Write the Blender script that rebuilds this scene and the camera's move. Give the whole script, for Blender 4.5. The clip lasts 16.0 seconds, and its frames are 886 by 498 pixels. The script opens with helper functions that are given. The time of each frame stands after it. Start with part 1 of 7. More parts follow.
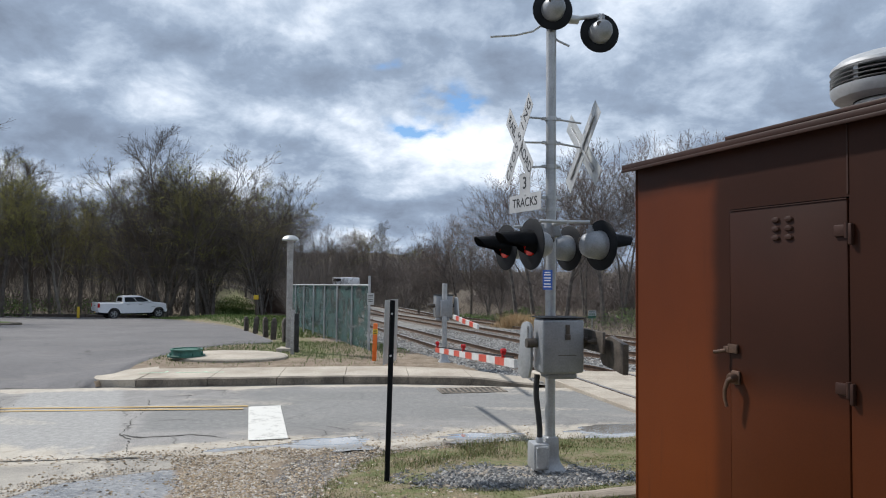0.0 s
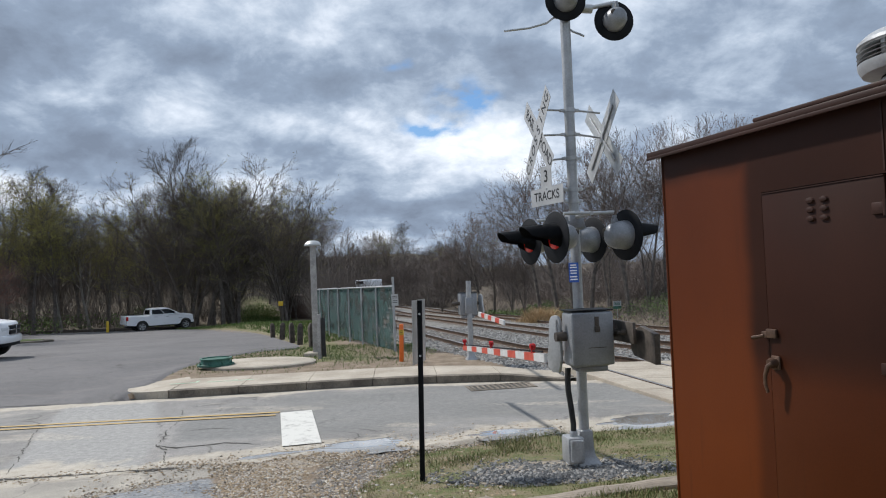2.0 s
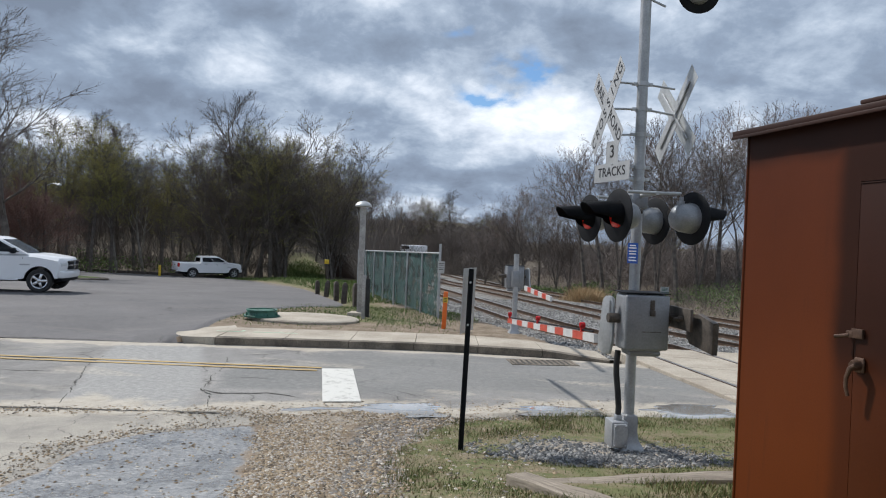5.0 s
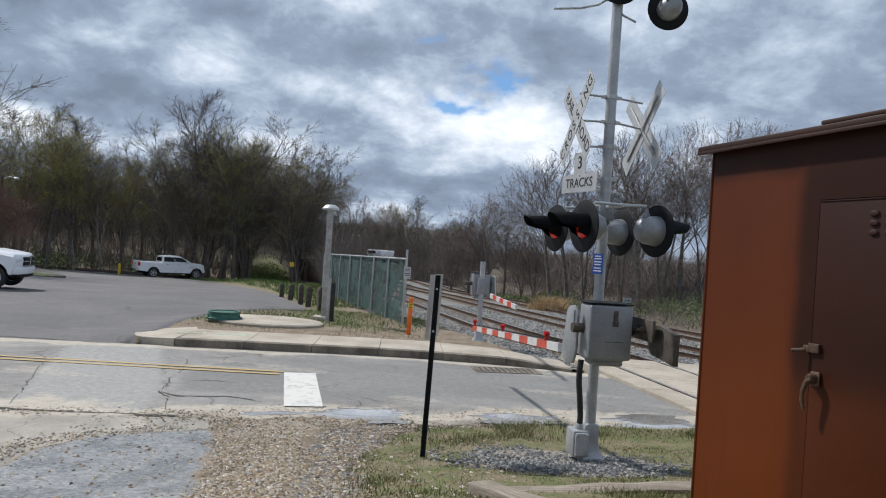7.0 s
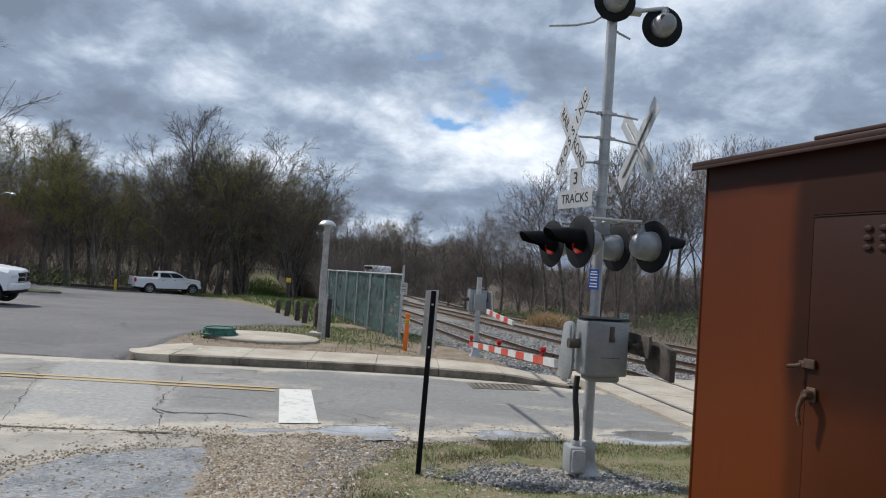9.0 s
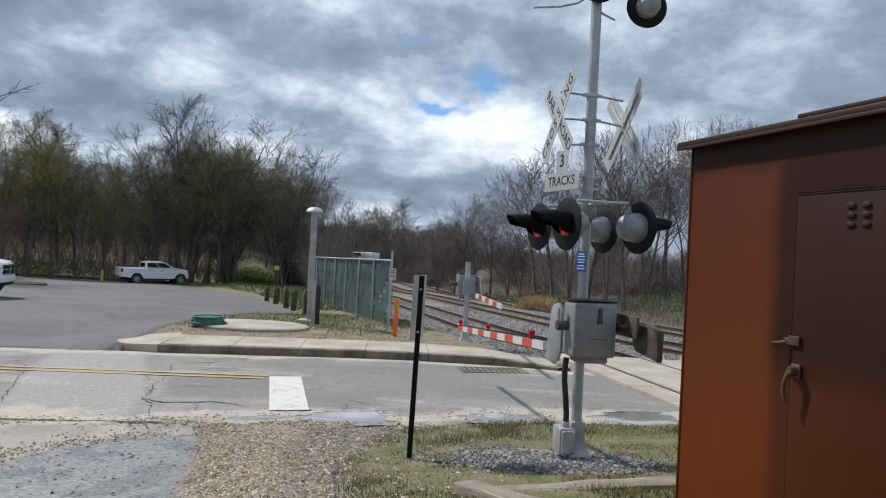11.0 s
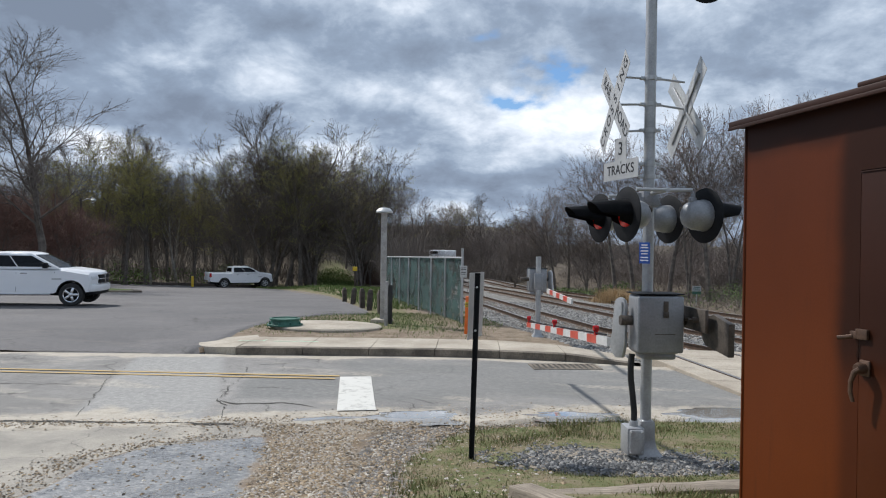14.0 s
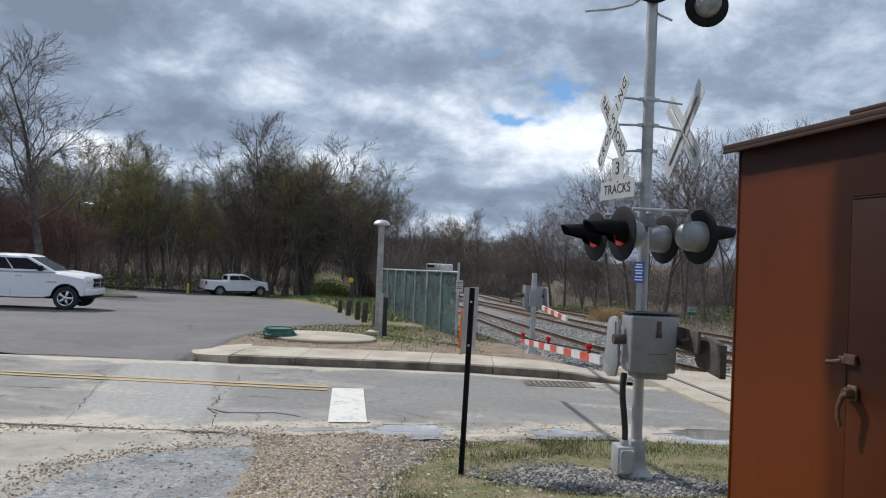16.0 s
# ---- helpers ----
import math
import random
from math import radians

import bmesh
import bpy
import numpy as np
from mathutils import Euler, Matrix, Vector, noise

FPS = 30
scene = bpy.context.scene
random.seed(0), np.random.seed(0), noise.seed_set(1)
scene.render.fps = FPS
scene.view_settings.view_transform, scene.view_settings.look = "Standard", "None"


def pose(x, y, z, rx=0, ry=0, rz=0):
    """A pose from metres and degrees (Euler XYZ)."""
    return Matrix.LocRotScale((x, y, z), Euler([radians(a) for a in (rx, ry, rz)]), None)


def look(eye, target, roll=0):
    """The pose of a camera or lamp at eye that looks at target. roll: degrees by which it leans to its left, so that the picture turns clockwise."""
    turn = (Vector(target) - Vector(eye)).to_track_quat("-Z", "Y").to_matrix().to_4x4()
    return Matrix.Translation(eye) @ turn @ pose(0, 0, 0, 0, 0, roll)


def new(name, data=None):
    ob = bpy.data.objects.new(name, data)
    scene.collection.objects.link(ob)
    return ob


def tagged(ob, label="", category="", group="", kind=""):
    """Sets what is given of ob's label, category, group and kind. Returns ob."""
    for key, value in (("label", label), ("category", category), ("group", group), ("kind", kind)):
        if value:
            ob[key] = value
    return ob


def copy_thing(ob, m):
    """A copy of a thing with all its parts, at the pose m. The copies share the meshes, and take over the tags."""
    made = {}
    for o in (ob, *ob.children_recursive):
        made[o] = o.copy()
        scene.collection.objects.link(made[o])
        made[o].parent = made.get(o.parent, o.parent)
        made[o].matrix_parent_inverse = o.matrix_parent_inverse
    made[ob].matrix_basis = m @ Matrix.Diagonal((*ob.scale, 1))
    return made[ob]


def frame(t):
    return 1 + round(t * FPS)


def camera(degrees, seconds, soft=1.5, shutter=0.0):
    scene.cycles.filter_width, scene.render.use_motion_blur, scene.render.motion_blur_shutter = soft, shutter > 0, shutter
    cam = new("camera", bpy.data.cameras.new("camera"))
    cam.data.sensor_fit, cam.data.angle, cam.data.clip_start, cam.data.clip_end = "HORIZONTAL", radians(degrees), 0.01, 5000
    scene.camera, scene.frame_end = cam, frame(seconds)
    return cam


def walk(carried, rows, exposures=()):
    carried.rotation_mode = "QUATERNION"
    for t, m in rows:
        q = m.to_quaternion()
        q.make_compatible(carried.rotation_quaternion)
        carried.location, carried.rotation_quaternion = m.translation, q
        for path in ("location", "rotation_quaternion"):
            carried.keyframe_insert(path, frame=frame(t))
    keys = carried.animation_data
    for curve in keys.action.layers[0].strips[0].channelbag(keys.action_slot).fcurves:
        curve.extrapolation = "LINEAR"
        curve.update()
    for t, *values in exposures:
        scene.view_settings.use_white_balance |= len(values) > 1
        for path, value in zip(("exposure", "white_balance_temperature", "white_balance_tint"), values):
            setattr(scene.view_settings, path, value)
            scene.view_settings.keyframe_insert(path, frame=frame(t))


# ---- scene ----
cam = camera(65.1, 16.0, soft=1.1)

PATH = [
    (0, (0.375, 0.126, 2.174), (0.279, 2.123, 2.248), 0.5),
    (0.5, (0.384, 0.141, 2.175), (0.342, 2.139, 2.258), -1.3),
    (1, (0.388, 0.143, 2.181), (0.331, 2.141, 2.255), -2.6),
    (1.5, (0.373, 0.138, 2.171), (0.316, 2.136, 2.233), -3.1),
    (2, (0.332, 0.14, 2.179), (0.178, 2.133, 2.248), -2.3),
    (2.5, (0.304, 0.181, 2.166), (-0.109, 2.137, 2.16), 1.4),
    (3, (0.258, 0.265, 2.156), (-0.063, 2.239, 2.138), 0.4),
    (5.5, (0.219, 0.272, 2.156), (-0.048, 2.254, 2.142), 2.9),
    (6, (0.223, 0.28, 2.157), (0.011, 2.269, 2.157), 3.3),
    (6.5, (0.22, 0.274, 2.157), (0.04, 2.266, 2.161), 3.7),
    (7, (0.211, 0.276, 2.157), (0.021, 2.267, 2.162), 3.8),
    (7.5, (0.221, 0.281, 2.16), (0.032, 2.272, 2.166), 3.6),
    (8, (0.225, 0.29, 2.165), (0.036, 2.281, 2.188), 3.5),
    (8.5, (0.226, 0.283, 2.162), (0.037, 2.274, 2.195), 3.7),
    (9, (0.226, 0.288, 2.155), (0.041, 2.279, 2.206), 3.8),
    (11.5, (0.246, 0.301, 2.147), (0.128, 2.297, 2.124), 2.0),
    (12, (0.327, 0.368, 2.154), (0.256, 2.366, 2.101), 1.6),
    (12.5, (0.439, 0.422, 2.162), (0.298, 2.417, 2.153), 3.1),
    (13, (0.46, 0.45, 2.155), (0.223, 2.435, 2.131), 2.1),
    (13.5, (0.441, 0.466, 2.165), (0.103, 2.437, 2.149), 0.3),
    (14, (0.462, 0.461, 2.164), (0.088, 2.426, 2.157), 0.8),
    (14.5, (0.477, 0.455, 2.163), (0.09, 2.418, 2.161), 1.2),
    (15, (0.482, 0.457, 2.162), (0.113, 2.422, 2.154), 2.0),
    (15.5, (0.484, 0.458, 2.162), (0.122, 2.425, 2.165), 2.4),
    (16, (0.481, 0.443, 2.166), (0.114, 2.409, 2.199), 2.4),
]
walk(cam, [(t, look(eye, target, roll)) for t, eye, target, roll in PATH], [(0.0, 0.54), (2.5, 0.43), (6.0, 0.43), (9.0, 0.38), (11.5, 0.46), (12.5, 0.54), (13.5, 0.45), (16.0, 0.42)])

# world, sun and exposure
SUN_AZ, SUN_EL = radians(-62), radians(48)   # azimuth from +y towards +x


def sky_world():
    w = bpy.data.worlds.new("world")
    w.use_nodes = True
    nt = w.node_tree
    nt.nodes.clear()
    N, L = nt.nodes.new, nt.links.new

    def m(op, a, b=None, c=None):
        n = N("ShaderNodeMath")
        n.operation = op
        for i, v in enumerate((a, b, c)):
            if v is None:
                continue
            if isinstance(v, (int, float)):
                n.inputs[i].default_value = v
            else:
                L(v, n.inputs[i])
        return n.outputs[0]

    tc = N("ShaderNodeTexCoord")
    sep = N("ShaderNodeSeparateXYZ")
    L(tc.outputs["Generated"], sep.inputs[0])
    az = m("ARCTAN2", sep.outputs[0], sep.outputs[1])
    el = m("ARCSINE", sep.outputs[2])
    comb = N("ShaderNodeCombineXYZ")
    L(az, comb.inputs[0])
    L(el, comb.inputs[1])
    # ragged edges: push the coordinates about with noise
    wn = N("ShaderNodeTexNoise")
    wn.inputs["Scale"].default_value, wn.inputs["Detail"].default_value = 9.0, 6.0
    L(tc.outputs["Generated"], wn.inputs["Vector"])
    off = N("ShaderNodeVectorMath")
    off.operation = "MULTIPLY_ADD"
    L(wn.outputs["Color"], off.inputs[0])
    off.inputs[1].default_value = (0.11, 0.075, 0.0)
    off.inputs[2].default_value = (-0.055, -0.0375, 0.0)
    pos = N("ShaderNodeVectorMath")
    L(comb.outputs[0], pos.inputs[0])
    L(off.outputs[0], pos.inputs[1])

    def blob(a, e, sa, se, weight):
        s = N("ShaderNodeVectorMath")
        s.operation = "SUBTRACT"
        L(pos.outputs[0], s.inputs[0])
        s.inputs[1].default_value = (a, e, 0)
        d = N("ShaderNodeVectorMath")
        d.operation = "MULTIPLY"
        L(s.outputs[0], d.inputs[0])
        d.inputs[1].default_value = (1 / sa, 1 / se, 0)
        ln = N("ShaderNodeVectorMath")
        ln.operation = "LENGTH"
        L(d.outputs[0], ln.inputs[0])
        r = N("ShaderNodeMapRange")
        r.interpolation_type = "SMOOTHERSTEP"
        r.inputs["From Min"].default_value, r.inputs["From Max"].default_value = 1.5, 0.0
        r.inputs["To Min"].default_value, r.inputs["To Max"].default_value = 0.0, weight
        L(ln.outputs["Value"], r.inputs["Value"])
        return r.outputs[0]

    # cloud sheet seen from below: the noise is laid on a flat ceiling
    hz = m("ADD", m("MAXIMUM", sep.outputs[2], 0.0), 0.42)
    pl = N("ShaderNodeCombineXYZ")
    L(m("DIVIDE", sep.outputs[0], hz), pl.inputs[0])
    L(m("DIVIDE", sep.outputs[1], hz), pl.inputs[1])
    pl.inputs[2].default_value = 3.7
    n1 = N("ShaderNodeTexNoise")
    n1.inputs["Scale"].default_value, n1.inputs["Detail"].default_value, n1.inputs["Roughness"].default_value = 2.3, 12.0, 0.60
    n1.inputs["Distortion"].default_value = 0.15
    L(pl.outputs[0], n1.inputs["Vector"])
    n2 = N("ShaderNodeTexNoise")
    n2.inputs["Scale"].default_value, n2.inputs["Detail"].default_value, n2.inputs["Roughness"].default_value = 8.0, 10.0, 0.60
    n2.inputs["Distortion"].default_value = 0.2
    L(pl.outputs[0], n2.inputs["Vector"])
    v = m("ADD", m("MULTIPLY", m("SUBTRACT", n1.outputs[0], 0.5), 1.45), m("MULTIPLY", m("SUBTRACT", n2.outputs[0], 0.5), 0.95))
    v = m("ADD", v, 0.46)
    for b in CLOUDS:
        v = m("ADD", v, blob(*b))
    ramp = N("ShaderNodeValToRGB")
    e = ramp.color_ramp.elements
    e[0].position, e[0].color = 0.06, (0.165, 0.205, 0.275, 1)
    e[1].position, e[1].color = 0.98, (0.83, 0.87, 0.93, 1)
    for p, c in ((0.35, (0.232, 0.292, 0.388, 1)), (0.55, (0.368, 0.438, 0.54, 1)), (0.75, (0.585, 0.645, 0.735, 1))):
        k = e.new(p)
        k.color = c
    L(v, ramp.inputs[0])
    sky = N("ShaderNodeTexSky")
    sky.sky_type, sky.sun_disc = "NISHITA", False
    sky.sun_elevation, sky.sun_rotation = SUN_EL, SUN_AZ
    sc = N("ShaderNodeVectorMath")
    sc.operation = "MULTIPLY"
    L(sky.outputs[0], sc.inputs[0])
    sc.inputs[1].default_value = (0.058, 0.078, 0.098)
    gap = None
    for b in GAPS:
        g = blob(*b)
        gap = g if gap is None else m("ADD", gap, g)
    n3 = N("ShaderNodeTexNoise")
    n3.inputs["Scale"].default_value, n3.inputs["Detail"].default_value = 17.0, 8.0
    L(pl.outputs[0], n3.inputs["Vector"])
    gap = m("MULTIPLY", gap, m("MULTIPLY_ADD", n3.outputs[0], 7.0, -2.9))
    gr = N("ShaderNodeClamp")
    L(gap, gr.inputs[0])
    mix = N("ShaderNodeMix")
    mix.data_type = "RGBA"
    L(gr.outputs[0], mix.inputs[0])
    L(ramp.outputs[0], mix.inputs[6])
    L(sc.outputs[0], mix.inputs[7])
    bg = N("ShaderNodeBackground")
    bg.inputs[1].default_value = 1.0
    L(mix.outputs[2], bg.inputs[0])
    out = N("ShaderNodeOutputWorld")
    L(bg.outputs[0], out.inputs[0])
    scene.world = w


# clouds in view: azimuth, elevation, half sizes (radians), lighter or darker
CLOUDS = [
    (-0.309, 0.274, 0.131, 0.058, -0.34),
    (-0.436, 0.309, 0.074, 0.033, -0.3),
    (-0.171, 0.278, 0.097, 0.049, -0.22),
    (0.252, 0.281, 0.147, 0.053, -0.08),
    (-0.624, 0.293, 0.069, 0.027, -0.26),
    (-0.708, 0.254, 0.115, 0.06, -0.12),
    (-0.347, 0.168, 0.161, 0.035, -0.22),
    (-0.559, 0.17, 0.162, 0.042, -0.28),
    (-0.184, 0.099, 0.153, 0.016, -0.22),
    (-0.248, 0.07, 0.122, 0.012, -0.15),
    (-0.525, 0.242, 0.043, 0.023, -0.2),
    (0.164, 0.21, 0.086, 0.037, -0.05),
    (-0.69, 0.322, 0.179, 0.059, -0.2),
    (0.022, 0.201, 0.055, 0.063, 0.18),
    (-0.055, 0.143, 0.111, 0.04, 0.14),
    (0.07, 0.15, 0.10, 0.06, 0.16),
    (-0.202, 0.201, 0.066, 0.04, 0.18),
    (-0.411, 0.237, 0.109, 0.029, 0.14),
    (-0.554, 0.247, 0.052, 0.023, 0.3),
    (-0.641, 0.121, 0.064, 0.02, 0.3),
    (-0.183, 0.059, 0.071, 0.014, 0.1),
    (-0.345, 0.085, 0.262, 0.03, -0.1),
    (-0.022, 0.092, 0.201, 0.03, -0.12),
    (0.19, 0.314, 0.038, 0.054, 0.15),
    (-0.23, 0.329, 0.061, 0.039, 0.2),
    (-0.377, 0.108, 0.09, 0.03, 0.12),
    (-0.08, 0.325, 0.10, 0.03, -0.25),
    (-0.02, 0.27, 0.20, 0.05, -0.12),
    (0.06, 0.31, 0.08, 0.03, -0.15),
]
GAPS = [
    (-0.03, 0.241, 0.05, 0.025, 1.0),
    (-0.081, 0.208, 0.049, 0.012, 0.9),
    (-0.139, 0.286, 0.03, 0.008, 0.5),
]
sky_world()
sun = new("sun", bpy.data.lights.new("sun", "SUN"))
sun.data.energy, sun.data.angle, sun.data.color = 3.0, radians(3), (1.0, 0.97, 0.93)
sun.matrix_world = look((math.sin(SUN_AZ) * math.cos(SUN_EL) * 60, math.cos(SUN_AZ) * math.cos(SUN_EL) * 60, math.sin(SUN_EL) * 60), (0, 0, 0))


# materials
def material(name, build, rough=0.6, metal=0.0, bump=None):
    """A node material: build(nt, obj) gives a colour socket or a colour; bump: (scale, strength, detail) or a list of them."""
    mat = bpy.data.materials.new(name)
    mat.use_nodes = True
    nt = mat.node_tree
    b = nt.nodes["Principled BSDF"]
    tc = nt.nodes.new("ShaderNodeTexCoord")
    co = tc.outputs["Object"]
    c = build(nt, co)
    rs = None
    if isinstance(c, list):
        c, rs = c
    if isinstance(c, tuple):
        b.inputs["Base Color"].default_value = (*c, 1)
    else:
        nt.links.new(c, b.inputs["Base Color"])
    b.inputs["Roughness"].default_value, b.inputs["Metallic"].default_value = rough, metal
    if rs is not None:
        nt.links.new(rs, b.inputs["Roughness"])
    last = None
    for sc, st, dist in bump or ():
        n = nt.nodes.new("ShaderNodeTexNoise")
        n.inputs["Scale"].default_value, n.inputs["Detail"].default_value = sc, 6
        nt.links.new(co, n.inputs["Vector"])
        bp = nt.nodes.new("ShaderNodeBump")
        bp.inputs["Strength"].default_value, bp.inputs["Distance"].default_value = st, dist
        nt.links.new(n.outputs[0], bp.inputs["Height"])
        if last is not None:
            nt.links.new(last, bp.inputs["Normal"])
        last = bp.outputs[0]
    if last is not None:
        nt.links.new(last, b.inputs["Normal"])
    return mat


def noise_(nt, co, scale, detail=6, rough=0.6, distort=0.0):
    n = nt.nodes.new("ShaderNodeTexNoise")
    n.inputs["Scale"].default_value, n.inputs["Detail"].default_value = scale, detail
    n.inputs["Roughness"].default_value, n.inputs["Distortion"].default_value = rough, distort
    nt.links.new(co, n.inputs["Vector"])
    return n.outputs[0]


def ramp_(nt, fac, stops):
    r = nt.nodes.new("ShaderNodeValToRGB")
    e = r.color_ramp.elements
    e[0].position, e[0].color = stops[0][0], (*stops[0][1], 1)
    e[1].position, e[1].color = stops[-1][0], (*stops[-1][1], 1)
    for p, c in stops[1:-1]:
        k = e.new(p)
        k.color = (*c, 1)
    nt.links.new(fac, r.inputs[0])
    return r.outputs[0]


def step_(nt, v, lo, hi, smooth=True):
    r = nt.nodes.new("ShaderNodeMapRange")
    r.interpolation_type = "SMOOTHSTEP" if smooth else "LINEAR"
    r.inputs["From Min"].default_value, r.inputs["From Max"].default_value = lo, hi
    nt.links.new(v, r.inputs["Value"])
    return r.outputs[0]


def mix_(nt, fac, a, b, kind="MIX"):
    n = nt.nodes.new("ShaderNodeMix")
    n.data_type, n.blend_type = "RGBA", kind
    for i, v in ((0, fac), (6, a), (7, b)):
        if isinstance(v, (int, float)):
            n.inputs[i].default_value = v
        elif isinstance(v, tuple):
            n.inputs[i].default_value = (*v, 1)
        else:
            nt.links.new(v, n.inputs[i])
    return n.outputs[2]


def math_(nt, op, a, b):
    n = nt.nodes.new("ShaderNodeMath")
    n.operation = op
    for i, v in ((0, a), (1, b)):
        if isinstance(v, (int, float)):
            n.inputs[i].default_value = v
        else:
            nt.links.new(v, n.inputs[i])
    return n.outputs[0]


def mapped(nt, co, scale=(1, 1, 1), rot=(0, 0, 0)):
    n = nt.nodes.new("ShaderNodeMapping")
    n.inputs["Scale"].default_value, n.inputs["Rotation"].default_value = scale, rot
    nt.links.new(co, n.inputs["Vector"])
    return n.outputs[0]


def crack_(nt, co, scale, width, warp=0.35):
    """1 on thin wandering cracks."""
    n = nt.nodes.new("ShaderNodeTexNoise")
    n.inputs["Scale"].default_value, n.inputs["Detail"].default_value = scale * 2.2, 5
    nt.links.new(co, n.inputs["Vector"])
    a = nt.nodes.new("ShaderNodeVectorMath")
    a.operation = "MULTIPLY_ADD"
    nt.links.new(n.outputs["Color"], a.inputs[0])
    a.inputs[1].default_value = (warp / scale, warp / scale, 0)
    nt.links.new(co, a.inputs[2])
    v = nt.nodes.new("ShaderNodeTexVoronoi")
    v.feature = "DISTANCE_TO_EDGE"
    v.inputs["Scale"].default_value = scale
    nt.links.new(a.outputs[0], v.inputs["Vector"])
    return step_(nt, v.outputs[0], width, 0.0)


def two_tone(a, b, scale=6.0, fine=60.0, amount=0.35):
    def f(nt, co):
        c = ramp_(nt, noise_(nt, co, scale), [(0.35, a), (0.65, b)])
        return mix_(nt, amount, c, ramp_(nt, noise_(nt, co, fine), [(0.3, (0.25, 0.25, 0.25)), (0.7, (0.9, 0.9, 0.9))]), "OVERLAY")
    return f


def asphalt_col(dark, light, sand, wear):
    def f(nt, co):
        big = noise_(nt, co, 0.35, 5, 0.6, 0.6)
        c = ramp_(nt, big, [(0.36, dark), (0.62, light)])
        # sandy wash in long streaks along the road
        st = noise_(nt, mapped(nt, co, (0.55, 1.5, 1), (0, 0, radians(-14))), 1.1, 8, 0.72)
        c = mix_(nt, math_(nt, "MULTIPLY", step_(nt, st, 0.50, 0.66), wear), c, sand)
        grit = noise_(nt, co, 90, 3, 0.8)
        c = mix_(nt, 0.8, c, ramp_(nt, grit, [(0.25, (0.15, 0.15, 0.15)), (0.75, (0.9, 0.9, 0.9))]), "OVERLAY")
        mid = noise_(nt, co, 7, 5, 0.7)
        c = mix_(nt, 0.25, c, ramp_(nt, mid, [(0.3, (0.25, 0.25, 0.25)), (0.7, (0.75, 0.75, 0.75))]), "OVERLAY")
        cr = math_(nt, "MULTIPLY", crack_(nt, co, 0.33, 0.009, 0.9), step_(nt, noise_(nt, co, 0.8, 3), 0.42, 0.6))
        c = mix_(nt, math_(nt, "MULTIPLY", cr, 0.8), c, (0.045, 0.042, 0.038))
        fine = crack_(nt, co, 1.9, 0.010, 0.6)
        patch = step_(nt, noise_(nt, co, 0.5, 3), 0.52, 0.6)
        c = mix_(nt, math_(nt, "MULTIPLY", math_(nt, "MULTIPLY", fine, patch), 0.6), c, (0.05, 0.047, 0.043))
        return c
    return f


def rand_island(nt):
    return nt.nodes.new("ShaderNodeNewGeometry").outputs["Random Per Island"]


def rand_object(nt):
    return nt.nodes.new("ShaderNodeObjectInfo").outputs["Random"]


def road_col(nt, co):
    """Worn asphalt with a paler patched slab, darker patches and sand washed along its edges."""
    at = nt.nodes.new("ShaderNodeAttribute")
    at.attribute_name = "zone"
    sp = nt.nodes.new("ShaderNodeSeparateColor")
    nt.links.new(at.outputs["Color"], sp.inputs[0])
    base = asphalt_col((0.155, 0.149, 0.141), (0.25, 0.24, 0.228), (0.39, 0.355, 0.30), 0.5)(nt, co)
    mottle = noise_(nt, co, 11, 7, 0.78)
    slab = ramp_(nt, mottle, [(0.3, (0.20, 0.197, 0.19)), (0.5, (0.285, 0.28, 0.268)), (0.7, (0.38, 0.372, 0.355))])
    dark = ramp_(nt, mottle, [(0.3, (0.12, 0.12, 0.117)), (0.55, (0.185, 0.185, 0.178)), (0.72, (0.27, 0.262, 0.248))])
    sand = ramp_(nt, noise_(nt, co, 4, 7, 0.75), [(0.3, (0.33, 0.285, 0.225)), (0.55, (0.47, 0.42, 0.345)), (0.75, (0.56, 0.52, 0.45))])
    c = mix_(nt, math_(nt, "MULTIPLY", sp.outputs[2], 0.85), base, dark)
    c = mix_(nt, math_(nt, "MULTIPLY", sp.outputs[0], 0.9), c, slab)
    f = step_(nt, math_(nt, "ADD", sp.outputs[1], math_(nt, "MULTIPLY", math_(nt, "SUBTRACT", mottle, 0.5), 1.1)), 0.35, 0.85)
    c = mix_(nt, math_(nt, "MULTIPLY", f, 0.8), c, sand)
    return mix_(nt, 0.3, c, ramp_(nt, noise_(nt, co, 70, 3, 0.8), [(0.3, (0.2, 0.2, 0.2)), (0.7, (0.85, 0.85, 0.85))]), "OVERLAY")


ROAD = material("worn_asphalt", road_col, 0.88, bump=[(60, 0.5, 0.01), (3, 0.3, 0.03)])
LOT = material("lot_asphalt", asphalt_col((0.10, 0.096, 0.098), (0.132, 0.126, 0.127), (0.19, 0.172, 0.155), 0.3), 0.9, bump=[(60, 0.4, 0.01), (1.5, 0.25, 0.03)])
CONCRETE = material("concrete", two_tone((0.29, 0.25, 0.20), (0.41, 0.365, 0.30), 1.2, 45, 0.45), 0.9, bump=[(30, 0.3, 0.01)])
KERB = material("kerb_concrete", two_tone((0.085, 0.072, 0.058), (0.20, 0.17, 0.135), 2.5, 40, 0.5), 0.92, bump=[(25, 0.5, 0.02)])
STONE = material("gravel_stone", lambda nt, co: ramp_(nt, rand_island(nt), [(0.0, (0.10, 0.085, 0.07)), (0.3, (0.25, 0.18, 0.11)), (0.6, (0.40, 0.31, 0.20)), (0.8, (0.36, 0.33, 0.30)), (1.0, (0.58, 0.53, 0.45))]), 0.85)


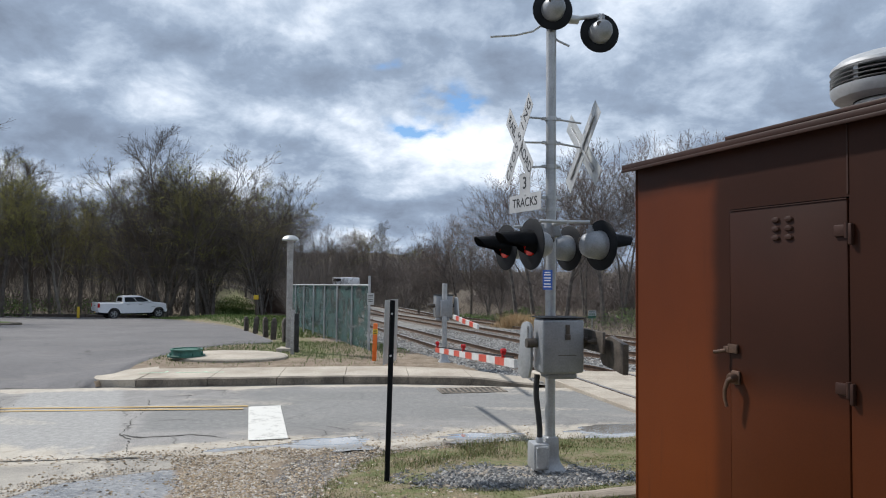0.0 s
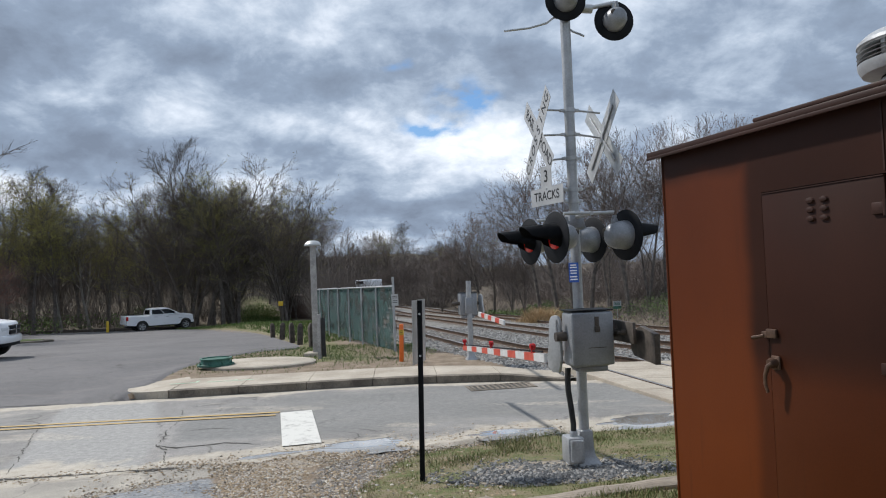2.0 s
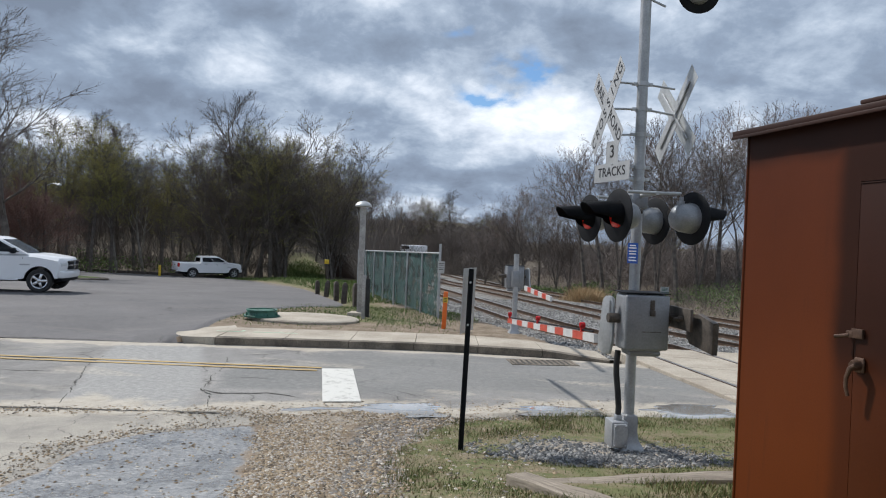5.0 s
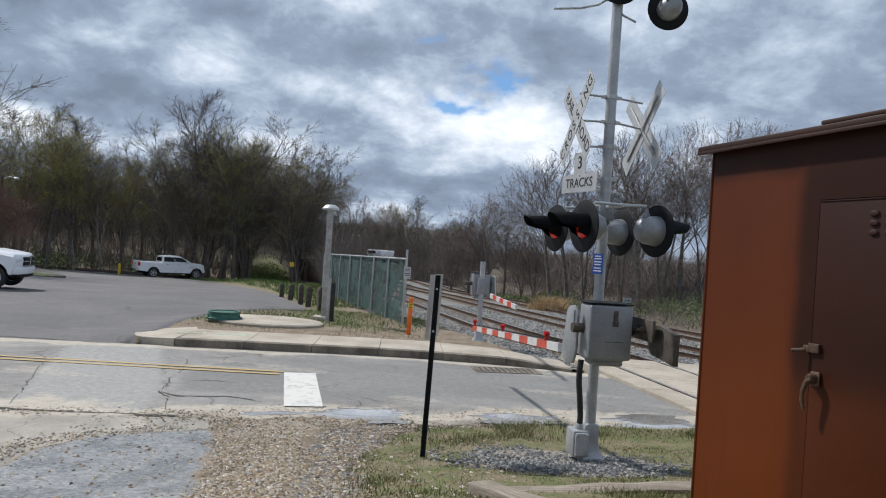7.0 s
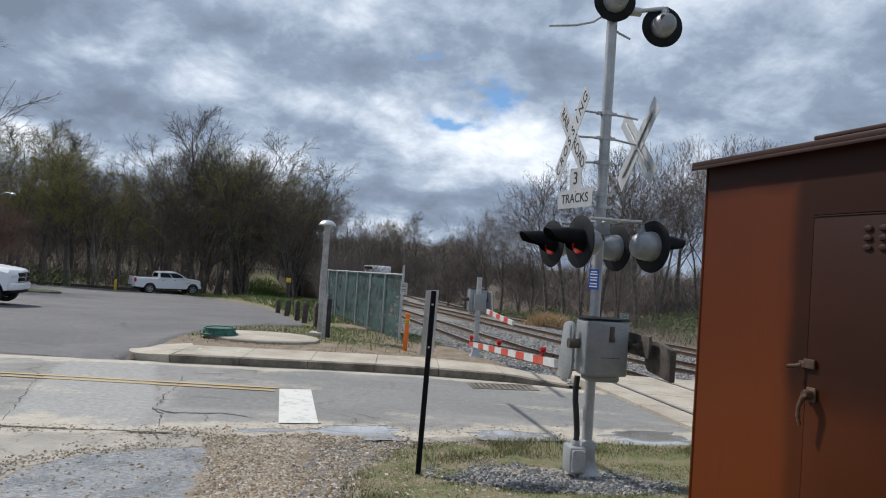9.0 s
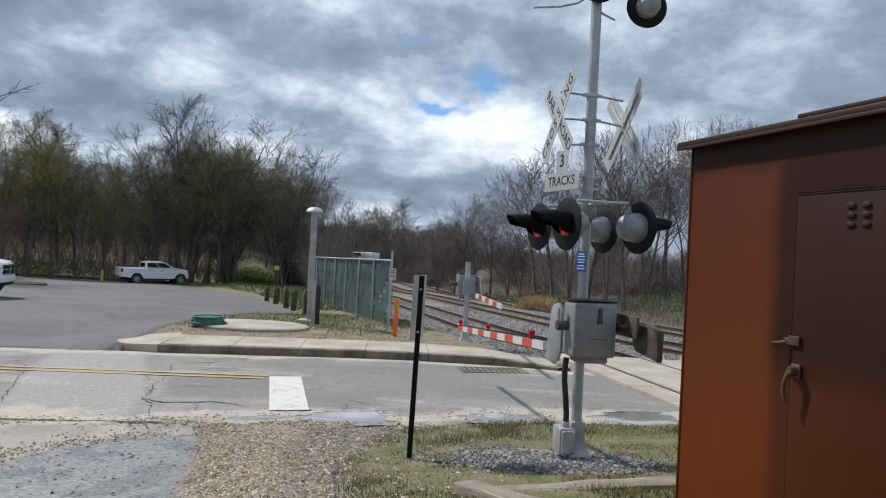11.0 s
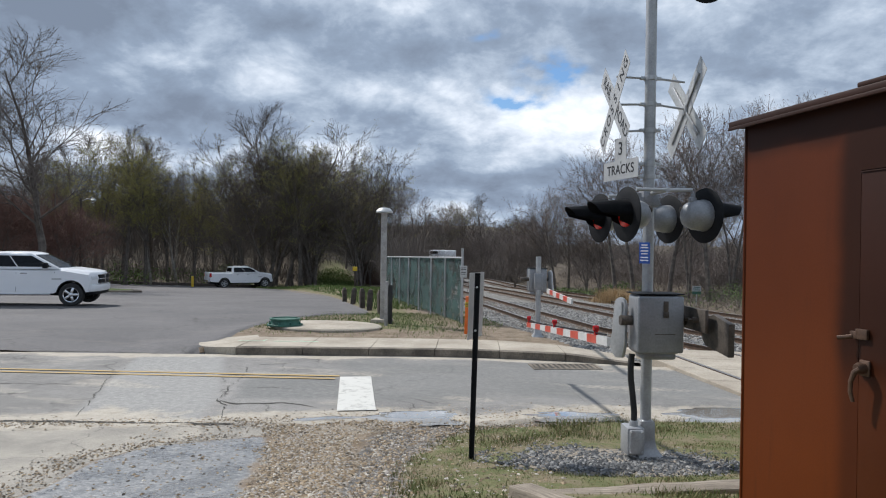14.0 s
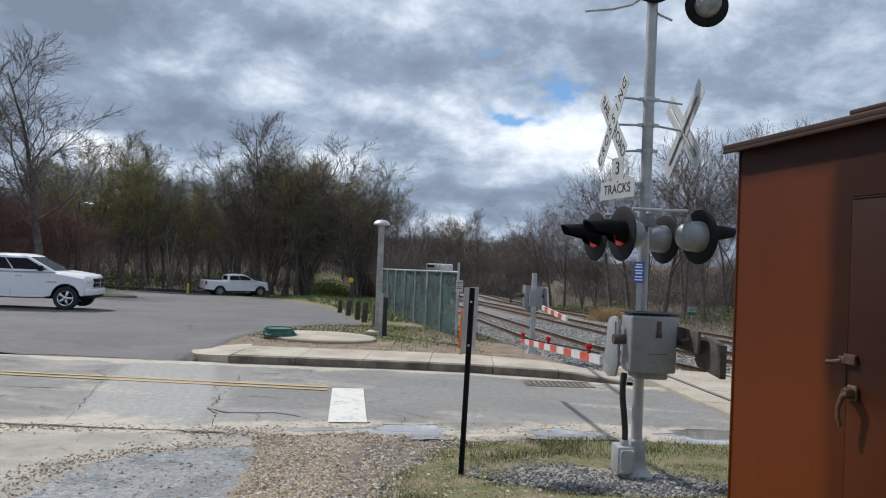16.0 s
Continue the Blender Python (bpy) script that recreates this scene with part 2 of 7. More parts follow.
ROCK = material("crushed_rock", lambda nt, co: ramp_(nt, rand_island(nt), [(0.0, (0.05, 0.052, 0.055)), (0.6, (0.14, 0.143, 0.145)), (1.0, (0.36, 0.355, 0.34))]), 0.85)
BALLAST_ROCK = material("ballast_rock", lambda nt, co: ramp_(nt, rand_island(nt), [(0.0, (0.10, 0.098, 0.095)), (0.5, (0.21, 0.206, 0.198)), (1.0, (0.40, 0.39, 0.375))]), 0.9)
BALLAST = material("ballast", lambda nt, co: mix_(nt, 0.6, ramp_(nt, noise_(nt, co, 22, 4, 0.8), [(0.3, (0.08, 0.077, 0.073)), (0.5, (0.20, 0.196, 0.187)), (0.7, (0.38, 0.37, 0.355))]), ramp_(nt, noise_(nt, co, 0.5, 4), [(0.3, (0.35, 0.33, 0.3)), (0.7, (0.6, 0.6, 0.6))]), "OVERLAY"), 0.95, bump=[(22, 1.0, 0.05)])
GALV = material("galvanized_steel", two_tone((0.36, 0.37, 0.38), (0.48, 0.49, 0.50), 3, 30, 0.15), 0.5, 0.55, bump=[(40, 0.08, 0.01)])
SILVER = material("aluminium_paint", two_tone((0.30, 0.31, 0.32), (0.40, 0.41, 0.425), 5, 60, 0.2), 0.42, 0.35, bump=[(25, 0.1, 0.01)])
BOXGREY = material("grey_box_paint", two_tone((0.20, 0.21, 0.225), (0.275, 0.285, 0.305), 3, 50, 0.2), 0.4, 0.25, bump=[(20, 0.1, 0.01)])
DARKSTEEL = material("dark_steel", two_tone((0.05, 0.045, 0.04), (0.13, 0.11, 0.095), 6, 60, 0.4), 0.6, 0.6, bump=[(30, 0.2, 0.01)])
BLACK = material("black_paint", two_tone((0.006, 0.007, 0.009), (0.014, 0.015, 0.018), 4, 60, 0.2), 0.6)
BLACK.node_tree.nodes["Principled BSDF"].inputs["Specular IOR Level"].default_value = 0.15
RUBBER = material("rubber", two_tone((0.014, 0.014, 0.015), (0.03, 0.03, 0.03), 8, 80, 0.3), 0.8)
REDLENS = material("red_lens", lambda nt, co: ramp_(nt, noise_(nt, co, 80, 2), [(0.3, (0.55, 0.015, 0.012)), (0.7, (0.75, 0.04, 0.03))]), 0.2)
SIGNWHITE = material("sign_white", two_tone((0.31, 0.32, 0.33), (0.40, 0.41, 0.42), 3, 60, 0.15), 0.5)
SIGNBACK = material("sign_back", two_tone((0.42, 0.43, 0.43), (0.52, 0.53, 0.53), 3, 40, 0.2), 0.45, 0.5)
SIGNBLUE = material("sign_blue", two_tone((0.01, 0.07, 0.36), (0.015, 0.10, 0.45), 8, 60, 0.1), 0.4)
INK = material("black_ink", lambda nt, co: (0.012, 0.012, 0.013), 0.5)
WHITEINK = material("white_ink", lambda nt, co: (0.75, 0.77, 0.8), 0.5)
STRIPERED = material("reflective_red", two_tone((0.42, 0.05, 0.03), (0.52, 0.08, 0.05), 10, 60, 0.15), 0.4)
STRIPEWHITE = material("reflective_white", two_tone((0.48, 0.48, 0.48), (0.58, 0.58, 0.58), 10, 60, 0.15), 0.4)
ORANGE = material("orange_plastic", two_tone((0.68, 0.12, 0.012), (0.80, 0.17, 0.02), 6, 50, 0.2), 0.45)
YELLOW = material("yellow_paint", two_tone((0.62, 0.40, 0.02), (0.72, 0.48, 0.04), 6, 50, 0.2), 0.5)
def line_paint(base, under):
    def f(nt, co):
        w = step_(nt, noise_(nt, co, 7, 7, 0.8), 0.50, 0.66)
        return mix_(nt, math_(nt, "MULTIPLY", w, 0.75), base, under)
    return f


LINEYELLOW = material("line_yellow", line_paint((0.47, 0.32, 0.12), (0.25, 0.235, 0.20)), 0.8, bump=[(50, 0.3, 0.01)])
LINEWHITE = material("line_white", line_paint((0.60, 0.59, 0.55), (0.26, 0.25, 0.23)), 0.75, bump=[(50, 0.3, 0.01)])
SPRAY = material("spray_green", lambda nt, co: (0.42, 0.66, 0.48), 0.8)
WOODGREY = material("weathered_wood", lambda nt, co: mix_(nt, 0.5, ramp_(nt, noise_(nt, mapped(nt, co, (1.2, 26, 26)), 1.5, 6, 0.7), [(0.3, (0.11, 0.09, 0.07)), (0.55, (0.26, 0.22, 0.175)), (0.75, (0.40, 0.355, 0.30))]), ramp_(nt, noise_(nt, co, 4), [(0.3, (0.3, 0.3, 0.3)), (0.7, (0.7, 0.7, 0.7))]), "OVERLAY"), 0.9, bump=[(18, 0.5, 0.02)])
WOODDARK = material("dark_post_wood", two_tone((0.045, 0.036, 0.03), (0.10, 0.082, 0.068), 7, 50, 0.4), 0.9, bump=[(20, 0.5, 0.02)])
TIEWOOD = material("tie_wood", two_tone((0.08, 0.065, 0.05), (0.17, 0.14, 0.115), 4, 40, 0.4), 0.95, bump=[(20, 0.4, 0.02)])
RAILSTEEL = material("rusty_rail", two_tone((0.075, 0.05, 0.036), (0.14, 0.095, 0.07), 4, 60, 0.35), 0.6, 0.5)
RAILTOP = material("polished_rail_head", two_tone((0.30, 0.28, 0.27), (0.42, 0.40, 0.39), 4, 60, 0.2), 0.35, 0.8)
GREENRING = material("green_iron", two_tone((0.018, 0.06, 0.045), (0.04, 0.15, 0.11), 5, 60, 0.4), 0.6)
BARK = material("bark", two_tone((0.075, 0.063, 0.055), (0.16, 0.138, 0.12), 3, 30, 0.4), 0.95)
PALEBARK = material("pale_bark", two_tone((0.15, 0.135, 0.118), (0.29, 0.265, 0.235), 2, 20, 0.4), 0.95)
TWIG = material("twigs", lambda nt, co: ramp_(nt, noise_(nt, co, 0.35, 4), [(0.3, (0.08, 0.066, 0.058)), (0.7, (0.17, 0.142, 0.122))]), 0.95)
TWIGGREY = material("grey_twigs", lambda nt, co: ramp_(nt, noise_(nt, co, 0.35, 4), [(0.3, (0.11, 0.090, 0.080)), (0.7, (0.215, 0.18, 0.16))]), 0.95)
BUDS = material("budding_twigs", lambda nt, co: ramp_(nt, noise_(nt, co, 0.4, 4), [(0.3, (0.20, 0.19, 0.055)), (0.7, (0.40, 0.36, 0.11))]), 0.95)
REDBUD = material("reddish_twigs", lambda nt, co: ramp_(nt, noise_(nt, co, 0.4, 4), [(0.3, (0.13, 0.075, 0.06)), (0.7, (0.22, 0.125, 0.10))]), 0.95)
LEAF = material("young_leaves", lambda nt, co: ramp_(nt, rand_island(nt), [(0.0, (0.035, 0.06, 0.015)), (1.0, (0.13, 0.19, 0.045))]), 0.8)
GRASS = material("grass_blades", lambda nt, co: ramp_(nt, math_(nt, "ADD", math_(nt, "MULTIPLY", rand_island(nt), 0.6), math_(nt, "MULTIPLY", noise_(nt, co, 1.4, 3), 0.5)), [(0.2, (0.05, 0.088, 0.018)), (0.45, (0.105, 0.135, 0.036)), (0.64, (0.19, 0.165, 0.075)), (0.95, (0.33, 0.26, 0.15))]), 0.85)
VERGE = material("verge_grass", lambda nt, co: ramp_(nt, rand_island(nt), [(0.0, (0.05, 0.10, 0.02)), (0.6, (0.10, 0.165, 0.035)), (1.0, (0.20, 0.22, 0.08))]), 0.85)
STRAW = material("dry_grass", lambda nt, co: ramp_(nt, rand_island(nt), [(0.0, (0.30, 0.20, 0.10)), (1.0, (0.52, 0.38, 0.22))]), 0.9)
CARWHITE = material("white_car_paint", two_tone((0.74, 0.75, 0.77), (0.78, 0.79, 0.81), 1, 3, 0.03), 0.22)
GLASS = material("tinted_car_glass", lambda nt, co: (0.012, 0.014, 0.017), 0.06)
CHROME = material("chrome", lambda nt, co: (0.62, 0.63, 0.65), 0.16, 1.0)
RIMGREY = material("rim_metal", lambda nt, co: (0.42, 0.43, 0.45), 0.3, 0.9)
LAMPCLEAR = material("headlamp", lambda nt, co: (0.62, 0.64, 0.66), 0.12)
TAILRED = material("tail_lamp", lambda nt, co: (0.45, 0.012, 0.015), 0.2)
BRASS = material("weathered_bronze", two_tone((0.06, 0.034, 0.023), (0.14, 0.085, 0.06), 12, 60, 0.3), 0.42, 0.5)
WATER = material("puddle_water", lambda nt, co: ramp_(nt, noise_(nt, co, 1.2, 4), [(0.35, (0.22, 0.205, 0.18)), (0.65, (0.33, 0.315, 0.29))]), 0.05, bump=[(6, 0.02, 0.01)])
WATER.node_tree.nodes["Principled BSDF"].inputs["IOR"].default_value = 1.8
WATER.node_tree.nodes["Principled BSDF"].inputs["Coat Weight"].default_value = 1.0


def cabinet_paint(nt, co):
    """Orange-brown, brighter lower down; shade by the door and under the roof painted in."""
    sp = nt.nodes.new("ShaderNodeSeparateXYZ")
    nt.links.new(co, sp.inputs[0])
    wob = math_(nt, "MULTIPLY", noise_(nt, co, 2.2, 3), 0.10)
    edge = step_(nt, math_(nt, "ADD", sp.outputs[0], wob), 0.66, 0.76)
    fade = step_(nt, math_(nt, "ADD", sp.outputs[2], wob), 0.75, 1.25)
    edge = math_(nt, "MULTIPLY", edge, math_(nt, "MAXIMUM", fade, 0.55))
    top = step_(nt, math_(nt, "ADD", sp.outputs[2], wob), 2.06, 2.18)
    # shade right of the soft edge and below the eave, mixed in as colour
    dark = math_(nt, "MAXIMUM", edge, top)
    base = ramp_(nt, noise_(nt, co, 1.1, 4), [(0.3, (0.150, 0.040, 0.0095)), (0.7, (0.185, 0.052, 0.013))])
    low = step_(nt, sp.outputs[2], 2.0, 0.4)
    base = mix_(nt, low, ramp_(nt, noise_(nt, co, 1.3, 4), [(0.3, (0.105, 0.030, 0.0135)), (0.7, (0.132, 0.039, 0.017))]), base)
    # dark tone for the painted shade
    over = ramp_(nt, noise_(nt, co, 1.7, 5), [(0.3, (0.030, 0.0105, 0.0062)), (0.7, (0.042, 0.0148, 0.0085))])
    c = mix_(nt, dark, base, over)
    run = noise_(nt, mapped(nt, co, (7, 7, 0.5)), 2.0, 5, 0.7)
    c = mix_(nt, math_(nt, "MULTIPLY", step_(nt, run, 0.55, 0.75), 0.25), c, (0.05, 0.02, 0.013))
    c = mix_(nt, 1.0, c, (0.70, 0.58, 0.44), "MULTIPLY")
    return mix_(nt, 0.12, c, ramp_(nt, noise_(nt, co, 120, 3), [(0.3, (0.2, 0.2, 0.2)), (0.7, (0.9, 0.9, 0.9))]), "OVERLAY")


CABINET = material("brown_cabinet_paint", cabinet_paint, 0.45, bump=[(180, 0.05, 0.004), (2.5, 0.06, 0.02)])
CABINET.node_tree.nodes["Principled BSDF"].inputs["Specular IOR Level"].default_value = 0.16
CABDARK = material("dark_brown_paint", two_tone((0.026, 0.012, 0.009), (0.04, 0.018, 0.0135), 3, 60, 0.2), 0.5)


# mesh helpers
CABDARK.node_tree.nodes["Principled BSDF"].inputs["Specular IOR Level"].default_value = 0.2


def finish(bm, name, mat, smooth=None):
    me = bpy.data.meshes.new(name)
    bmesh.ops.recalc_face_normals(bm, faces=bm.faces)
    bm.to_mesh(me)
    bm.free()
    for mm in mat if isinstance(mat, (list, tuple)) else (mat,):
        me.materials.append(mm)
    if smooth is not None:
        me.shade_smooth()
        me.set_sharp_from_angle(angle=radians(smooth))
    return me


def part(name, bm, mat, parent, label="", smooth=35, at=None):
    ob = new(name, finish(bm, name, mat, smooth))
    ob.parent = parent
    if at is not None:
        ob.matrix_basis = at
    return tagged(ob, label)


def thing(name, m, label, category, group="", kind=""):
    ob = new(name)
    ob.matrix_basis = m
    return tagged(ob, label, category, group, kind)


def box(bm, lo, hi, bevel=0.0, m=None, seg=2):
    lo, hi = Vector(lo), Vector(hi)
    r = bmesh.ops.create_cube(bm, size=1.0, matrix=Matrix.Translation((lo + hi) / 2) @ Matrix.Diagonal((*(hi - lo), 1)))
    vs = r["verts"]
    if bevel > 0:
        es = list({e for v in vs for e in v.link_edges})
        g = bmesh.ops.bevel(bm, geom=es, offset=bevel, segments=seg, profile=0.5, affect="EDGES")
        vs = list({v for f in g["faces"] for v in f.verts} | {v for v in vs if v.is_valid})
    if m is not None:
        bmesh.ops.transform(bm, matrix=m, verts=vs)
    return vs


def lathe(bm, profile, segs=20, m=None, close=False):
    """Turn (radius, height) pairs round z."""
    rings = []
    for r, z in profile:
        rings.append([bm.verts.new((r * math.cos(2 * math.pi * i / segs), r * math.sin(2 * math.pi * i / segs), z)) for i in range(segs)])
    for a, b in zip(rings, rings[1:]):
        for i in range(segs):
            j = (i + 1) % segs
            bm.faces.new((a[i], a[j], b[j], b[i]))
    if close:
        for i in range(segs):
            j = (i + 1) % segs
            bm.faces.new((rings[-1][i], rings[-1][j], rings[0][j], rings[0][i]))
    else:
        for ring in (rings[0], rings[-1]):
            bm.faces.new(ring)
    vs = [v for ring in rings for v in ring]
    if m is not None:
        bmesh.ops.transform(bm, matrix=m, verts=vs)
    return vs


def tube(bm, pts, r, segs=8, cap=True):
    """A pipe along points; r: one radius or one for each point."""
    pts = [Vector(p) for p in pts]
    rs = r if isinstance(r, (list, tuple)) else [r] * len(pts)
    rings, up = [], None
    for i, p in enumerate(pts):
        d = (pts[min(i + 1, len(pts) - 1)] - pts[max(i - 1, 0)]).normalized()
        if up is None:
            up = d.orthogonal().normalized()
        up = (up - d * up.dot(d)).normalized()
        w = d.cross(up)
        rings.append([bm.verts.new(p + rs[i] * (math.cos(2 * math.pi * k / segs) * up + math.sin(2 * math.pi * k / segs) * w)) for k in range(segs)])
    for a, b in zip(rings, rings[1:]):
        for k in range(segs):
            j = (k + 1) % segs
            bm.faces.new((a[k], a[j], b[j], b[k]))
    if cap:
        bm.faces.new(rings[0])
        bm.faces.new(rings[-1])
    return [v for ring in rings for v in ring]


def prism(bm, outline, y0, y1, bevel=0.0, m=None):
    """An outline of (x, z) pushed from y0 to y1."""
    a = [bm.verts.new((x, y0, z)) for x, z in outline]
    b = [bm.verts.new((x, y1, z)) for x, z in outline]
    n = len(a)
    fs = [bm.faces.new(a), bm.faces.new(b)]
    for i in range(n):
        fs.append(bm.faces.new((a[i], a[(i + 1) % n], b[(i + 1) % n], b[i])))
    vs = a + b
    if bevel > 0:
        es = list({e for f in fs[:2] for e in f.edges})
        g = bmesh.ops.bevel(bm, geom=es, offset=bevel, segments=2, profile=0.5, affect="EDGES")
        vs = list({v for f in g["faces"] for v in f.verts} | {v for v in vs if v.is_valid})
    if m is not None:
        bmesh.ops.transform(bm, matrix=m, verts=vs)
    return vs


def made(f, *args, **kw):
    bm = bmesh.new()
    f(bm, *args, **kw)
    return bm


def lettering(text, size, m, mat, parent, name="lettering"):
    cu = bpy.data.curves.new("text", "FONT")
    cu.body, cu.size, cu.extrude = text, size, 0.0008
    cu.align_x, cu.align_y = "CENTER", "CENTER"
    cu.offset = size * 0.008
    t = bpy.data.objects.new("text", cu)
    scene.collection.objects.link(t)
    me = bpy.data.meshes.new_from_object(t.evaluated_get(bpy.context.evaluated_depsgraph_get()))
    bpy.data.objects.remove(t)
    bpy.data.curves.remove(cu)
    me.materials.clear()
    me.materials.append(mat)
    ob = new(name, me)
    ob.parent, ob.matrix_basis = parent, m
    return ob


def soup(name, verts, faces, mat, kind="stuff", label="", category="", parent=None, smooth=False):
    me = bpy.data.meshes.new(name)
    me.from_pydata(verts, [], faces)
    me.materials.append(mat)
    if smooth:
        me.shade_smooth()
    ob = new(name, me)
    if parent is not None:
        ob.parent = parent
        return tagged(ob, label, "", "", kind)
    return tagged(ob, label, category, "", kind)


# the lie of the land
def ss(v, lo, hi):
    t = min(1.0, max(0.0, (v - lo) / (hi - lo)))
    return t * t * (3 - 2 * t)


def near_edge(x):
    """y of the road's near edge."""
    return 9.55 + (x + 0.95) * 0.306


def far_kerb(x):
    """y of the kerb face on the far side of the road; it bows towards the road before the crossing."""
    u = max(0.0, x + 3.0)
    y = 14.37 + 0.213 * (x + 3.0) - 0.045 * u * u
    t = ss(x, 1.6, 4.5)
    return y + (14.42 + (x + 3.4) * 0.262 - y) * t


def trace(v, stops):
    """Straight lines through (place, value) stops."""
    for (a, p), (b, q) in zip(stops, stops[1:]):
        if v < b:
            return p + (q - p) * max(0.0, v - a) / (b - a)
    return stops[-1][1]


def wet_left(y):
    return trace(y, [(2, -4.0), (5.9, -4.26), (6.87, -4.37), (7.45, -4.01), (7.85, -3.53), (8.09, -3.22), (8.4, -2.8)])


def wet_right(y):
    return trace(y, [(2, -1.2), (5.28, -1.99), (6.03, -2.27), (8.0, -3.0), (8.4, -3.1)])


def gravel_right(y):
    return trace(y, [(2, -0.6), (4.92, -1.22), (6.41, -1.48), (7.57, -1.81), (8.4, -2.0), (9.2, -1.4)])


def grass_left(y):
    return trace(y, [(2, -0.2), (4.85, -0.75), (6.5, -1.0), (7.3, -1.13), (8.3, -1.05), (9.13, -0.61), (9.6, 0.4)])


def near_zones(x, y, n):
    """Shares of grass, gravel, wet drive, old asphalt and mud on the near side of the road."""
    s = (near_edge(x) - y) * 0.956
    grass = ss(x + 0.30 * n - grass_left(y), -0.22, 0.22) * ss(s + 0.25 * n, 0.05, 0.45)
    d = math.hypot((x - 0.95) / 1.15, (y - 7.65) / 0.78) + 0.35 * n
    rock = 1 - ss(d, 0.75, 1.1)
    grass *= ss(d, 0.7, 1.15)
    wet = ss(x + 0.2 * n - wet_left(y), -0.10, 0.14) * ss(wet_right(y) - x + 0.35 * n, -0.25, 0.25) * (1 - ss(y + 0.2 * n, 7.95, 8.25))
    left = 1 - ss(x + 0.15 * n - wet_left(y), -0.10, 0.14)
    tan = max(left, ss(y, 8.0, 8.2) * (1 - ss(x + 0.5 * n, -3.3, -2.5))) * (1 - wet)
    gravel = ss(x + 0.3 * n - wet_right(y), -0.15, 0.15) * ss(gravel_right(y) - x + 0.3 * n, -0.12, 0.15)
    mud = ss(x + 0.3 * n - gravel_right(y), -0.1, 0.15) * (1 - grass)
    return grass, max(gravel * (1 - grass), rock), wet, tan * (1 - gravel * 0.6), mud * (1 - rock)


def track_x(y, off=0.0):
    """x of the first track's axis, which swings left far off; off: metres to the right of it."""
    x = 0.95 - 0.31 * (y - 20.0) - 0.0011 * max(0.0, y - 40.0) ** 2
    x += 0.95 * (1 - ss(y, 15.8, 22.0))
    return x + off * 1.05


def bank(x, y):
    """How far a point lies right of the last track."""
    return (x - track_x(y, 8.0)) * 0.9


def rail_z(y):
    return -0.085 - 0.028 * max(0.0, min(y, 62.0) - 17.0)


def gz(x, y):
    z = -0.16 - 0.045 * max(0.0, min(y, 62.0) - 22.0)
    s = (near_edge(x) - y) * 0.956
    if s > 0:
        m = 0.30 + 0.70 * ss(x, -4.5, -0.8)
        e = s if s < 4.2 else 4.2 + 1.7 * (1 - math.exp((4.2 - s) / 1.7))
        z = -0.112 + m * 0.0273 * e ** 2
    k = y - far_kerb(x)
    if y > near_edge(x) + 0.6 and k < 0.35 and x < 3:
        return -0.32
    if 0 < k < 12 and x > -9:
        z += 0.13 * (1 - ss(k, 4, 12)) * ss(x, -9.0, -7.5) * (1 - ss(x, 1.5, 3.5))
    if y > 16:
        b = bank(x, y)
        z += 1.3 * ss(b, 2.0, 9.0) + 1.2 * ss(b, 9, 40)
    if y > 17 and x < 3:
        v = ss(x - lot_edge(y), -0.5, 1.5) * (1 - ss(x - track_x(y, -2.6), -1.5, -0.2)) * (1 - ss(y, 45, 60))
        z += v * 0.022 * (max(22, min(y, 45)) - 22)
    if y > 14:
        o = (x - track_x(y)) / 1.05
        z = min(z, rail_z(y) - 0.10 - 0.22 * ss(o, -2.6, -2.0) * (1 - ss(o, 9.8, 10.4))) if -2.4 < o < 10.2 else z
    if y > 56:
        # grassy path climbing between the trees
        d = (math.degrees(math.atan2(x, y)) + 19.4) / 1.9
        z += 0.9 * ss(y, 58, 85) * math.exp(-d * d)
    # wooded rise behind the lot
    w = ss(y + 0.55 * max(0.0, -x - 30), 64, 130)
    z += 6.0 * w * (1 - ss(x, -30, -12)) + 3.0 * ss(y, 120, 260)
    return z


def lot_edge(y):
    """x of the lot's right-hand edge."""
    if y < 25:
        return trace(y, [(12, -7.2), (15, -7.35), (16.5, -7.8), (18.5, -8.2), (20.3, -8.0), (22, -7.3), (23, -6.5), (25, -7.0)])
    return -7.0 - (y - 25) * 0.46 - 0.010 * max(0, y - 34) ** 2


def graded(stops):
    out = []
    for a, b, n in stops:
        out += list(np.linspace(a, b, n, endpoint=False))
    return out + [stops[-1][1]]


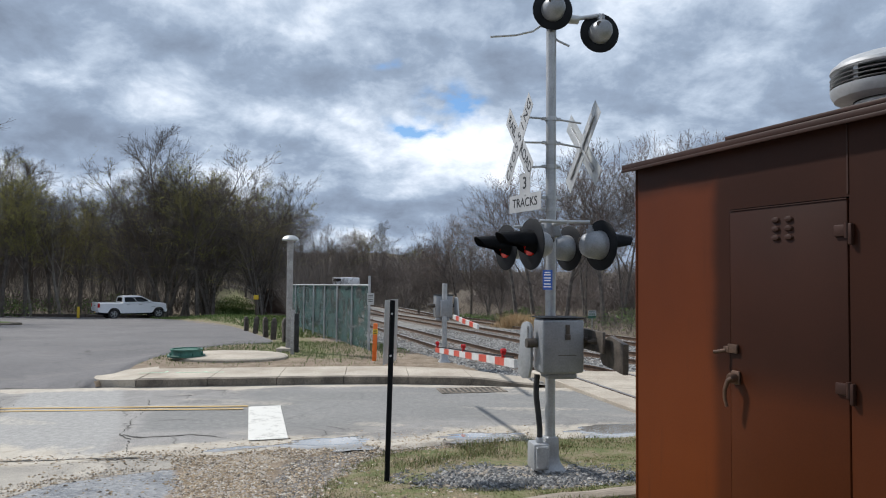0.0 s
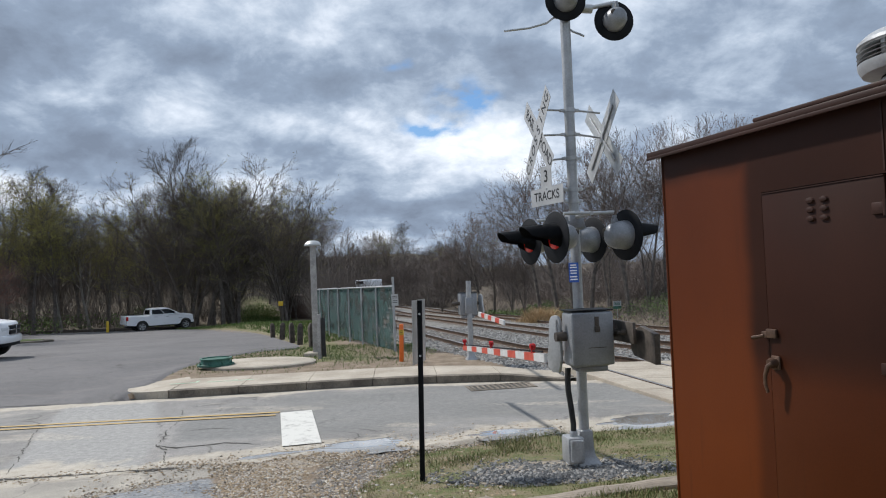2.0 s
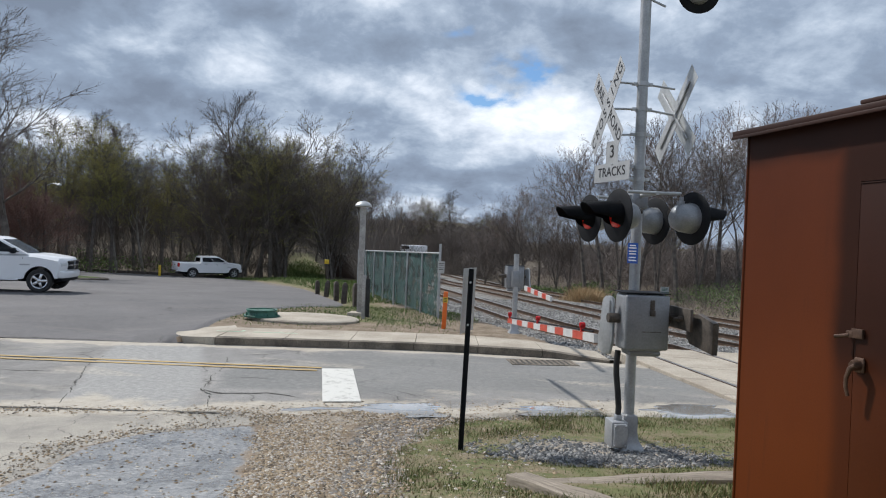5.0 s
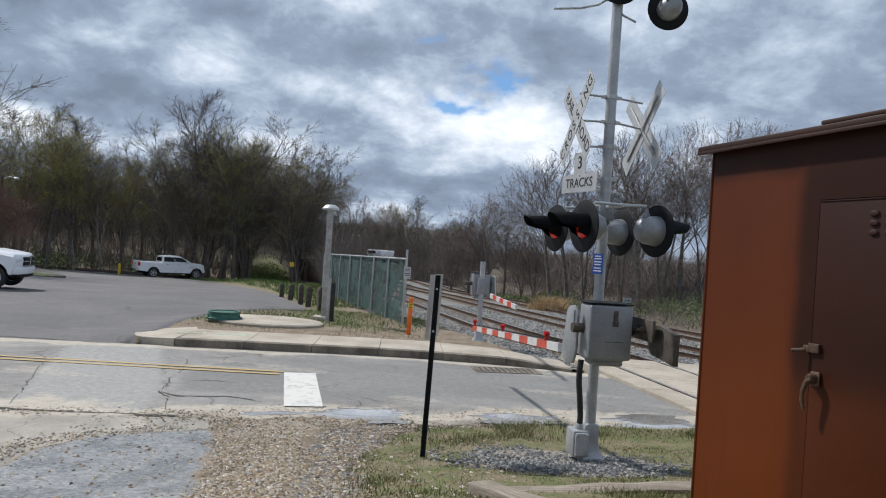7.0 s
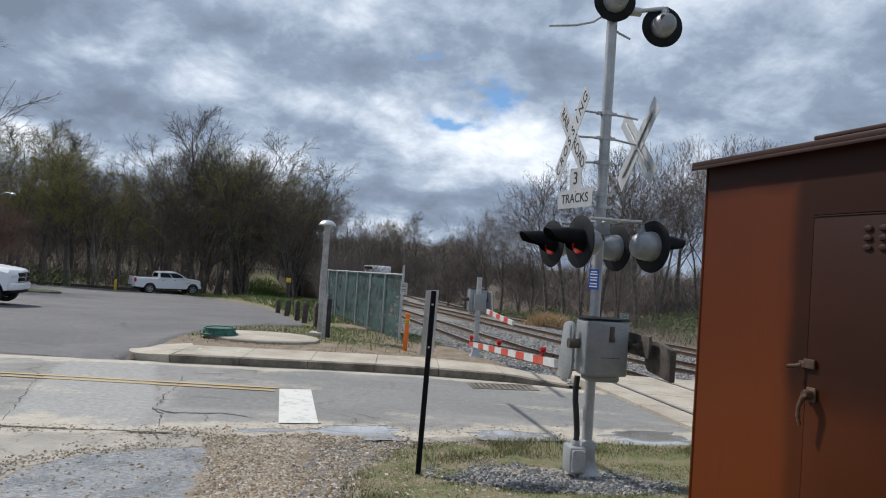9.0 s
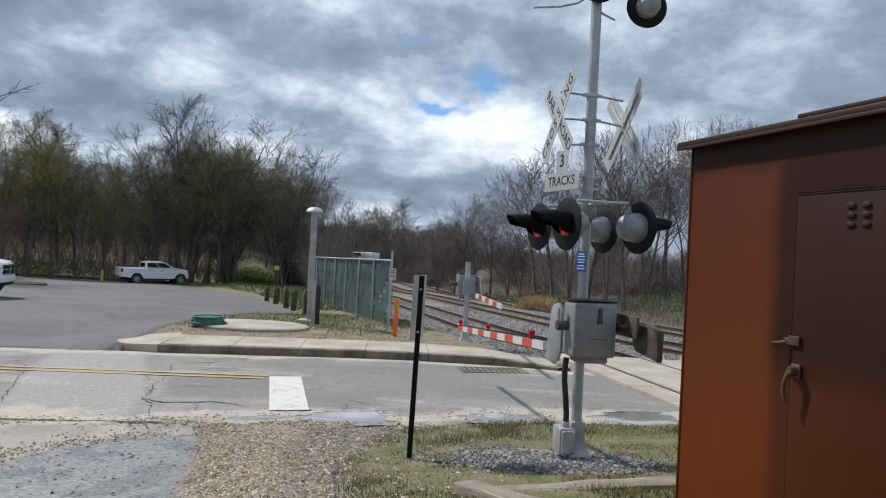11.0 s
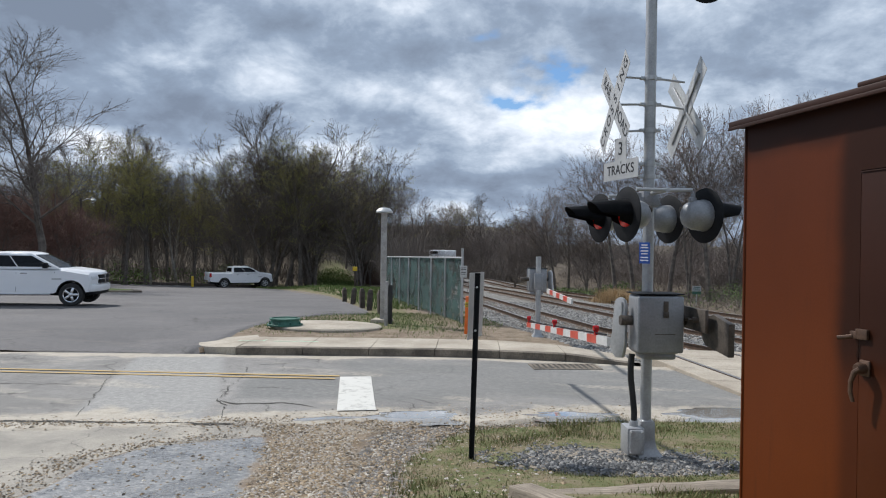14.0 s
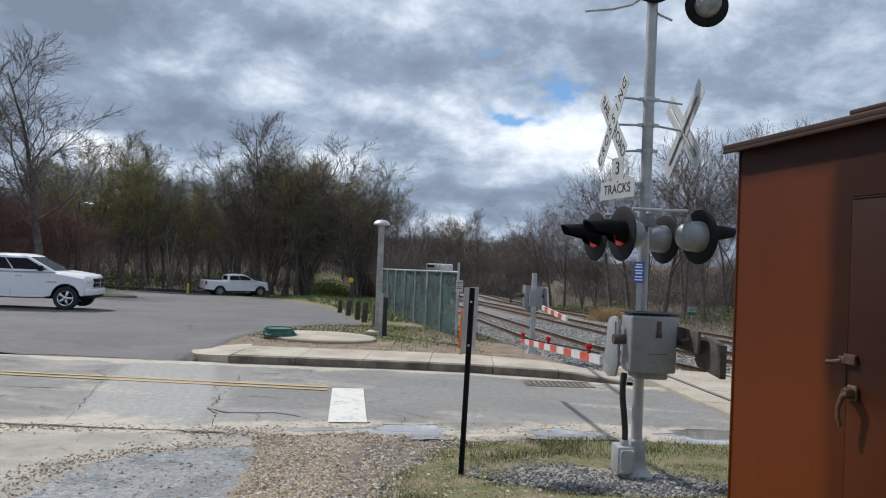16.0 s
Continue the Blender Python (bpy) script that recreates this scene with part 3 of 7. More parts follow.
def ground():
    xs = graded([(-900, -160, 12), (-160, -60, 22), (-60, -10, 60), (-10, -5, 50), (-5, 3.2, 130), (3.2, 14, 40), (14, 60, 30), (60, 160, 14), (160, 900, 10)])
    ys = graded([(-900, -60, 10), (-60, -4, 16), (-4, 4, 16), (4, 11, 110), (11, 24, 46), (24, 66, 66), (66, 140, 40), (140, 300, 16), (300, 2500, 10)])
    verts, zone, wet = [], [], []
    for y in ys:
        for x in xs:
            z = gz(x, y)
            s = (near_edge(x) - y) * 0.956
            b = bank(x, y) if y > 12 else -5
            n = noise.noise((x * 0.9, y * 0.9, 0)) * 0.5 + noise.noise((x * 2.7, y * 2.7, 5)) * 0.35
            if 0.2 < s and abs(x) < 30:
                z += 0.03 * n * ss(s, 0.3, 1.1)
            # grass, gravel, litter, dirt; wet drive, old asphalt, mud
            grass = gravel = litter = film = tan = mud = 0.0
            if s > 0:
                grass, gravel, film, tan, mud = near_zones(x, y, n)
                z -= 0.03 * n * max(film, tan) + 0.03 * mud
            elif y > far_kerb(x):
                k = y - far_kerb(x)
                grass = 0.75 * ss(k + n, 3.2, 4.6) * ss(x, -9, -4.5) * (1 - ss(b, -12.5, -11.2))
                if y > 24:
                    grass = max(grass, 0.95 * ss(x - lot_edge(y), -0.5, 0.8) * (1 - ss(b, -13, -11)))
                if y > 55:
                    grass = max(grass * (1 - ss(y, 64, 70)), 0.6 * (1 - ss(y + 3 * n, 58, 64)))
                if y > 50:
                    d = abs(math.degrees(math.atan2(x, y)) + 19.6)
                    path = 1 - ss(d - 0.02 * max(0, 75 - y) + 0.4 * n, 1.1, 1.9)
                    grass = max(grass, path * (1 - ss(y, 80, 88)))
                litter = ss(y + 4 * n, 60, 66) * (1 - grass) if y < 130 else 1.0
                if b > 0:
                    litter, grass = 1.0, 0.35 * ss(n, -0.1, 0.4)
            verts.append((x, y, z))
            zone.append((grass, gravel, litter, 1.0))
            wet.append((film, tan, mud, 1.0))
    nx = len(xs)
    faces = [(j * nx + i, j * nx + i + 1, (j + 1) * nx + i + 1, (j + 1) * nx + i) for j in range(len(ys) - 1) for i in range(nx - 1)]

    def col(nt, co):
        at = nt.nodes.new("ShaderNodeAttribute")
        at.attribute_name = "zone"
        sp = nt.nodes.new("ShaderNodeSeparateColor")
        nt.links.new(at.outputs["Color"], sp.inputs[0])
        nz = noise_(nt, co, 3.0, 7, 0.7)
        fine = noise_(nt, co, 28, 5, 0.75)
        dirt = ramp_(nt, nz, [(0.3, (0.12, 0.088, 0.058)), (0.5, (0.20, 0.152, 0.105)), (0.72, (0.29, 0.235, 0.175))])
        grv = ramp_(nt, fine, [(0.3, (0.14, 0.12, 0.10)), (0.5, (0.27, 0.23, 0.18)), (0.7, (0.44, 0.39, 0.32))])
        grs = ramp_(nt, noise_(nt, co, 2.6, 8, 0.8), [(0.3, (0.075, 0.10, 0.028)), (0.46, (0.125, 0.13, 0.048)), (0.58, (0.20, 0.16, 0.10)), (0.72, (0.27, 0.225, 0.155))])
        lit = ramp_(nt, nz, [(0.3, (0.07, 0.056, 0.039)), (0.55, (0.125, 0.10, 0.07)), (0.75, (0.18, 0.145, 0.10))])

        def by(v, c, cc):
            f = step_(nt, math_(nt, "ADD", v, math_(nt, "MULTIPLY", math_(nt, "SUBTRACT", fine, 0.5), 0.8)), 0.35, 0.65)
            return mix_(nt, f, cc, c)

        at2 = nt.nodes.new("ShaderNodeAttribute")
        at2.attribute_name = "drive"
        s2 = nt.nodes.new("ShaderNodeSeparateColor")
        nt.links.new(at2.outputs["Color"], s2.inputs[0])
        old = ramp_(nt, noise_(nt, co, 1.3, 7, 0.7, 0.4), [(0.32, (0.23, 0.215, 0.19)), (0.52, (0.33, 0.305, 0.265)), (0.7, (0.42, 0.38, 0.32))])
        old = mix_(nt, math_(nt, "MULTIPLY", crack_(nt, co, 0.8, 0.012, 0.8), 0.6), old, (0.06, 0.055, 0.05))
        film = ramp_(nt, noise_(nt, mapped(nt, co, (1, 2.2, 1), (0, 0, 0.5)), 14, 8, 0.85), [(0.34, (0.09, 0.094, 0.10)), (0.50, (0.19, 0.196, 0.205)), (0.60, (0.34, 0.34, 0.335)), (0.72, (0.50, 0.49, 0.47))])
        mud = ramp_(nt, noise_(nt, co, 5, 7, 0.75), [(0.3, (0.07, 0.062, 0.055)), (0.55, (0.16, 0.145, 0.13)), (0.75, (0.29, 0.27, 0.24))])
        c = by(s2.outputs[1], old, dirt)
        c = by(s2.outputs[2], mud, c)
        c = by(sp.outputs[1], grv, c)
        c = by(s2.outputs[0], film, c)
        c = by(sp.outputs[2], lit, c)
        c = by(sp.outputs[0], grs, c)
        c = mix_(nt, 0.4, c, ramp_(nt, noise_(nt, co, 90, 3, 0.8), [(0.3, (0.25, 0.25, 0.25)), (0.7, (0.8, 0.8, 0.8))]), "OVERLAY")
        damp = math_(nt, "MULTIPLY", s2.outputs[0], step_(nt, noise_(nt, co, 1.6, 6, 0.7), 0.62, 0.40))
        damp = math_(nt, "MAXIMUM", damp, math_(nt, "MULTIPLY", s2.outputs[2], step_(nt, noise_(nt, co, 2.4, 5, 0.7), 0.60, 0.48)))
        return [c, ramp_(nt, damp, [(0.0, (0.95, 0.95, 0.95)), (0.5, (0.4, 0.4, 0.4)), (1.0, (0.2, 0.2, 0.2))])]

    mat = material("soil_and_grass", col, 0.95, bump=[(40, 0.8, 0.03), (8, 0.4, 0.05)])
    # standing water smooths the wet drive
    nt = mat.node_tree
    at = nt.nodes.new("ShaderNodeAttribute")
    at.attribute_name = "drive"
    sp = nt.nodes.new("ShaderNodeSeparateColor")
    nt.links.new(at.outputs["Color"], sp.inputs[0])
    for nd in nt.nodes:
        if nd.type == "BUMP":
            st = nd.inputs["Strength"].default_value
            calm = nt.nodes.new("ShaderNodeMath")
            calm.operation = "MULTIPLY_ADD"
            nt.links.new(math_(nt, "MAXIMUM", sp.outputs[0], math_(nt, "MULTIPLY", sp.outputs[1], 0.6)), calm.inputs[0])
            calm.inputs[1].default_value, calm.inputs[2].default_value = -0.6 * st, st
            nt.links.new(calm.outputs[0], nd.inputs["Strength"])
    ob = soup("ground", verts, faces, mat, "structure", "bare soil, thin spring grass, gravel and leaf litter", "ground", smooth=True)
    a = ob.data.color_attributes.new("zone", "FLOAT_COLOR", "POINT")
    a.data.foreach_set("color", [c for q in zone for c in q])
    a = ob.data.color_attributes.new("drive", "FLOAT_COLOR", "POINT")
    a.data.foreach_set("color", [c for q in wet for c in q])


ground()


def sheet(name, rows, mat, label, category, lift=0.0):
    """A sheet over the ground from rows of (x, y, z)."""
    n = len(rows[0])
    verts = [p for r in rows for p in r]
    faces = [(j * n + i, j * n + i + 1, (j + 1) * n + i + 1, (j + 1) * n + i) for j in range(len(rows) - 1) for i in range(n - 1)]
    return soup(name, verts, faces, mat, "structure", label, category, smooth=True)


def road_z(x, y):
    return -0.10 - 0.003 * max(0.0, y - near_edge(x) - 1.0)


def within(x, y, corners):
    """Signed distance into a convex outline given anticlockwise (positive inside)."""
    d = 1e9
    for (ax, ay), (bx, by) in zip(corners, corners[1:] + corners[:1]):
        ln = math.hypot(bx - ax, by - ay)
        d = min(d, ((bx - ax) * (y - ay) - (by - ay) * (x - ax)) / ln)
    return d


PALE_SLAB = [(-5.83, 8.2), (-3.98, 8.5), (-4.61, 9.75), (-5.09, 11.49), (-5.7, 13.4), (-8.3, 13.4), (-7.58, 11.85)]
DARK_PATCH = [(-4.5, 9.7), (-2.7, 10.3), (-3.4, 11.7), (-5.0, 11.4)]
SMOOTH_LANE = [(-2.6, 10.0), (3.0, 11.6), (3.0, 14.4), (-0.5, 14.3), (-4.4, 13.7)]


def build_road():
    rows, zone = [], []
    for x in graded([(-140, -12, 40), (-12, 4, 200), (4, 90, 30)]):
        lo = near_edge(x) - 0.15 + 0.30 * noise.noise((x * 0.9, 0, 0)) + 0.12 * noise.noise((x * 3.1, 2, 0))
        if x < -3:
            lo -= 0.25 * ss(-x, 3, 6)
        hi = far_kerb(x) + 0.04
        row = []
        for k in range(71):
            y = lo + (hi - lo) * k / 70
            n = noise.noise((x * 0.8, y * 0.8, 0)) * 0.5 + noise.noise((x * 2.7, y * 2.7, 5)) * 0.35 + noise.noise((x * 7, y * 7, 8)) * 0.15
            slab = ss(within(x, y, PALE_SLAB) + 0.10 * n, -0.03, 0.05)
            dark = max(ss(within(x, y, DARK_PATCH) + 0.35 * n, -0.05, 0.15), 0.8 * ss(within(x, y, SMOOTH_LANE) + 0.4 * n, -0.1, 0.4))
            sand = max(1 - ss(hi - y + 0.5 * n, 0.15, 0.7), 0.9 * (1 - ss(y - near_edge(x) + 0.9 * n, 0.15, 1.0)))
            sand = max(sand, 0.55 * ss(noise.noise((x * 0.5, y * 1.6, 12)) + 0.45 * n, 0.15, 0.6))
            z = road_z(x, y) - (0.05 if k == 0 else 0) + 0.008 * n * (1 - slab) + 0.004 * slab
            row.append((x, y, z))
            zone.append((slab, sand, dark, 1.0))
        rows.append(row)
    ob = sheet("road", rows, ROAD, "cracked, patched grey asphalt road with sandy wash", "road")
    a = ob.data.color_attributes.new("zone", "FLOAT_COLOR", "POINT")
    a.data.foreach_set("color", [c for q in zone for c in q])
    rows = []
    for y in graded([(13.0, 26, 30), (26, 59, 40)]):
        hi = lot_edge(y)
        lo = -75.0
        row = []
        for k in range(41):
            x = hi + (lo - hi) * (max(0, k - 1) / 39) ** 1.6 + (0.25 if k == 0 else 0)
            yy = max(y, far_kerb(x) + 0.03)
            z = max(gz(x, yy) + 0.05, -9)
            if yy - far_kerb(x) < 1.5:
                z = road_z(x, far_kerb(x)) + (z - road_z(x, far_kerb(x))) * ss(yy - far_kerb(x), 0, 1.5) - 0.004
            row.append((x, yy, max(z, gz(x, yy) + 0.014) - (0.2 if k == 0 else 0)))
        rows.append(row)
    sheet("parking_lot", rows, LOT, "dark grey asphalt car park surface", "car park")


build_road()


def strip(name, a, b, width, mat, label, category, n=30, lift=0.012):
    """A painted line on the road from a to b."""
    a, b = Vector(a), Vector(b)
    d = (b - a).normalized()
    w = Vector((-d.y, d.x)) * width / 2
    rows = []
    for i in range(n + 1):
        p = a.lerp(b, i / n)
        rows.append([(q.x, q.y, road_z(q.x, q.y) + lift) for q in (p - w, p + w)])
    return sheet(name, rows, mat, label, category)


strip("line_1", (-60, 3.45), (-3.5, 11.65), 0.085, LINEYELLOW, "worn yellow centre line on the asphalt", "road marking", 80)
strip("line_2", (-60, 3.68), (-3.5, 11.90), 0.085, LINEYELLOW, "worn yellow centre line on the asphalt", "road marking", 80)
strip("stop_line", (-3.22, 11.92), (-2.44, 9.55), 0.53, LINEWHITE, "thick white stop line painted on the road", "road marking", 12)


TAR = material("crack_shadow", lambda nt, co: ramp_(nt, noise_(nt, co, 20, 4), [(0.3, (0.03, 0.028, 0.025)), (0.7, (0.075, 0.07, 0.06))]), 0.95)


def crack(pts, w, seed):
    """An open crack: a wandering dark groove."""
    rnd = random.Random(seed)
    line = []
    for (x0, y0), (x1, y1) in zip(pts, pts[1:]):
        n = max(4, int(math.hypot(x1 - x0, y1 - y0) / 0.05))
        for i in range(n):
            line.append((x0 + (x1 - x0) * i / n, y0 + (y1 - y0) * i / n))
    V, Fc = [], []
    for i, (x, y) in enumerate(line):
        dx = 0.06 * noise.noise((i * 0.13, seed, 0)) + 0.03 * noise.noise((i * 0.5, seed, 4)) + rnd.uniform(-0.006, 0.006)
        dy = 0.09 * noise.noise((i * 0.11, seed, 8)) + 0.03 * noise.noise((i * 0.47, seed, 2))
        t = w * (0.35 + 0.9 * abs(noise.noise((i * 0.2, seed, 6)))) * min(1, i / 4, (len(line) - 1 - i) / 4)
        x, y = x + dx, y + dy
        z = max(road_z(x, y), gz(x, y)) + 0.005
        V += [(x, y - t, z), (x, y + t, z)]
        if i:
            n = len(V)
            Fc.append((n - 4, n - 2, n - 1, n - 3))
    soup("crack", V, Fc, TAR, "structure", "open crack in the old asphalt", "crack")


crack([(-9.5, 7.0), (-6.6, 7.97), (-5.8, 8.13), (-4.55, 8.36), (-3.6, 8.55)], 0.055, 1)
crack([(-4.6, 9.75), (-4.2, 9.55), (-3.6, 9.75), (-3.0, 9.65)], 0.036, 2)
crack([(-3.98, 8.7), (-4.3, 9.4), (-4.61, 9.75), (-4.95, 10.9), (-5.09, 11.49), (-5.5, 12.5)], 0.03, 3)
crack([(-4.6, 10.5), (-4.2, 10.75), (-3.8, 10.7)], 0.02, 4)
crack([(-5.83, 8.33), (-6.2, 9.1), (-6.59, 9.77), (-7.1, 10.7), (-7.58, 11.85)], 0.024, 5)
crack([(-13.5, 12.2), (-11.1, 12.95), (-8.9, 13.3), (-7.4, 13.35)], 0.04, 6)
crack([(0.25, 12.3), (0.55, 11.3), (0.75, 10.5)], 0.009, 7)
crack([(-5.5, 12.6), (-4.9, 12.9), (-4.6, 13.6)], 0.02, 8)
crack([(-9.8, 9.2), (-8.7, 9.9), (-7.2, 10.2)], 0.018, 9)


# pavement along the far side, in slabs, with its kerb
def build_pavement():
    root = thing("pavement", pose(0, 0, 0), "pale concrete footpath with a worn kerb", "pavement", kind="structure")

    def top(x):
        return 0.045 - 0.05 * ss(-x, 6.3, 7.4) - 0.09 * ss(x, 0.2, 1.6)

    def back(x):
        return far_kerb(x) + 1.50 - 0.45 * ss(x, -1.5, 1.5)

    prof = [(0.0, -0.3), (0.010, -0.012), (0.03, -0.004), (0.155, 0.002), (0.155, -0.3)]
    edges = [-6.35 + 1.33 * i for i in range(7)]
    for x, x1 in zip(edges, edges[1:]):
        bm = bmesh.new()
        cols = [x + 0.006 + (x1 - x - 0.012) * k / 4 for k in range(5)]
        up = [[bm.verts.new((c, far_kerb(c) + 0.16, top(c))), bm.verts.new((c - 0.2, back(c), top(c) + 0.015))] for c in cols]
        for a, b in zip(up, up[1:]):
            bm.faces.new((a[0], b[0], b[1], a[1]))
        g = bmesh.ops.extrude_face_region(bm, geom=list(bm.faces))
        for v in g["geom"]:
            if isinstance(v, bmesh.types.BMVert):
                v.co.z = -0.25
        part("slab", bm, CONCRETE, root)
        bm = bmesh.new()
        rings = [[bm.verts.new((c, far_kerb(c) + o, (z if z < -0.2 else top(c) + z))) for o, z in prof] for c in cols]
        for a, b in zip(rings, rings[1:]):
            for k in range(len(prof)):
                j = (k + 1) % len(prof)
                bm.faces.new((a[k], a[j], b[j], b[k]))
        bm.faces.new(rings[0])
        bm.faces.new(rings[-1])
        part("kerb_stone", bm, [KERB, CONCRETE], root)
        for f in root.children[-1].data.polygons:
            if f.normal.z > 0.8:
                f.material_index = 1
    # rounded ramp towards the car park
    bm = bmesh.new()
    x0 = -6.356
    y0 = far_kerb(x0)
    rim = [(x0, y0)]
    for i in range(15):
        a = radians(268 - 128 * i / 14)
        rim.append((x0 - 0.15 + 1.12 * math.cos(a), y0 + 1.02 + 1.02 * math.sin(a)))
    rim += [(x0 - 0.45, y0 + 1.98), (x0 - 0.2, back(x0))]
    def ramp_z(p):
        return top(p[0]) - 0.012 * ss(-p[0], 6.9, 7.6) + 0.008 * (p[1] - y0)
    up = [bm.verts.new((p[0], p[1], ramp_z(p))) for p in rim]
    mid = bm.verts.new((x0 - 0.35, y0 + 0.9, ramp_z((x0 - 0.35, y0 + 0.9))))
    dn = [bm.verts.new((p[0], p[1], -0.3)) for p in rim]
    for k in range(len(rim)):
        j = (k + 1) % len(rim)
        bm.faces.new((up[k], up[j], mid))
        bm.faces.new((up[k], up[j], dn[j], dn[k]))
    part("kerb_return", bm, CONCRETE, root)


build_pavement()


def spray_marks():
    for x, y, w, h, a in ((-6.45, 14.25, 0.5, 0.03, 14), (-6.2, 14.45, 0.03, 0.2, 5), (-5.75, 14.4, 0.42, 0.03, 14), (-5.45, 14.5, 0.28, 0.025, 60), (-5.2, 14.52, 0.4, 0.03, 14)):
        bm = bmesh.new()
        box(bm, (-w / 2, -h / 2, 0.046 - 0.012 * (y - 15)), (w / 2, h / 2, 0.050 - 0.012 * (y - 15)))
        tagged(new("spray_mark", finish(bm, "spray_mark", SPRAY)), "faded green sprayed survey mark on the footpath", "paint mark", "survey marks", "structure").matrix_basis = pose(x, y + 0.25, 0, 0, 0, a)


spray_marks()


# railway
def build_tracks():
    # ballast bed as one sheet under all tracks
    rows = []
    for y in graded([(15.2, 30, 26), (30, 66, 24), (66, 150, 16)]):
        row = []
        for o in (-2.6, -1.9, -1.2, 0, 1.2, 2.2, 3.3, 4.5, 6.0, 7.5, 8.8, 9.6, 10.4):
            x = track_x(y, o)
            yy = max(y, far_kerb(x) + 0.9) if x < 2.2 else y
            row.append((x, yy, rail_z(yy) - 0.10 - (0.16 if o in (-2.6, 10.4) else 0) + 0.03 * noise.noise((x, yy, 3))))
        rows.append(row)
    sheet("ballast_bed", rows, BALLAST, "grey crushed stone ballast under the tracks", "ballast")
    prof = [(-0.065, 0), (0.065, 0), (0.065, 0.012), (0.012, 0.03), (0.012, 0.12), (0.036, 0.13), (0.036, 0.155), (-0.036, 0.155), (-0.036, 0.13), (-0.012, 0.12), (-0.012, 0.03), (-0.065, 0.012)]
    for off in (0.0, 4.0, 7.8):
        root = thing("railway_track", pose(0, 0, 0), "railway track with rusty rails on dark wooden ties in ballast", "railway track", "parallel railway tracks")
        for side in (-0.7175, 0.7175):
            bm = bmesh.new()
            rings = []
            for y in graded([(8.0, 30, 22), (30, 66, 20), (66, 150, 16)]):
                x = track_x(y, off)
                d = (Vector((track_x(y + 0.5, off), y + 0.5)) - Vector((track_x(y - 0.5, off), y - 0.5))).normalized()
                n = Vector((d.y, -d.x))
                rings.append([bm.verts.new((x + n.x * (side + a), y + n.y * (side + a), rail_z(y) - 0.10 + b)) for a, b in prof])
            for a, b in zip(rings, rings[1:]):
                for k in range(len(prof)):
                    j = (k + 1) % len(prof)
                    f = bm.faces.new((a[k], a[j], b[j], b[k]))
                    f.material_index = 1 if k == 6 else 0
            part("rail", bm, [RAILSTEEL, RAILTOP], root)
        bm = bmesh.new()
        box(bm, (-1.3, -0.115, -0.17), (1.3, 0.115, 0.012))
        tie = finish(bm, "tie", TIEWOOD)
        y = 16.2
        while y < 70:
            x = track_x(y, off)
            ob = new("tie", tie)
            ob.parent = root
            ob.matrix_basis = pose(x, y, rail_z(y) - 0.10, 0, 0, math.degrees(math.atan2(track_x(y - 0.5) - track_x(y + 0.5), 1.0)) + random.uniform(-1, 1))
            y += 0.5


build_tracks()


def build_crossing():
    """Concrete panels between and beside the rails where the road crosses."""
    root = thing("crossing_surface", pose(0, 0, 0), "pale concrete crossing panels between the rails", "level crossing", kind="structure")
    for off, w in ((-1.05, 0.52), (0, 1.28), (1.42, 1.2), (2.66, 1.0), (4.0, 1.28), (5.3, 1.0), (6.5, 1.0), (7.8, 1.28)):
        y = 9.2
        while y < 15.4:
            bm = bmesh.new()
            y1 = y + 1.22
            pts = [(track_x(yy, off) + s * w / 2 * 1.1, yy + s * 0.0) for yy, s in ((y, -1), (y, 1), (y1 - 0.012, 1), (y1 - 0.012, -1))]
            up = [bm.verts.new((p[0], p[1], rail_z(p[1]) + 0.05)) for p in pts]
            dn = [bm.verts.new((p[0], p[1], rail_z(p[1]) - 0.25)) for p in pts]
            bm.faces.new(up)
            for k in range(4):
                bm.faces.new((up[k], up[(k + 1) % 4], dn[(k + 1) % 4], dn[k]))
            bmesh.ops.bevel(bm, geom=[e for e in bm.edges if all(v in up for v in e.verts)], offset=0.012, segments=1, affect="EDGES")
            part("panel", bm, CONCRETE, root)
            y = y1


build_crossing()


# crossing signal
SIGNAL = pose(1.207, 7.95, 0, 0, 0, 13.9)   # local x along the road, local y away across it


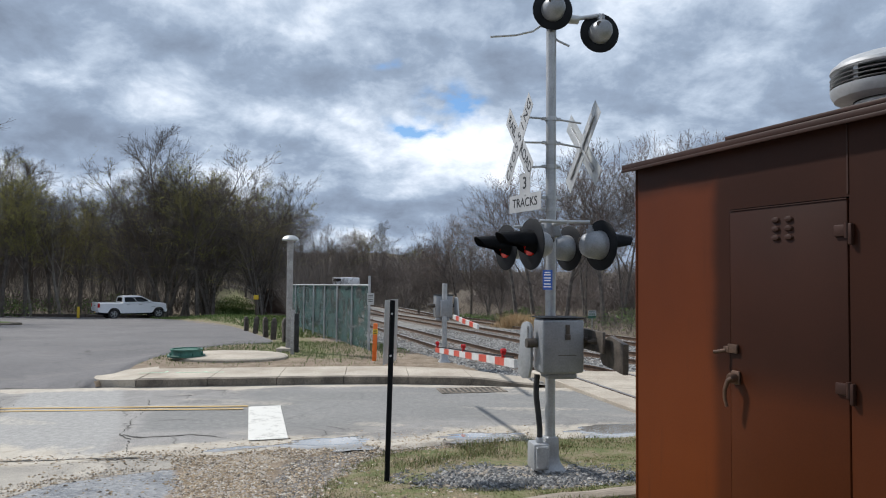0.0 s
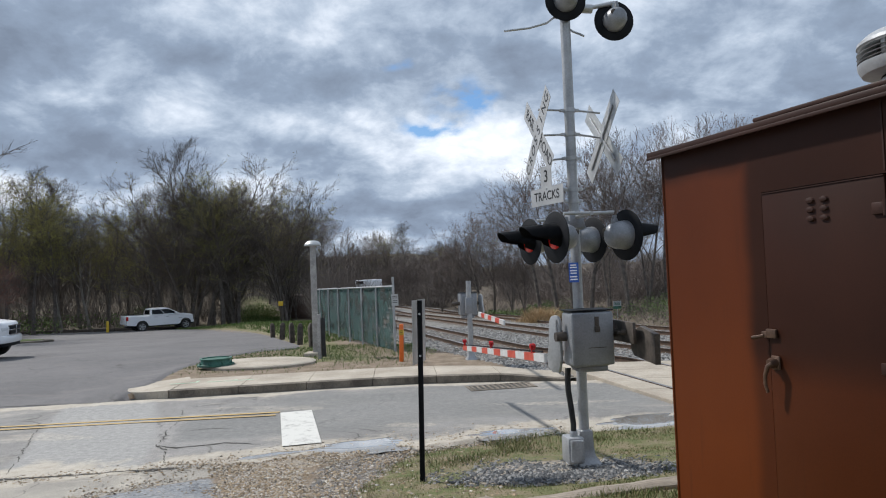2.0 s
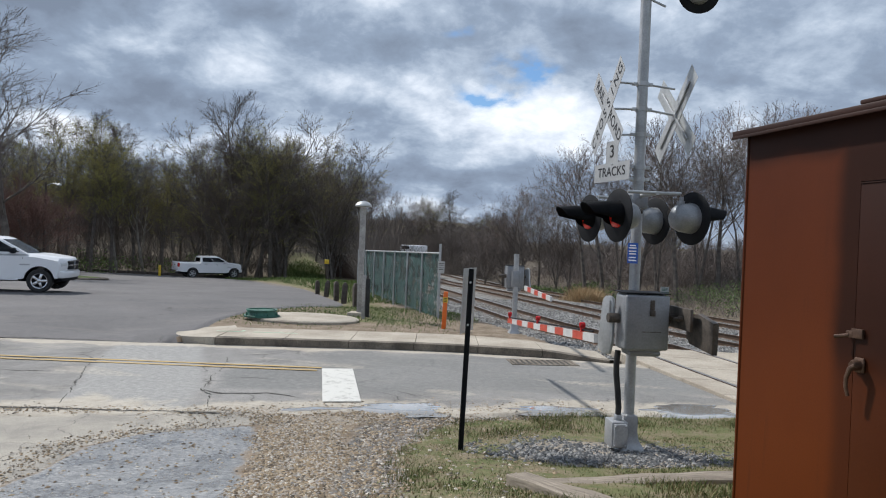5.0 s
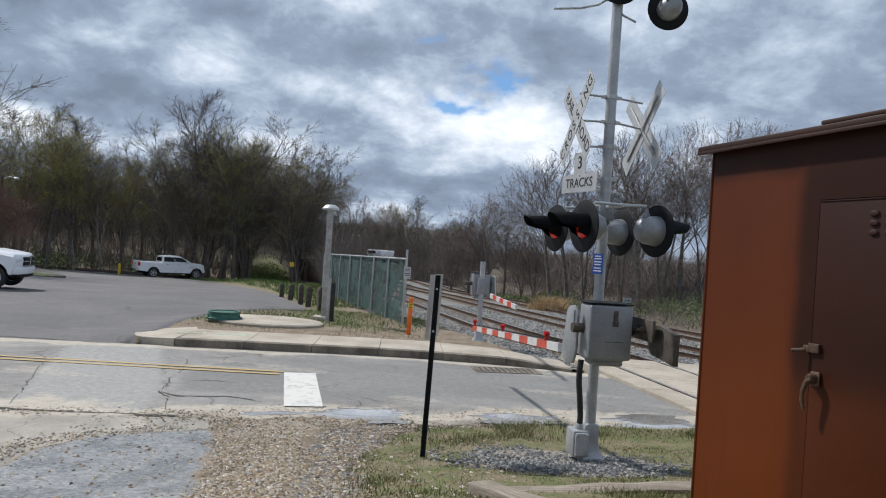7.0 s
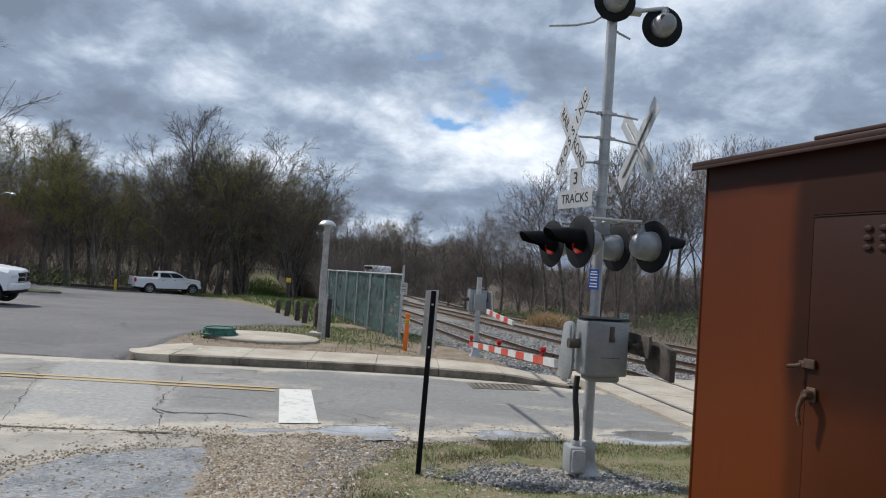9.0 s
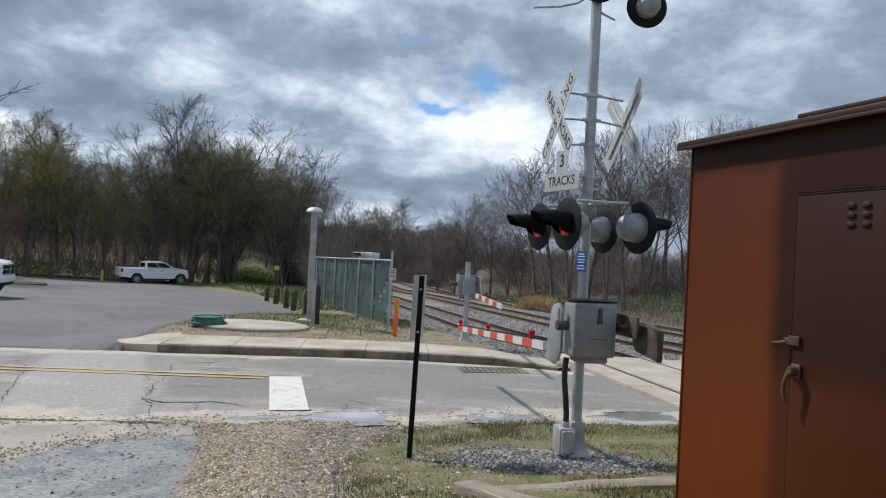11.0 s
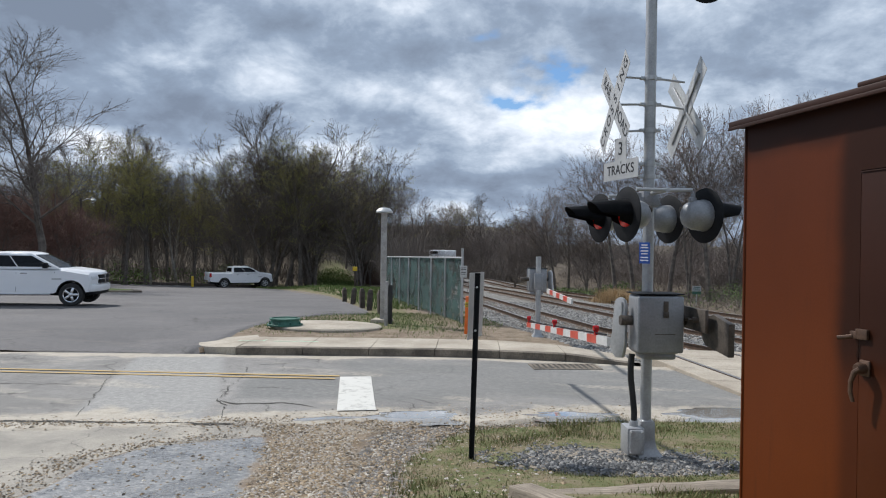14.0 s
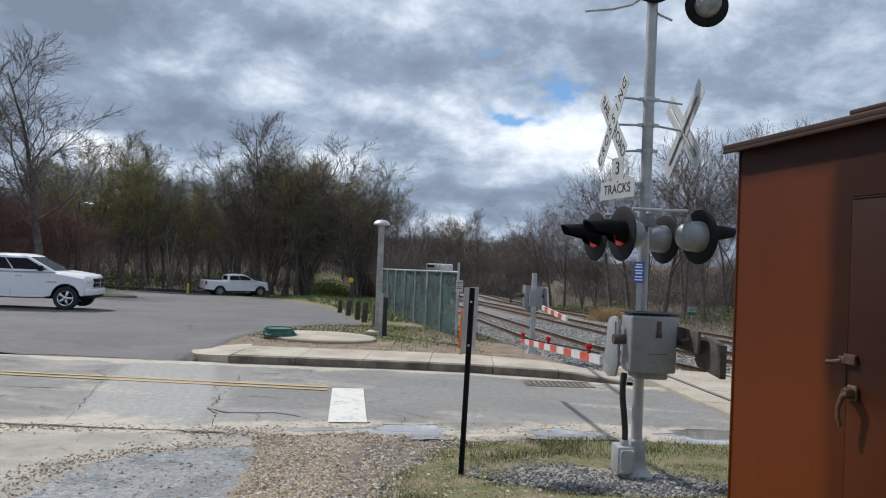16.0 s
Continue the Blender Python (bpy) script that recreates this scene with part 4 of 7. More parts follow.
def flasher(parent, m, lens=True):
    """One lamp unit that faces local +x: background disc, housing, hood and lens."""
    head = part("lamp_unit", made(lathe, [(0.02, -0.23), (0.07, -0.225), (0.115, -0.19), (0.142, -0.12), (0.15, -0.05), (0.155, -0.012), (0.155, 0.0)], 24, pose(0, 0, 0, 0, 90, 0)), BOXGREY, parent, "round grey lamp housing", at=m)
    bm = bmesh.new()
    lathe(bm, [(0.12, 0.0), (0.262, 0.0), (0.268, 0.004), (0.268, 0.009), (0.262, 0.013), (0.12, 0.013)], 40, pose(0, 0, 0, 0, 90, 0), close=True)
    part("background_disc", bm, BLACK, head, "black background disc")
    # hood: a tube cut open below, longer above
    bm = bmesh.new()
    rings = []
    for u in (0.0, 0.5, 1.0):
        ring = []
        for k in range(25):
            a = radians(-48 + 276 * k / 24)
            top = max(0.0, math.sin(a))
            ln = 0.40 * (0.80 + 0.20 * top) * (0.35 + 0.65 * ss(math.sin(a), -0.45, 0.0))
            r = 0.145 - 0.045 * u
            ring.append((0.01 + ln * u, r * math.cos(a), r * math.sin(a) + 0.012 * u))
        rings.append(ring)
    vv = [[bm.verts.new(p) for p in r] for r in rings]
    for a, b in zip(vv, vv[1:]):
        for k in range(24):
            bm.faces.new((a[k], a[k + 1], b[k + 1], b[k]))
    bmesh.ops.solidify(bm, geom=bm.faces, thickness=0.006)
    part("hood", bm, BLACK, head, "long black visor")
    part("lens", made(lathe, [(0.128, 0.006), (0.12, 0.03), (0.09, 0.045), (0.05, 0.052), (0.01, 0.054)], 28, pose(0, 0, 0, 0, 90, 0)), REDLENS, head, "red glass lens")
    bm = bmesh.new()
    box(bm, (-0.17, -0.02, 0.11), (-0.10, 0.02, 0.17), 0.006)
    tube(bm, [(-0.13, 0, 0.15), (-0.13, 0, 0.21)], 0.022, 10)
    part("bracket", bm, BOXGREY, head)
    part("plug", made(lathe, [(0.034, -0.18), (0.034, -0.215)], 12, pose(0, 0.07, 0.05, 0, 90, 0)), DARKSTEEL, head)
    return head


def crossbuck(parent, m, words):
    """Two crossed blades in the local yz plane whose face looks to local -x."""
    root = part("crossbuck", made(box, (-0.004, -0.05, -0.05), (0.02, 0.05, 0.05), 0.004), GALV, parent, "white crossed railroad sign", at=m)
    for k, lean in enumerate((-42, 42)):
        bm = bmesh.new()
        x0 = -0.008 - 0.006 * k
        box(bm, (x0, -0.58, -0.112), (x0 + 0.004, 0.58, 0.112), 0)
        for f in bm.faces:
            f.material_index = 1 if f.calc_center_median().x > x0 + 0.003 else 0
        turn = pose(0, 0, 0, -lean)
        blade = part("blade", bm, [SIGNWHITE, SIGNBACK], root, "white blade with black capital letters", at=turn)
        face = Matrix(((0, 0, -1, x0 - 0.0012), (-1, 0, 0, 0), (0, 1, 0, 0), (0, 0, 0, 1)))
        if words:
            if k == 0:
                lettering("RAIL", 0.17, Matrix.Translation((0, 0.335, 0)) @ face, INK, blade)
                lettering("ROAD", 0.17, Matrix.Translation((0, -0.33, 0)) @ face, INK, blade)
            else:
                for i, ch in enumerate("CROSSING"):
                    lettering(ch, 0.165, Matrix.Translation((0, 0.50 - 0.143 * i, 0)) @ face, INK, blade)
        bm = bmesh.new()
        box(bm, (0.002, -0.45, -0.02), (0.014, 0.45, 0.02), 0.003)
        part("stiffener", bm, GALV, root, at=turn)
    return root


def crossing_signal():
    root = thing("railroad_crossing_signal", SIGNAL, "grey steel crossing mast with crossbucks and flashing lamps", "crossing signal")
    part("pole", made(tube, [(0, 0, 0.1), (0, 0, 5.3)], 0.057, 20), SILVER, root, "grey painted steel mast")
    # base casting: square foot flaring out
    bm = bmesh.new()
    lathe(bm, [(0.24, -0.05), (0.24, 0.02), (0.19, 0.05), (0.125, 0.13), (0.11, 0.22), (0.11, 0.37), (0.095, 0.40), (0.06, 0.40)], 4, pose(0, 0, 0, 0, 0, 45 - 13.9 + 14))
    bmesh.ops.bevel(bm, geom=list(bm.edges), offset=0.012, segments=2, affect="EDGES")
    part("base", bm, SILVER, root, "flared cast base")
    bm = bmesh.new()
    box(bm, (-0.26, -0.22, 0.08), (-0.08, 0.02, 0.36), 0.02)
    box(bm, (-0.24, -0.245, 0.10), (-0.10, -0.21, 0.34), 0.012)
    for xx, zz in ((-0.225, 0.12), (-0.115, 0.12), (-0.225, 0.32), (-0.115, 0.32)):
        lathe(bm, [(0.012, 0), (0.012, 0.02)], 8, pose(xx, -0.24, zz, 90, 0, 0))
    part("junction_box", bm, SILVER, root, "grey cast junction box at the foot")
    part("conduit", made(tube, [(-0.20, -0.14, 1.10), (-0.215, -0.15, 0.98), (-0.215, -0.16, 0.85), (-0.19, -0.15, 0.68), (-0.165, -0.13, 0.5), (-0.165, -0.12, 0.36)], 0.031, 12), RUBBER, root, "black flexible cable conduit")
    part("conduit_nut", made(lathe, [(0.045, 0.355), (0.045, 0.40), (0.035, 0.42)], 10, pose(-0.165, -0.12, 0)), SILVER, root)
    # clamps on the mast
    for z in (3.94, 3.67, 3.40, 3.05, 2.92):
        bm = bmesh.new()
        lathe(bm, [(0.058, -0.022), (0.066, -0.022), (0.066, 0.022), (0.058, 0.022)], 20, pose(0, 0, z), close=True)
        box(bm, (-0.11, -0.02, z - 0.016), (-0.055, 0.02, z + 0.016), 0.003)
        box(bm, (0.055, -0.02, z - 0.016), (0.11, 0.02, z + 0.016), 0.003)
        part("clamp", bm, GALV, root)
    for x0, za, x1, zb in ((-0.06, 3.94, -0.36, 3.95), (0.06, 3.94, 0.36, 3.91), (-0.06, 3.67, -0.36, 3.66), (0.06, 3.67, 0.36, 3.63), (-0.06, 3.40, -0.31, 3.38), (-0.06, 3.05, -0.31, 3.07)):
        part("stay_rod", made(tube, [(x0, 0, za), (x1, 0, zb)], 0.012, 8), GALV, root)
    crossbuck(root, pose(-0.37, 0, 3.66), True)
    crossbuck(root, pose(0.37, 0, 3.62, 0, 0, 180), False)
    # number-of-tracks plate, an upside-down T
    for name_, w, h, z, word, size in (("number_plate", 0.22, 0.235, 3.20, "3", 0.19), ("tracks_plate", 0.66, 0.20, 2.985, "TRACKS", 0.14)):
        bm = bmesh.new()
        box(bm, (-0.325, -w / 2, z - h / 2 + 0.001), (-0.32, w / 2, z + h / 2 - 0.001))
        pl = part(name_, bm, SIGNWHITE, root, "white plate with black writing", at=Matrix.Translation((-0.32, 0, 0)) @ pose(0, 0, 0, 0, 0, 14) @ Matrix.Translation((0.34, 0, 0)))
        face = Matrix(((0, 0, -1, -0.3265), (-1, 0, 0, 0), (0, 1, 0, z), (0, 0, 0, 1)))
        lettering(word, size, face, INK, pl)
    # lamp crossarm and its hub
    bm = bmesh.new()
    box(bm, (-0.09, -0.09, 2.60), (0.09, 0.09, 2.79), 0.03)
    part("hub", bm, BOXGREY, root, "cast grey crossarm hub")
    bm = bmesh.new()
    tube(bm, [(0, -0.52, 2.74), (0, 0.44, 2.74)], 0.022, 12)
    for yy in (-0.50, 0.42):
        tube(bm, [(0, yy, 2.74), (-0.30, yy, 2.745)], 0.018, 10)
        tube(bm, [(0, yy, 2.74), (0.25, yy, 2.745)], 0.018, 10)
    part("crossarm", bm, GALV, root, "pipe crossarm")
    for yy in (-0.50, 0.42):
        flasher(root, pose(-0.39, yy, 2.50, 0, 0, 192))
        flasher(root, pose(0.37, yy, 2.50, 0, 0, 15))
    # upper pair, which looks across the tracks
    flasher(root, pose(-0.02, -0.10, 5.15, 0, 0, 84) @ Matrix.Diagonal((0.85, 0.85, 0.85, 1)))
    flasher(root, pose(0.585, 0.0, 4.97, 0, 0, 84) @ Matrix.Diagonal((0.85, 0.85, 0.85, 1)))
    bm = bmesh.new()
    tube(bm, [(0.0, 0, 5.12), (0.25, 0, 5.10), (0.57, 0, 5.17), (0.62, 0, 5.16)], 0.024, 10)
    lathe(bm, [(0.05, 0), (0.05, 0.12)], 12, pose(0.2, 0, 5.1, 0, 90, 0))
    tube(bm, [(0.585, 0, 5.17), (0.585, 0, 5.07)], 0.026, 10)
    part("upper_arm", bm, GALV, root, "short pipe arm with fitting")
    bm = bmesh.new()
    tube(bm, [(-0.74, -0.1, 4.79), (-0.45, -0.1, 4.83), (-0.25, -0.1, 4.89), (-0.15, -0.06, 4.97), (0.0, 0.06, 5.0)], 0.012, 8)
    tube(bm, [(0.0, 0.06, 4.93), (0.08, -0.02, 4.83), (0.20, -0.05, 4.77)], 0.012, 8)
    part("conduit_loop", bm, GALV, root, "thin bent pipe")
    # notice
    bm = bmesh.new()
    box(bm, (-0.155, -0.06, 2.02), (-0.149, 0.06, 2.235), 0.0)
    sg = part("notice", bm, SIGNBLUE, root, "small blue notice with white bars of writing", at=pose(0.03, -0.06, 0, 0, 0, 38))
    bm = bmesh.new()
    for z, w in ((2.208, 0.035), (2.182, 0.043), (2.148, 0.044), (2.12, 0.038), (2.082, 0.042), (2.052, 0.046)):
        box(bm, (-0.1575, -w, z - 0.006), (-0.156, w, z + 0.006))
    part("writing", bm, WHITEINK, sg, "white bars")


crossing_signal()


def gate_mechanism(m, arm, near, label, weighted=True):
    root = thing("gate_mechanism", m, label, "crossing gate", "crossing gates")
    bm = bmesh.new()
    box(bm, (-0.24, -0.42, 1.13), (0.20, -0.09, 1.72), 0.05, seg=3)
    part("housing", bm, BOXGREY, root, "grey cast housing with rounded edges")
    bm = bmesh.new()
    box(bm, (-0.25, -0.46, 1.15), (0.21, -0.405, 1.71), 0.025, seg=3)
    door = part("cover", bm, BOXGREY, root, "bolted grey front cover")
    bm = bmesh.new()
    box(bm, (0.0, -0.475, 1.56), (0.045, -0.455, 1.66), 0.005)
    box(bm, (-0.005, -0.485, 1.50), (0.05, -0.455, 1.56), 0.008)
    part("latch", bm, DARKSTEEL, door, "dark latch with padlock")
    bm = bmesh.new()
    box(bm, (-0.08, -0.463, 1.335), (0.12, -0.459, 1.341))
    part("writing", bm, DARKSTEEL, door, "faint cast line")
    bm = bmesh.new()
    box(bm, (-0.255, -0.45, 1.721), (0.215, -0.085, 1.732), 0.004)
    part("lid", bm, BLACK, root, "dark top gasket")
    bm = bmesh.new()
    box(bm, (-0.16, -0.36, 1.07), (0.18, -0.10, 1.14), 0.03)
    box(bm, (-0.10, -0.12, 1.2), (0.10, 0.07, 1.6), 0.01)
    part("mount", bm, BOXGREY, root, "mounting bracket")
    # pivot plate on the arm's side: a rounded slotted plate
    bm = bmesh.new()
    out = []
    for k in range(9):
        a = radians(180 * k / 8)
        out.append((-0.28 + 0.075 * math.cos(a), 1.60 + 0.075 * math.sin(a)))
    out += [(-0.37, 1.35), (-0.40, 1.25), (-0.40, 1.12), (-0.33, 1.06), (-0.24, 1.07), (-0.205, 1.2)]
    prism(bm, [(p[0] + 0.28, p[1]) for p in out], -0.02, 0.02, 0.006, pose(-0.33, -0.17, 0, 0, 0, -62))
    for zz in (1.62, 1.56, 1.50, 1.53, 1.59):
        lathe(bm, [(0.014, 0), (0.014, 0.03)], 8, pose(-0.33 + 0.012, -0.20, zz, 90, 0, -62))
    part("pivot_plate", bm, GALV, root, "galvanized pivot plate with bolt holes")
    part("pivot_shaft", made(lathe, [(0.05, -0.36), (0.05, 0.40)], 16, pose(0, -0.24, 1.45, 0, 90, 0)), DARKSTEEL, root)
    # counterweight side
    if weighted:
        bm = bmesh.new()
        box(bm, (0.30, -0.72, 1.38), (0.335, -0.10, 1.60), 0.008, pose(0, 0, 0, 0, 0, 0))
        for yy in (-0.35, -0.55):
            lathe(bm, [(0.03, 0), (0.03, 0.05), (0.016, 0.05), (0.016, 0.09)], 8, pose(0.30, yy, 1.49, 0, -90, 0))
        part("counterweight_arm", bm, DARKSTEEL, root, "dark steel channel with bolts")
        bm = bmesh.new()
        prism(bm, [(-1.0, 1.20), (-1.01, 1.50), (-0.68, 1.56), (-0.45, 1.46), (-0.45, 1.30), (-0.52, 1.24)], -0.03, 0.03, 0.008, Matrix.Translation((0.42, 0, 0)) @ Matrix(((0, 1, 0, 0), (1, 0, 0, 0), (0, 0, 1, 0), (0, 0, 0, 1))))
        part("counterweight", bm, DARKSTEEL, root, "heavy dark steel counterweight plate")
    # arm
    (ax, ay, az), (bx, by, bz) = arm
    a, b = Vector((ax, ay, az)), Vector((bx, by, bz))
    ln = (b - a).length
    turn = Matrix.Translation(a) @ (b - a).to_track_quat("X", "Z").to_matrix().to_4x4()
    h0, h1 = near
    bm = bmesh.new()
    n = max(3, round(ln / 0.41))
    for i in range(n):
        x0, x1 = ln * i / n, ln * (i + 1) / n
        ha, hb = h0 + (h1 - h0) * i / n, h0 + (h1 - h0) * (i + 1) / n
        g = [bm.verts.new((x, y, z)) for x, hh in ((x0, ha), (x1, hb)) for y in (-0.02, 0.02) for z in (-hh / 2, hh / 2)]
        fs = [(0, 1, 5, 4), (2, 6, 7, 3), (1, 3, 7, 5), (0, 4, 6, 2)] + ([(0, 2, 3, 1)] if i == 0 else []) + ([(4, 5, 7, 6)] if i == n - 1 else [])
        for f in fs:
            bm.faces.new([g[k] for k in f]).material_index = i % 2
    bmesh.ops.remove_doubles(bm, verts=bm.verts, dist=0.0005)
    ga = part("gate_arm", bm, [STRIPEWHITE, STRIPERED], root, "red and white striped gate arm", at=turn)
    return root, ga, ln


def gate_lamp(parent, x, z):
    bm = bmesh.new()
    lathe(bm, [(0.015, -0.035), (0.030, -0.03), (0.034, 0), (0.030, 0.03), (0.015, 0.035)], 14, pose(x, 0, z + 0.075, 0, 90, 90))
    box(bm, (x - 0.02, -0.02, z - 0.01), (x + 0.02, 0.02, z + 0.05), 0.004)
    part("gate_lamp", bm, TAILRED, parent, "small red lamp on the arm")


root, ga, ln = gate_mechanism(SIGNAL, ((-0.40, 0.0, 1.20), (-0.36, 4.95, 0.82)), (0.092, 0.08), "grey crossing gate mechanism with lowered striped arm")
for xx in (0.5, 2.7, 4.85):
    gate_lamp(ga, xx, 0.045)
part("cable", made(tube, [(0.1, 0, 0.068), (1.2, 0.0, 0.066), (2.4, 0, 0.062), (4.8, 0, 0.058)], 0.009, 6), BLACK, ga, "black cable along the arm")


def far_gate():
    m = pose(-0.42, 17.75, -0.12, 0, 0, 13.9)
    root, ga, ln = gate_mechanism(m @ pose(0, 0, 0.05, 0, 0, 180), tuple((m @ pose(0, 0, 0.05, 0, 0, 180)).inverted() @ Vector(p) for p in ((-0.16, 16.9, 1.16), (0.42, 13.9, 1.15))), (0.105, 0.095), "grey crossing gate on a short post with striped arm", False)
    part("post", made(tube, [(0, 0, -0.1), (0, 0, 2.02)], 0.066, 16), SILVER, root, "short grey post")
    bm = bmesh.new()
    lathe(bm, [(0.24, -0.06), (0.24, 0.0), (0.2, 0.03), (0.12, 0.12), (0.11, 0.3), (0.07, 0.32)], 4, pose(0, 0, 0, 0, 0, 45))
    part("base", bm, SILVER, root)


far_gate()


# brown relay cabinet
def cabinet():
    z0 = 0.60
    root = thing("relay_cabinet", pose(1.365, 4.463, z0, 0, 0, -66.4), "brown painted steel relay cabinet with a locked door", "equipment cabinet")
    W, Dp, H = 2.6, 1.7, 2.235
    bm = bmesh.new()
    # body as a shell with the doorway left out of the front
    dx0, dx1, dz1 = 0.775, 1.455, 1.92
    for lo, hi in (((0, 0, -0.15), (dx0, 0.03, H)), ((dx0, 0, dz1), (dx1, 0.03, H)), ((dx1, 0, -0.15), (W, 0.03, H)), ((dx0, 0, -0.15), (dx1, 0.03, 0.03)),
                   ((0, 0.03, -0.15), (0.03, Dp, H)), ((W - 0.03, 0.03, -0.15), (W, Dp, H)), ((0.03, Dp - 0.03, -0.15), (W - 0.03, Dp, H)), ((0.03, 0.03, -0.15), (W - 0.03, Dp - 0.03, 0.0))):
        box(bm, lo, hi, 0)
    bmesh.ops.remove_doubles(bm, verts=bm.verts, dist=0.0005)
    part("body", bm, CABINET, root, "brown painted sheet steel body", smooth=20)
    bm = bmesh.new()
    tube(bm, [(0.0, 0.0, -0.14), (0.0, 0.0, H)], 0.008, 8)
    part("corner_bead", bm, CABINET, root)
    bm = bmesh.new()
    box(bm, (1.4465, -0.0035, dz1 + 0.012), (1.4545, 0.0, H - 0.005))
    part("seam", bm, CABDARK, root, "vertical panel seam")
    # roof: a folded sheet with a drip edge and a second sheet lapped over it
    bm = bmesh.new()
    box(bm, (-0.06, -0.07, H - 0.002), (W + 0.06, Dp + 0.07, H + 0.03), 0.006)
    box(bm, (-0.06, -0.072, H - 0.018), (W + 0.06, -0.060, H + 0.0), 0.003)
    rf = part("roof", bm, CABDARK, root, "flat dark brown sheet metal roof")
    bm = bmesh.new()
    box(bm, (0.80, -0.055, H + 0.033), (W + 0.05, Dp + 0.06, H + 0.055), 0.006)
    part("lap_sheet", bm, CABDARK, rf)
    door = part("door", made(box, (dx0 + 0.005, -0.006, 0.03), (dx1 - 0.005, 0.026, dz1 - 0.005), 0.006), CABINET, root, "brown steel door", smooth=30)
    # drip ledge catching light on the door's head
    bm = bmesh.new()
    box(bm, (dx0 + 0.006, -0.010, dz1 - 0.010), (dx1 - 0.006, -0.004, dz1 - 0.005), 0)
    part("door_lip", bm, CABDARK, door)
    for i in range(2):
        for j in range(3):
            bm = bmesh.new()
            xx, zz = 1.075 + i * 0.075, 1.762 + j * 0.042
            lathe(bm, [(0.002, 0.012), (0.014, 0.009), (0.018, 0.0)], 14, Matrix.Translation((xx, -0.006, zz)) @ Matrix.Diagonal((1.5, 1, 0.82, 1)) @ pose(0, 0, 0, 90, 0, 0))
            part("louvre", bm, CABDARK, door, "pressed vent louvre")
    for zz in (1.775, 1.105, 0.30):
        bm = bmesh.new()
        box(bm, (1.392, -0.018, zz - 0.024), (1.452, -0.006, zz + 0.026), 0.004)
        box(bm, (1.462, -0.022, zz - 0.06), (1.480, -0.0, zz + 0.030), 0.004)
        tube(bm, [(1.457, -0.017, zz - 0.032), (1.457, -0.017, zz + 0.034)], 0.010, 10)
        part("hinge", bm, CABDARK, door, "brown steel hinge")
    bm = bmesh.new()
    box(bm, (0.775, -0.022, 1.19), (0.838, -0.006, 1.235), 0.004)
    box(bm, (0.748, -0.024, 1.19), (0.785, -0.004, 1.222), 0.004)
    tube(bm, [(0.76, -0.02, 1.20), (0.735, -0.040, 1.192), (0.712, -0.050, 1.188)], 0.010, 10)
    part("hasp", bm, BRASS, door, "bronze hasp with pin")
    bm = bmesh.new()
    box(bm, (0.795, -0.02, 1.035), (0.85, -0.006, 1.105), 0.008)
    lathe(bm, [(0.024, 0.0), (0.026, 0.03), (0.018, 0.045)], 16, pose(0.822, -0.012, 1.07, 90, 0, 0))
    tube(bm, [(0.835, -0.05, 1.07), (0.818, -0.06, 1.055), (0.803, -0.065, 1.01), (0.799, -0.062, 0.965), (0.806, -0.055, 0.925)], [0.012, 0.012, 0.010, 0.009, 0.008], 10)
    part("handle", bm, BRASS, door, "curved bronze lever handle")
    # roof ventilator
    vx, vy, vz = 0.70, 1.30, H + 0.03
    vent = part("ventilator", made(lathe, [(0.19, 0.0), (0.19, 0.36), (0.185, 0.37)], 32, pose(vx, vy, vz)), GALV, root, "galvanized round roof ventilator")
    part("collar", made(lathe, [(0.192, 0.30), (0.197, 0.30), (0.197, 0.36), (0.192, 0.36)], 32, pose(vx, vy, vz), close=True), SIGNBACK, vent)
    part("skirt", made(lathe, [(0.20, 0.37), (0.30, 0.385), (0.318, 0.42), (0.322, 0.45), (0.316, 0.45), (0.30, 0.40), (0.20, 0.39)], 48, pose(vx, vy, vz), close=True), GALV, vent)
    for z in (0.475, 0.50, 0.525):
        part("louvre_ring", made(lathe, [(0.25, z), (0.318, z - 0.012), (0.322, z - 0.008), (0.25, z + 0.006)], 48, pose(vx, vy, vz), close=True), GALV, vent)
    for k in range(8):
        part("strut", made(box, (-0.004, -0.014, 0.44), (0.004, 0.014, 0.56), 0, pose(vx + 0.29 * math.cos(radians(45 * k)), vy + 0.29 * math.sin(radians(45 * k)), vz, 0, 0, 45 * k)), GALV, vent)
    bm = bmesh.new()
    lathe(bm, [(0.31, 0.545), (0.322, 0.555), (0.318, 0.575), (0.27, 0.615), (0.18, 0.645), (0.08, 0.656), (0.01, 0.658)], 48, pose(vx, vy, vz))
    part("cap", bm, GALV, vent, "domed shiny cap")
    part("core", made(lathe, [(0.22, 0.38), (0.22, 0.55)], 24, pose(vx, vy, vz)), BLACK, vent)


cabinet()


# street furniture
def on(x, y, dz=0.0, rz=0.0):
    return pose(x, y, gz(x, y) + dz, 0, 0, rz)


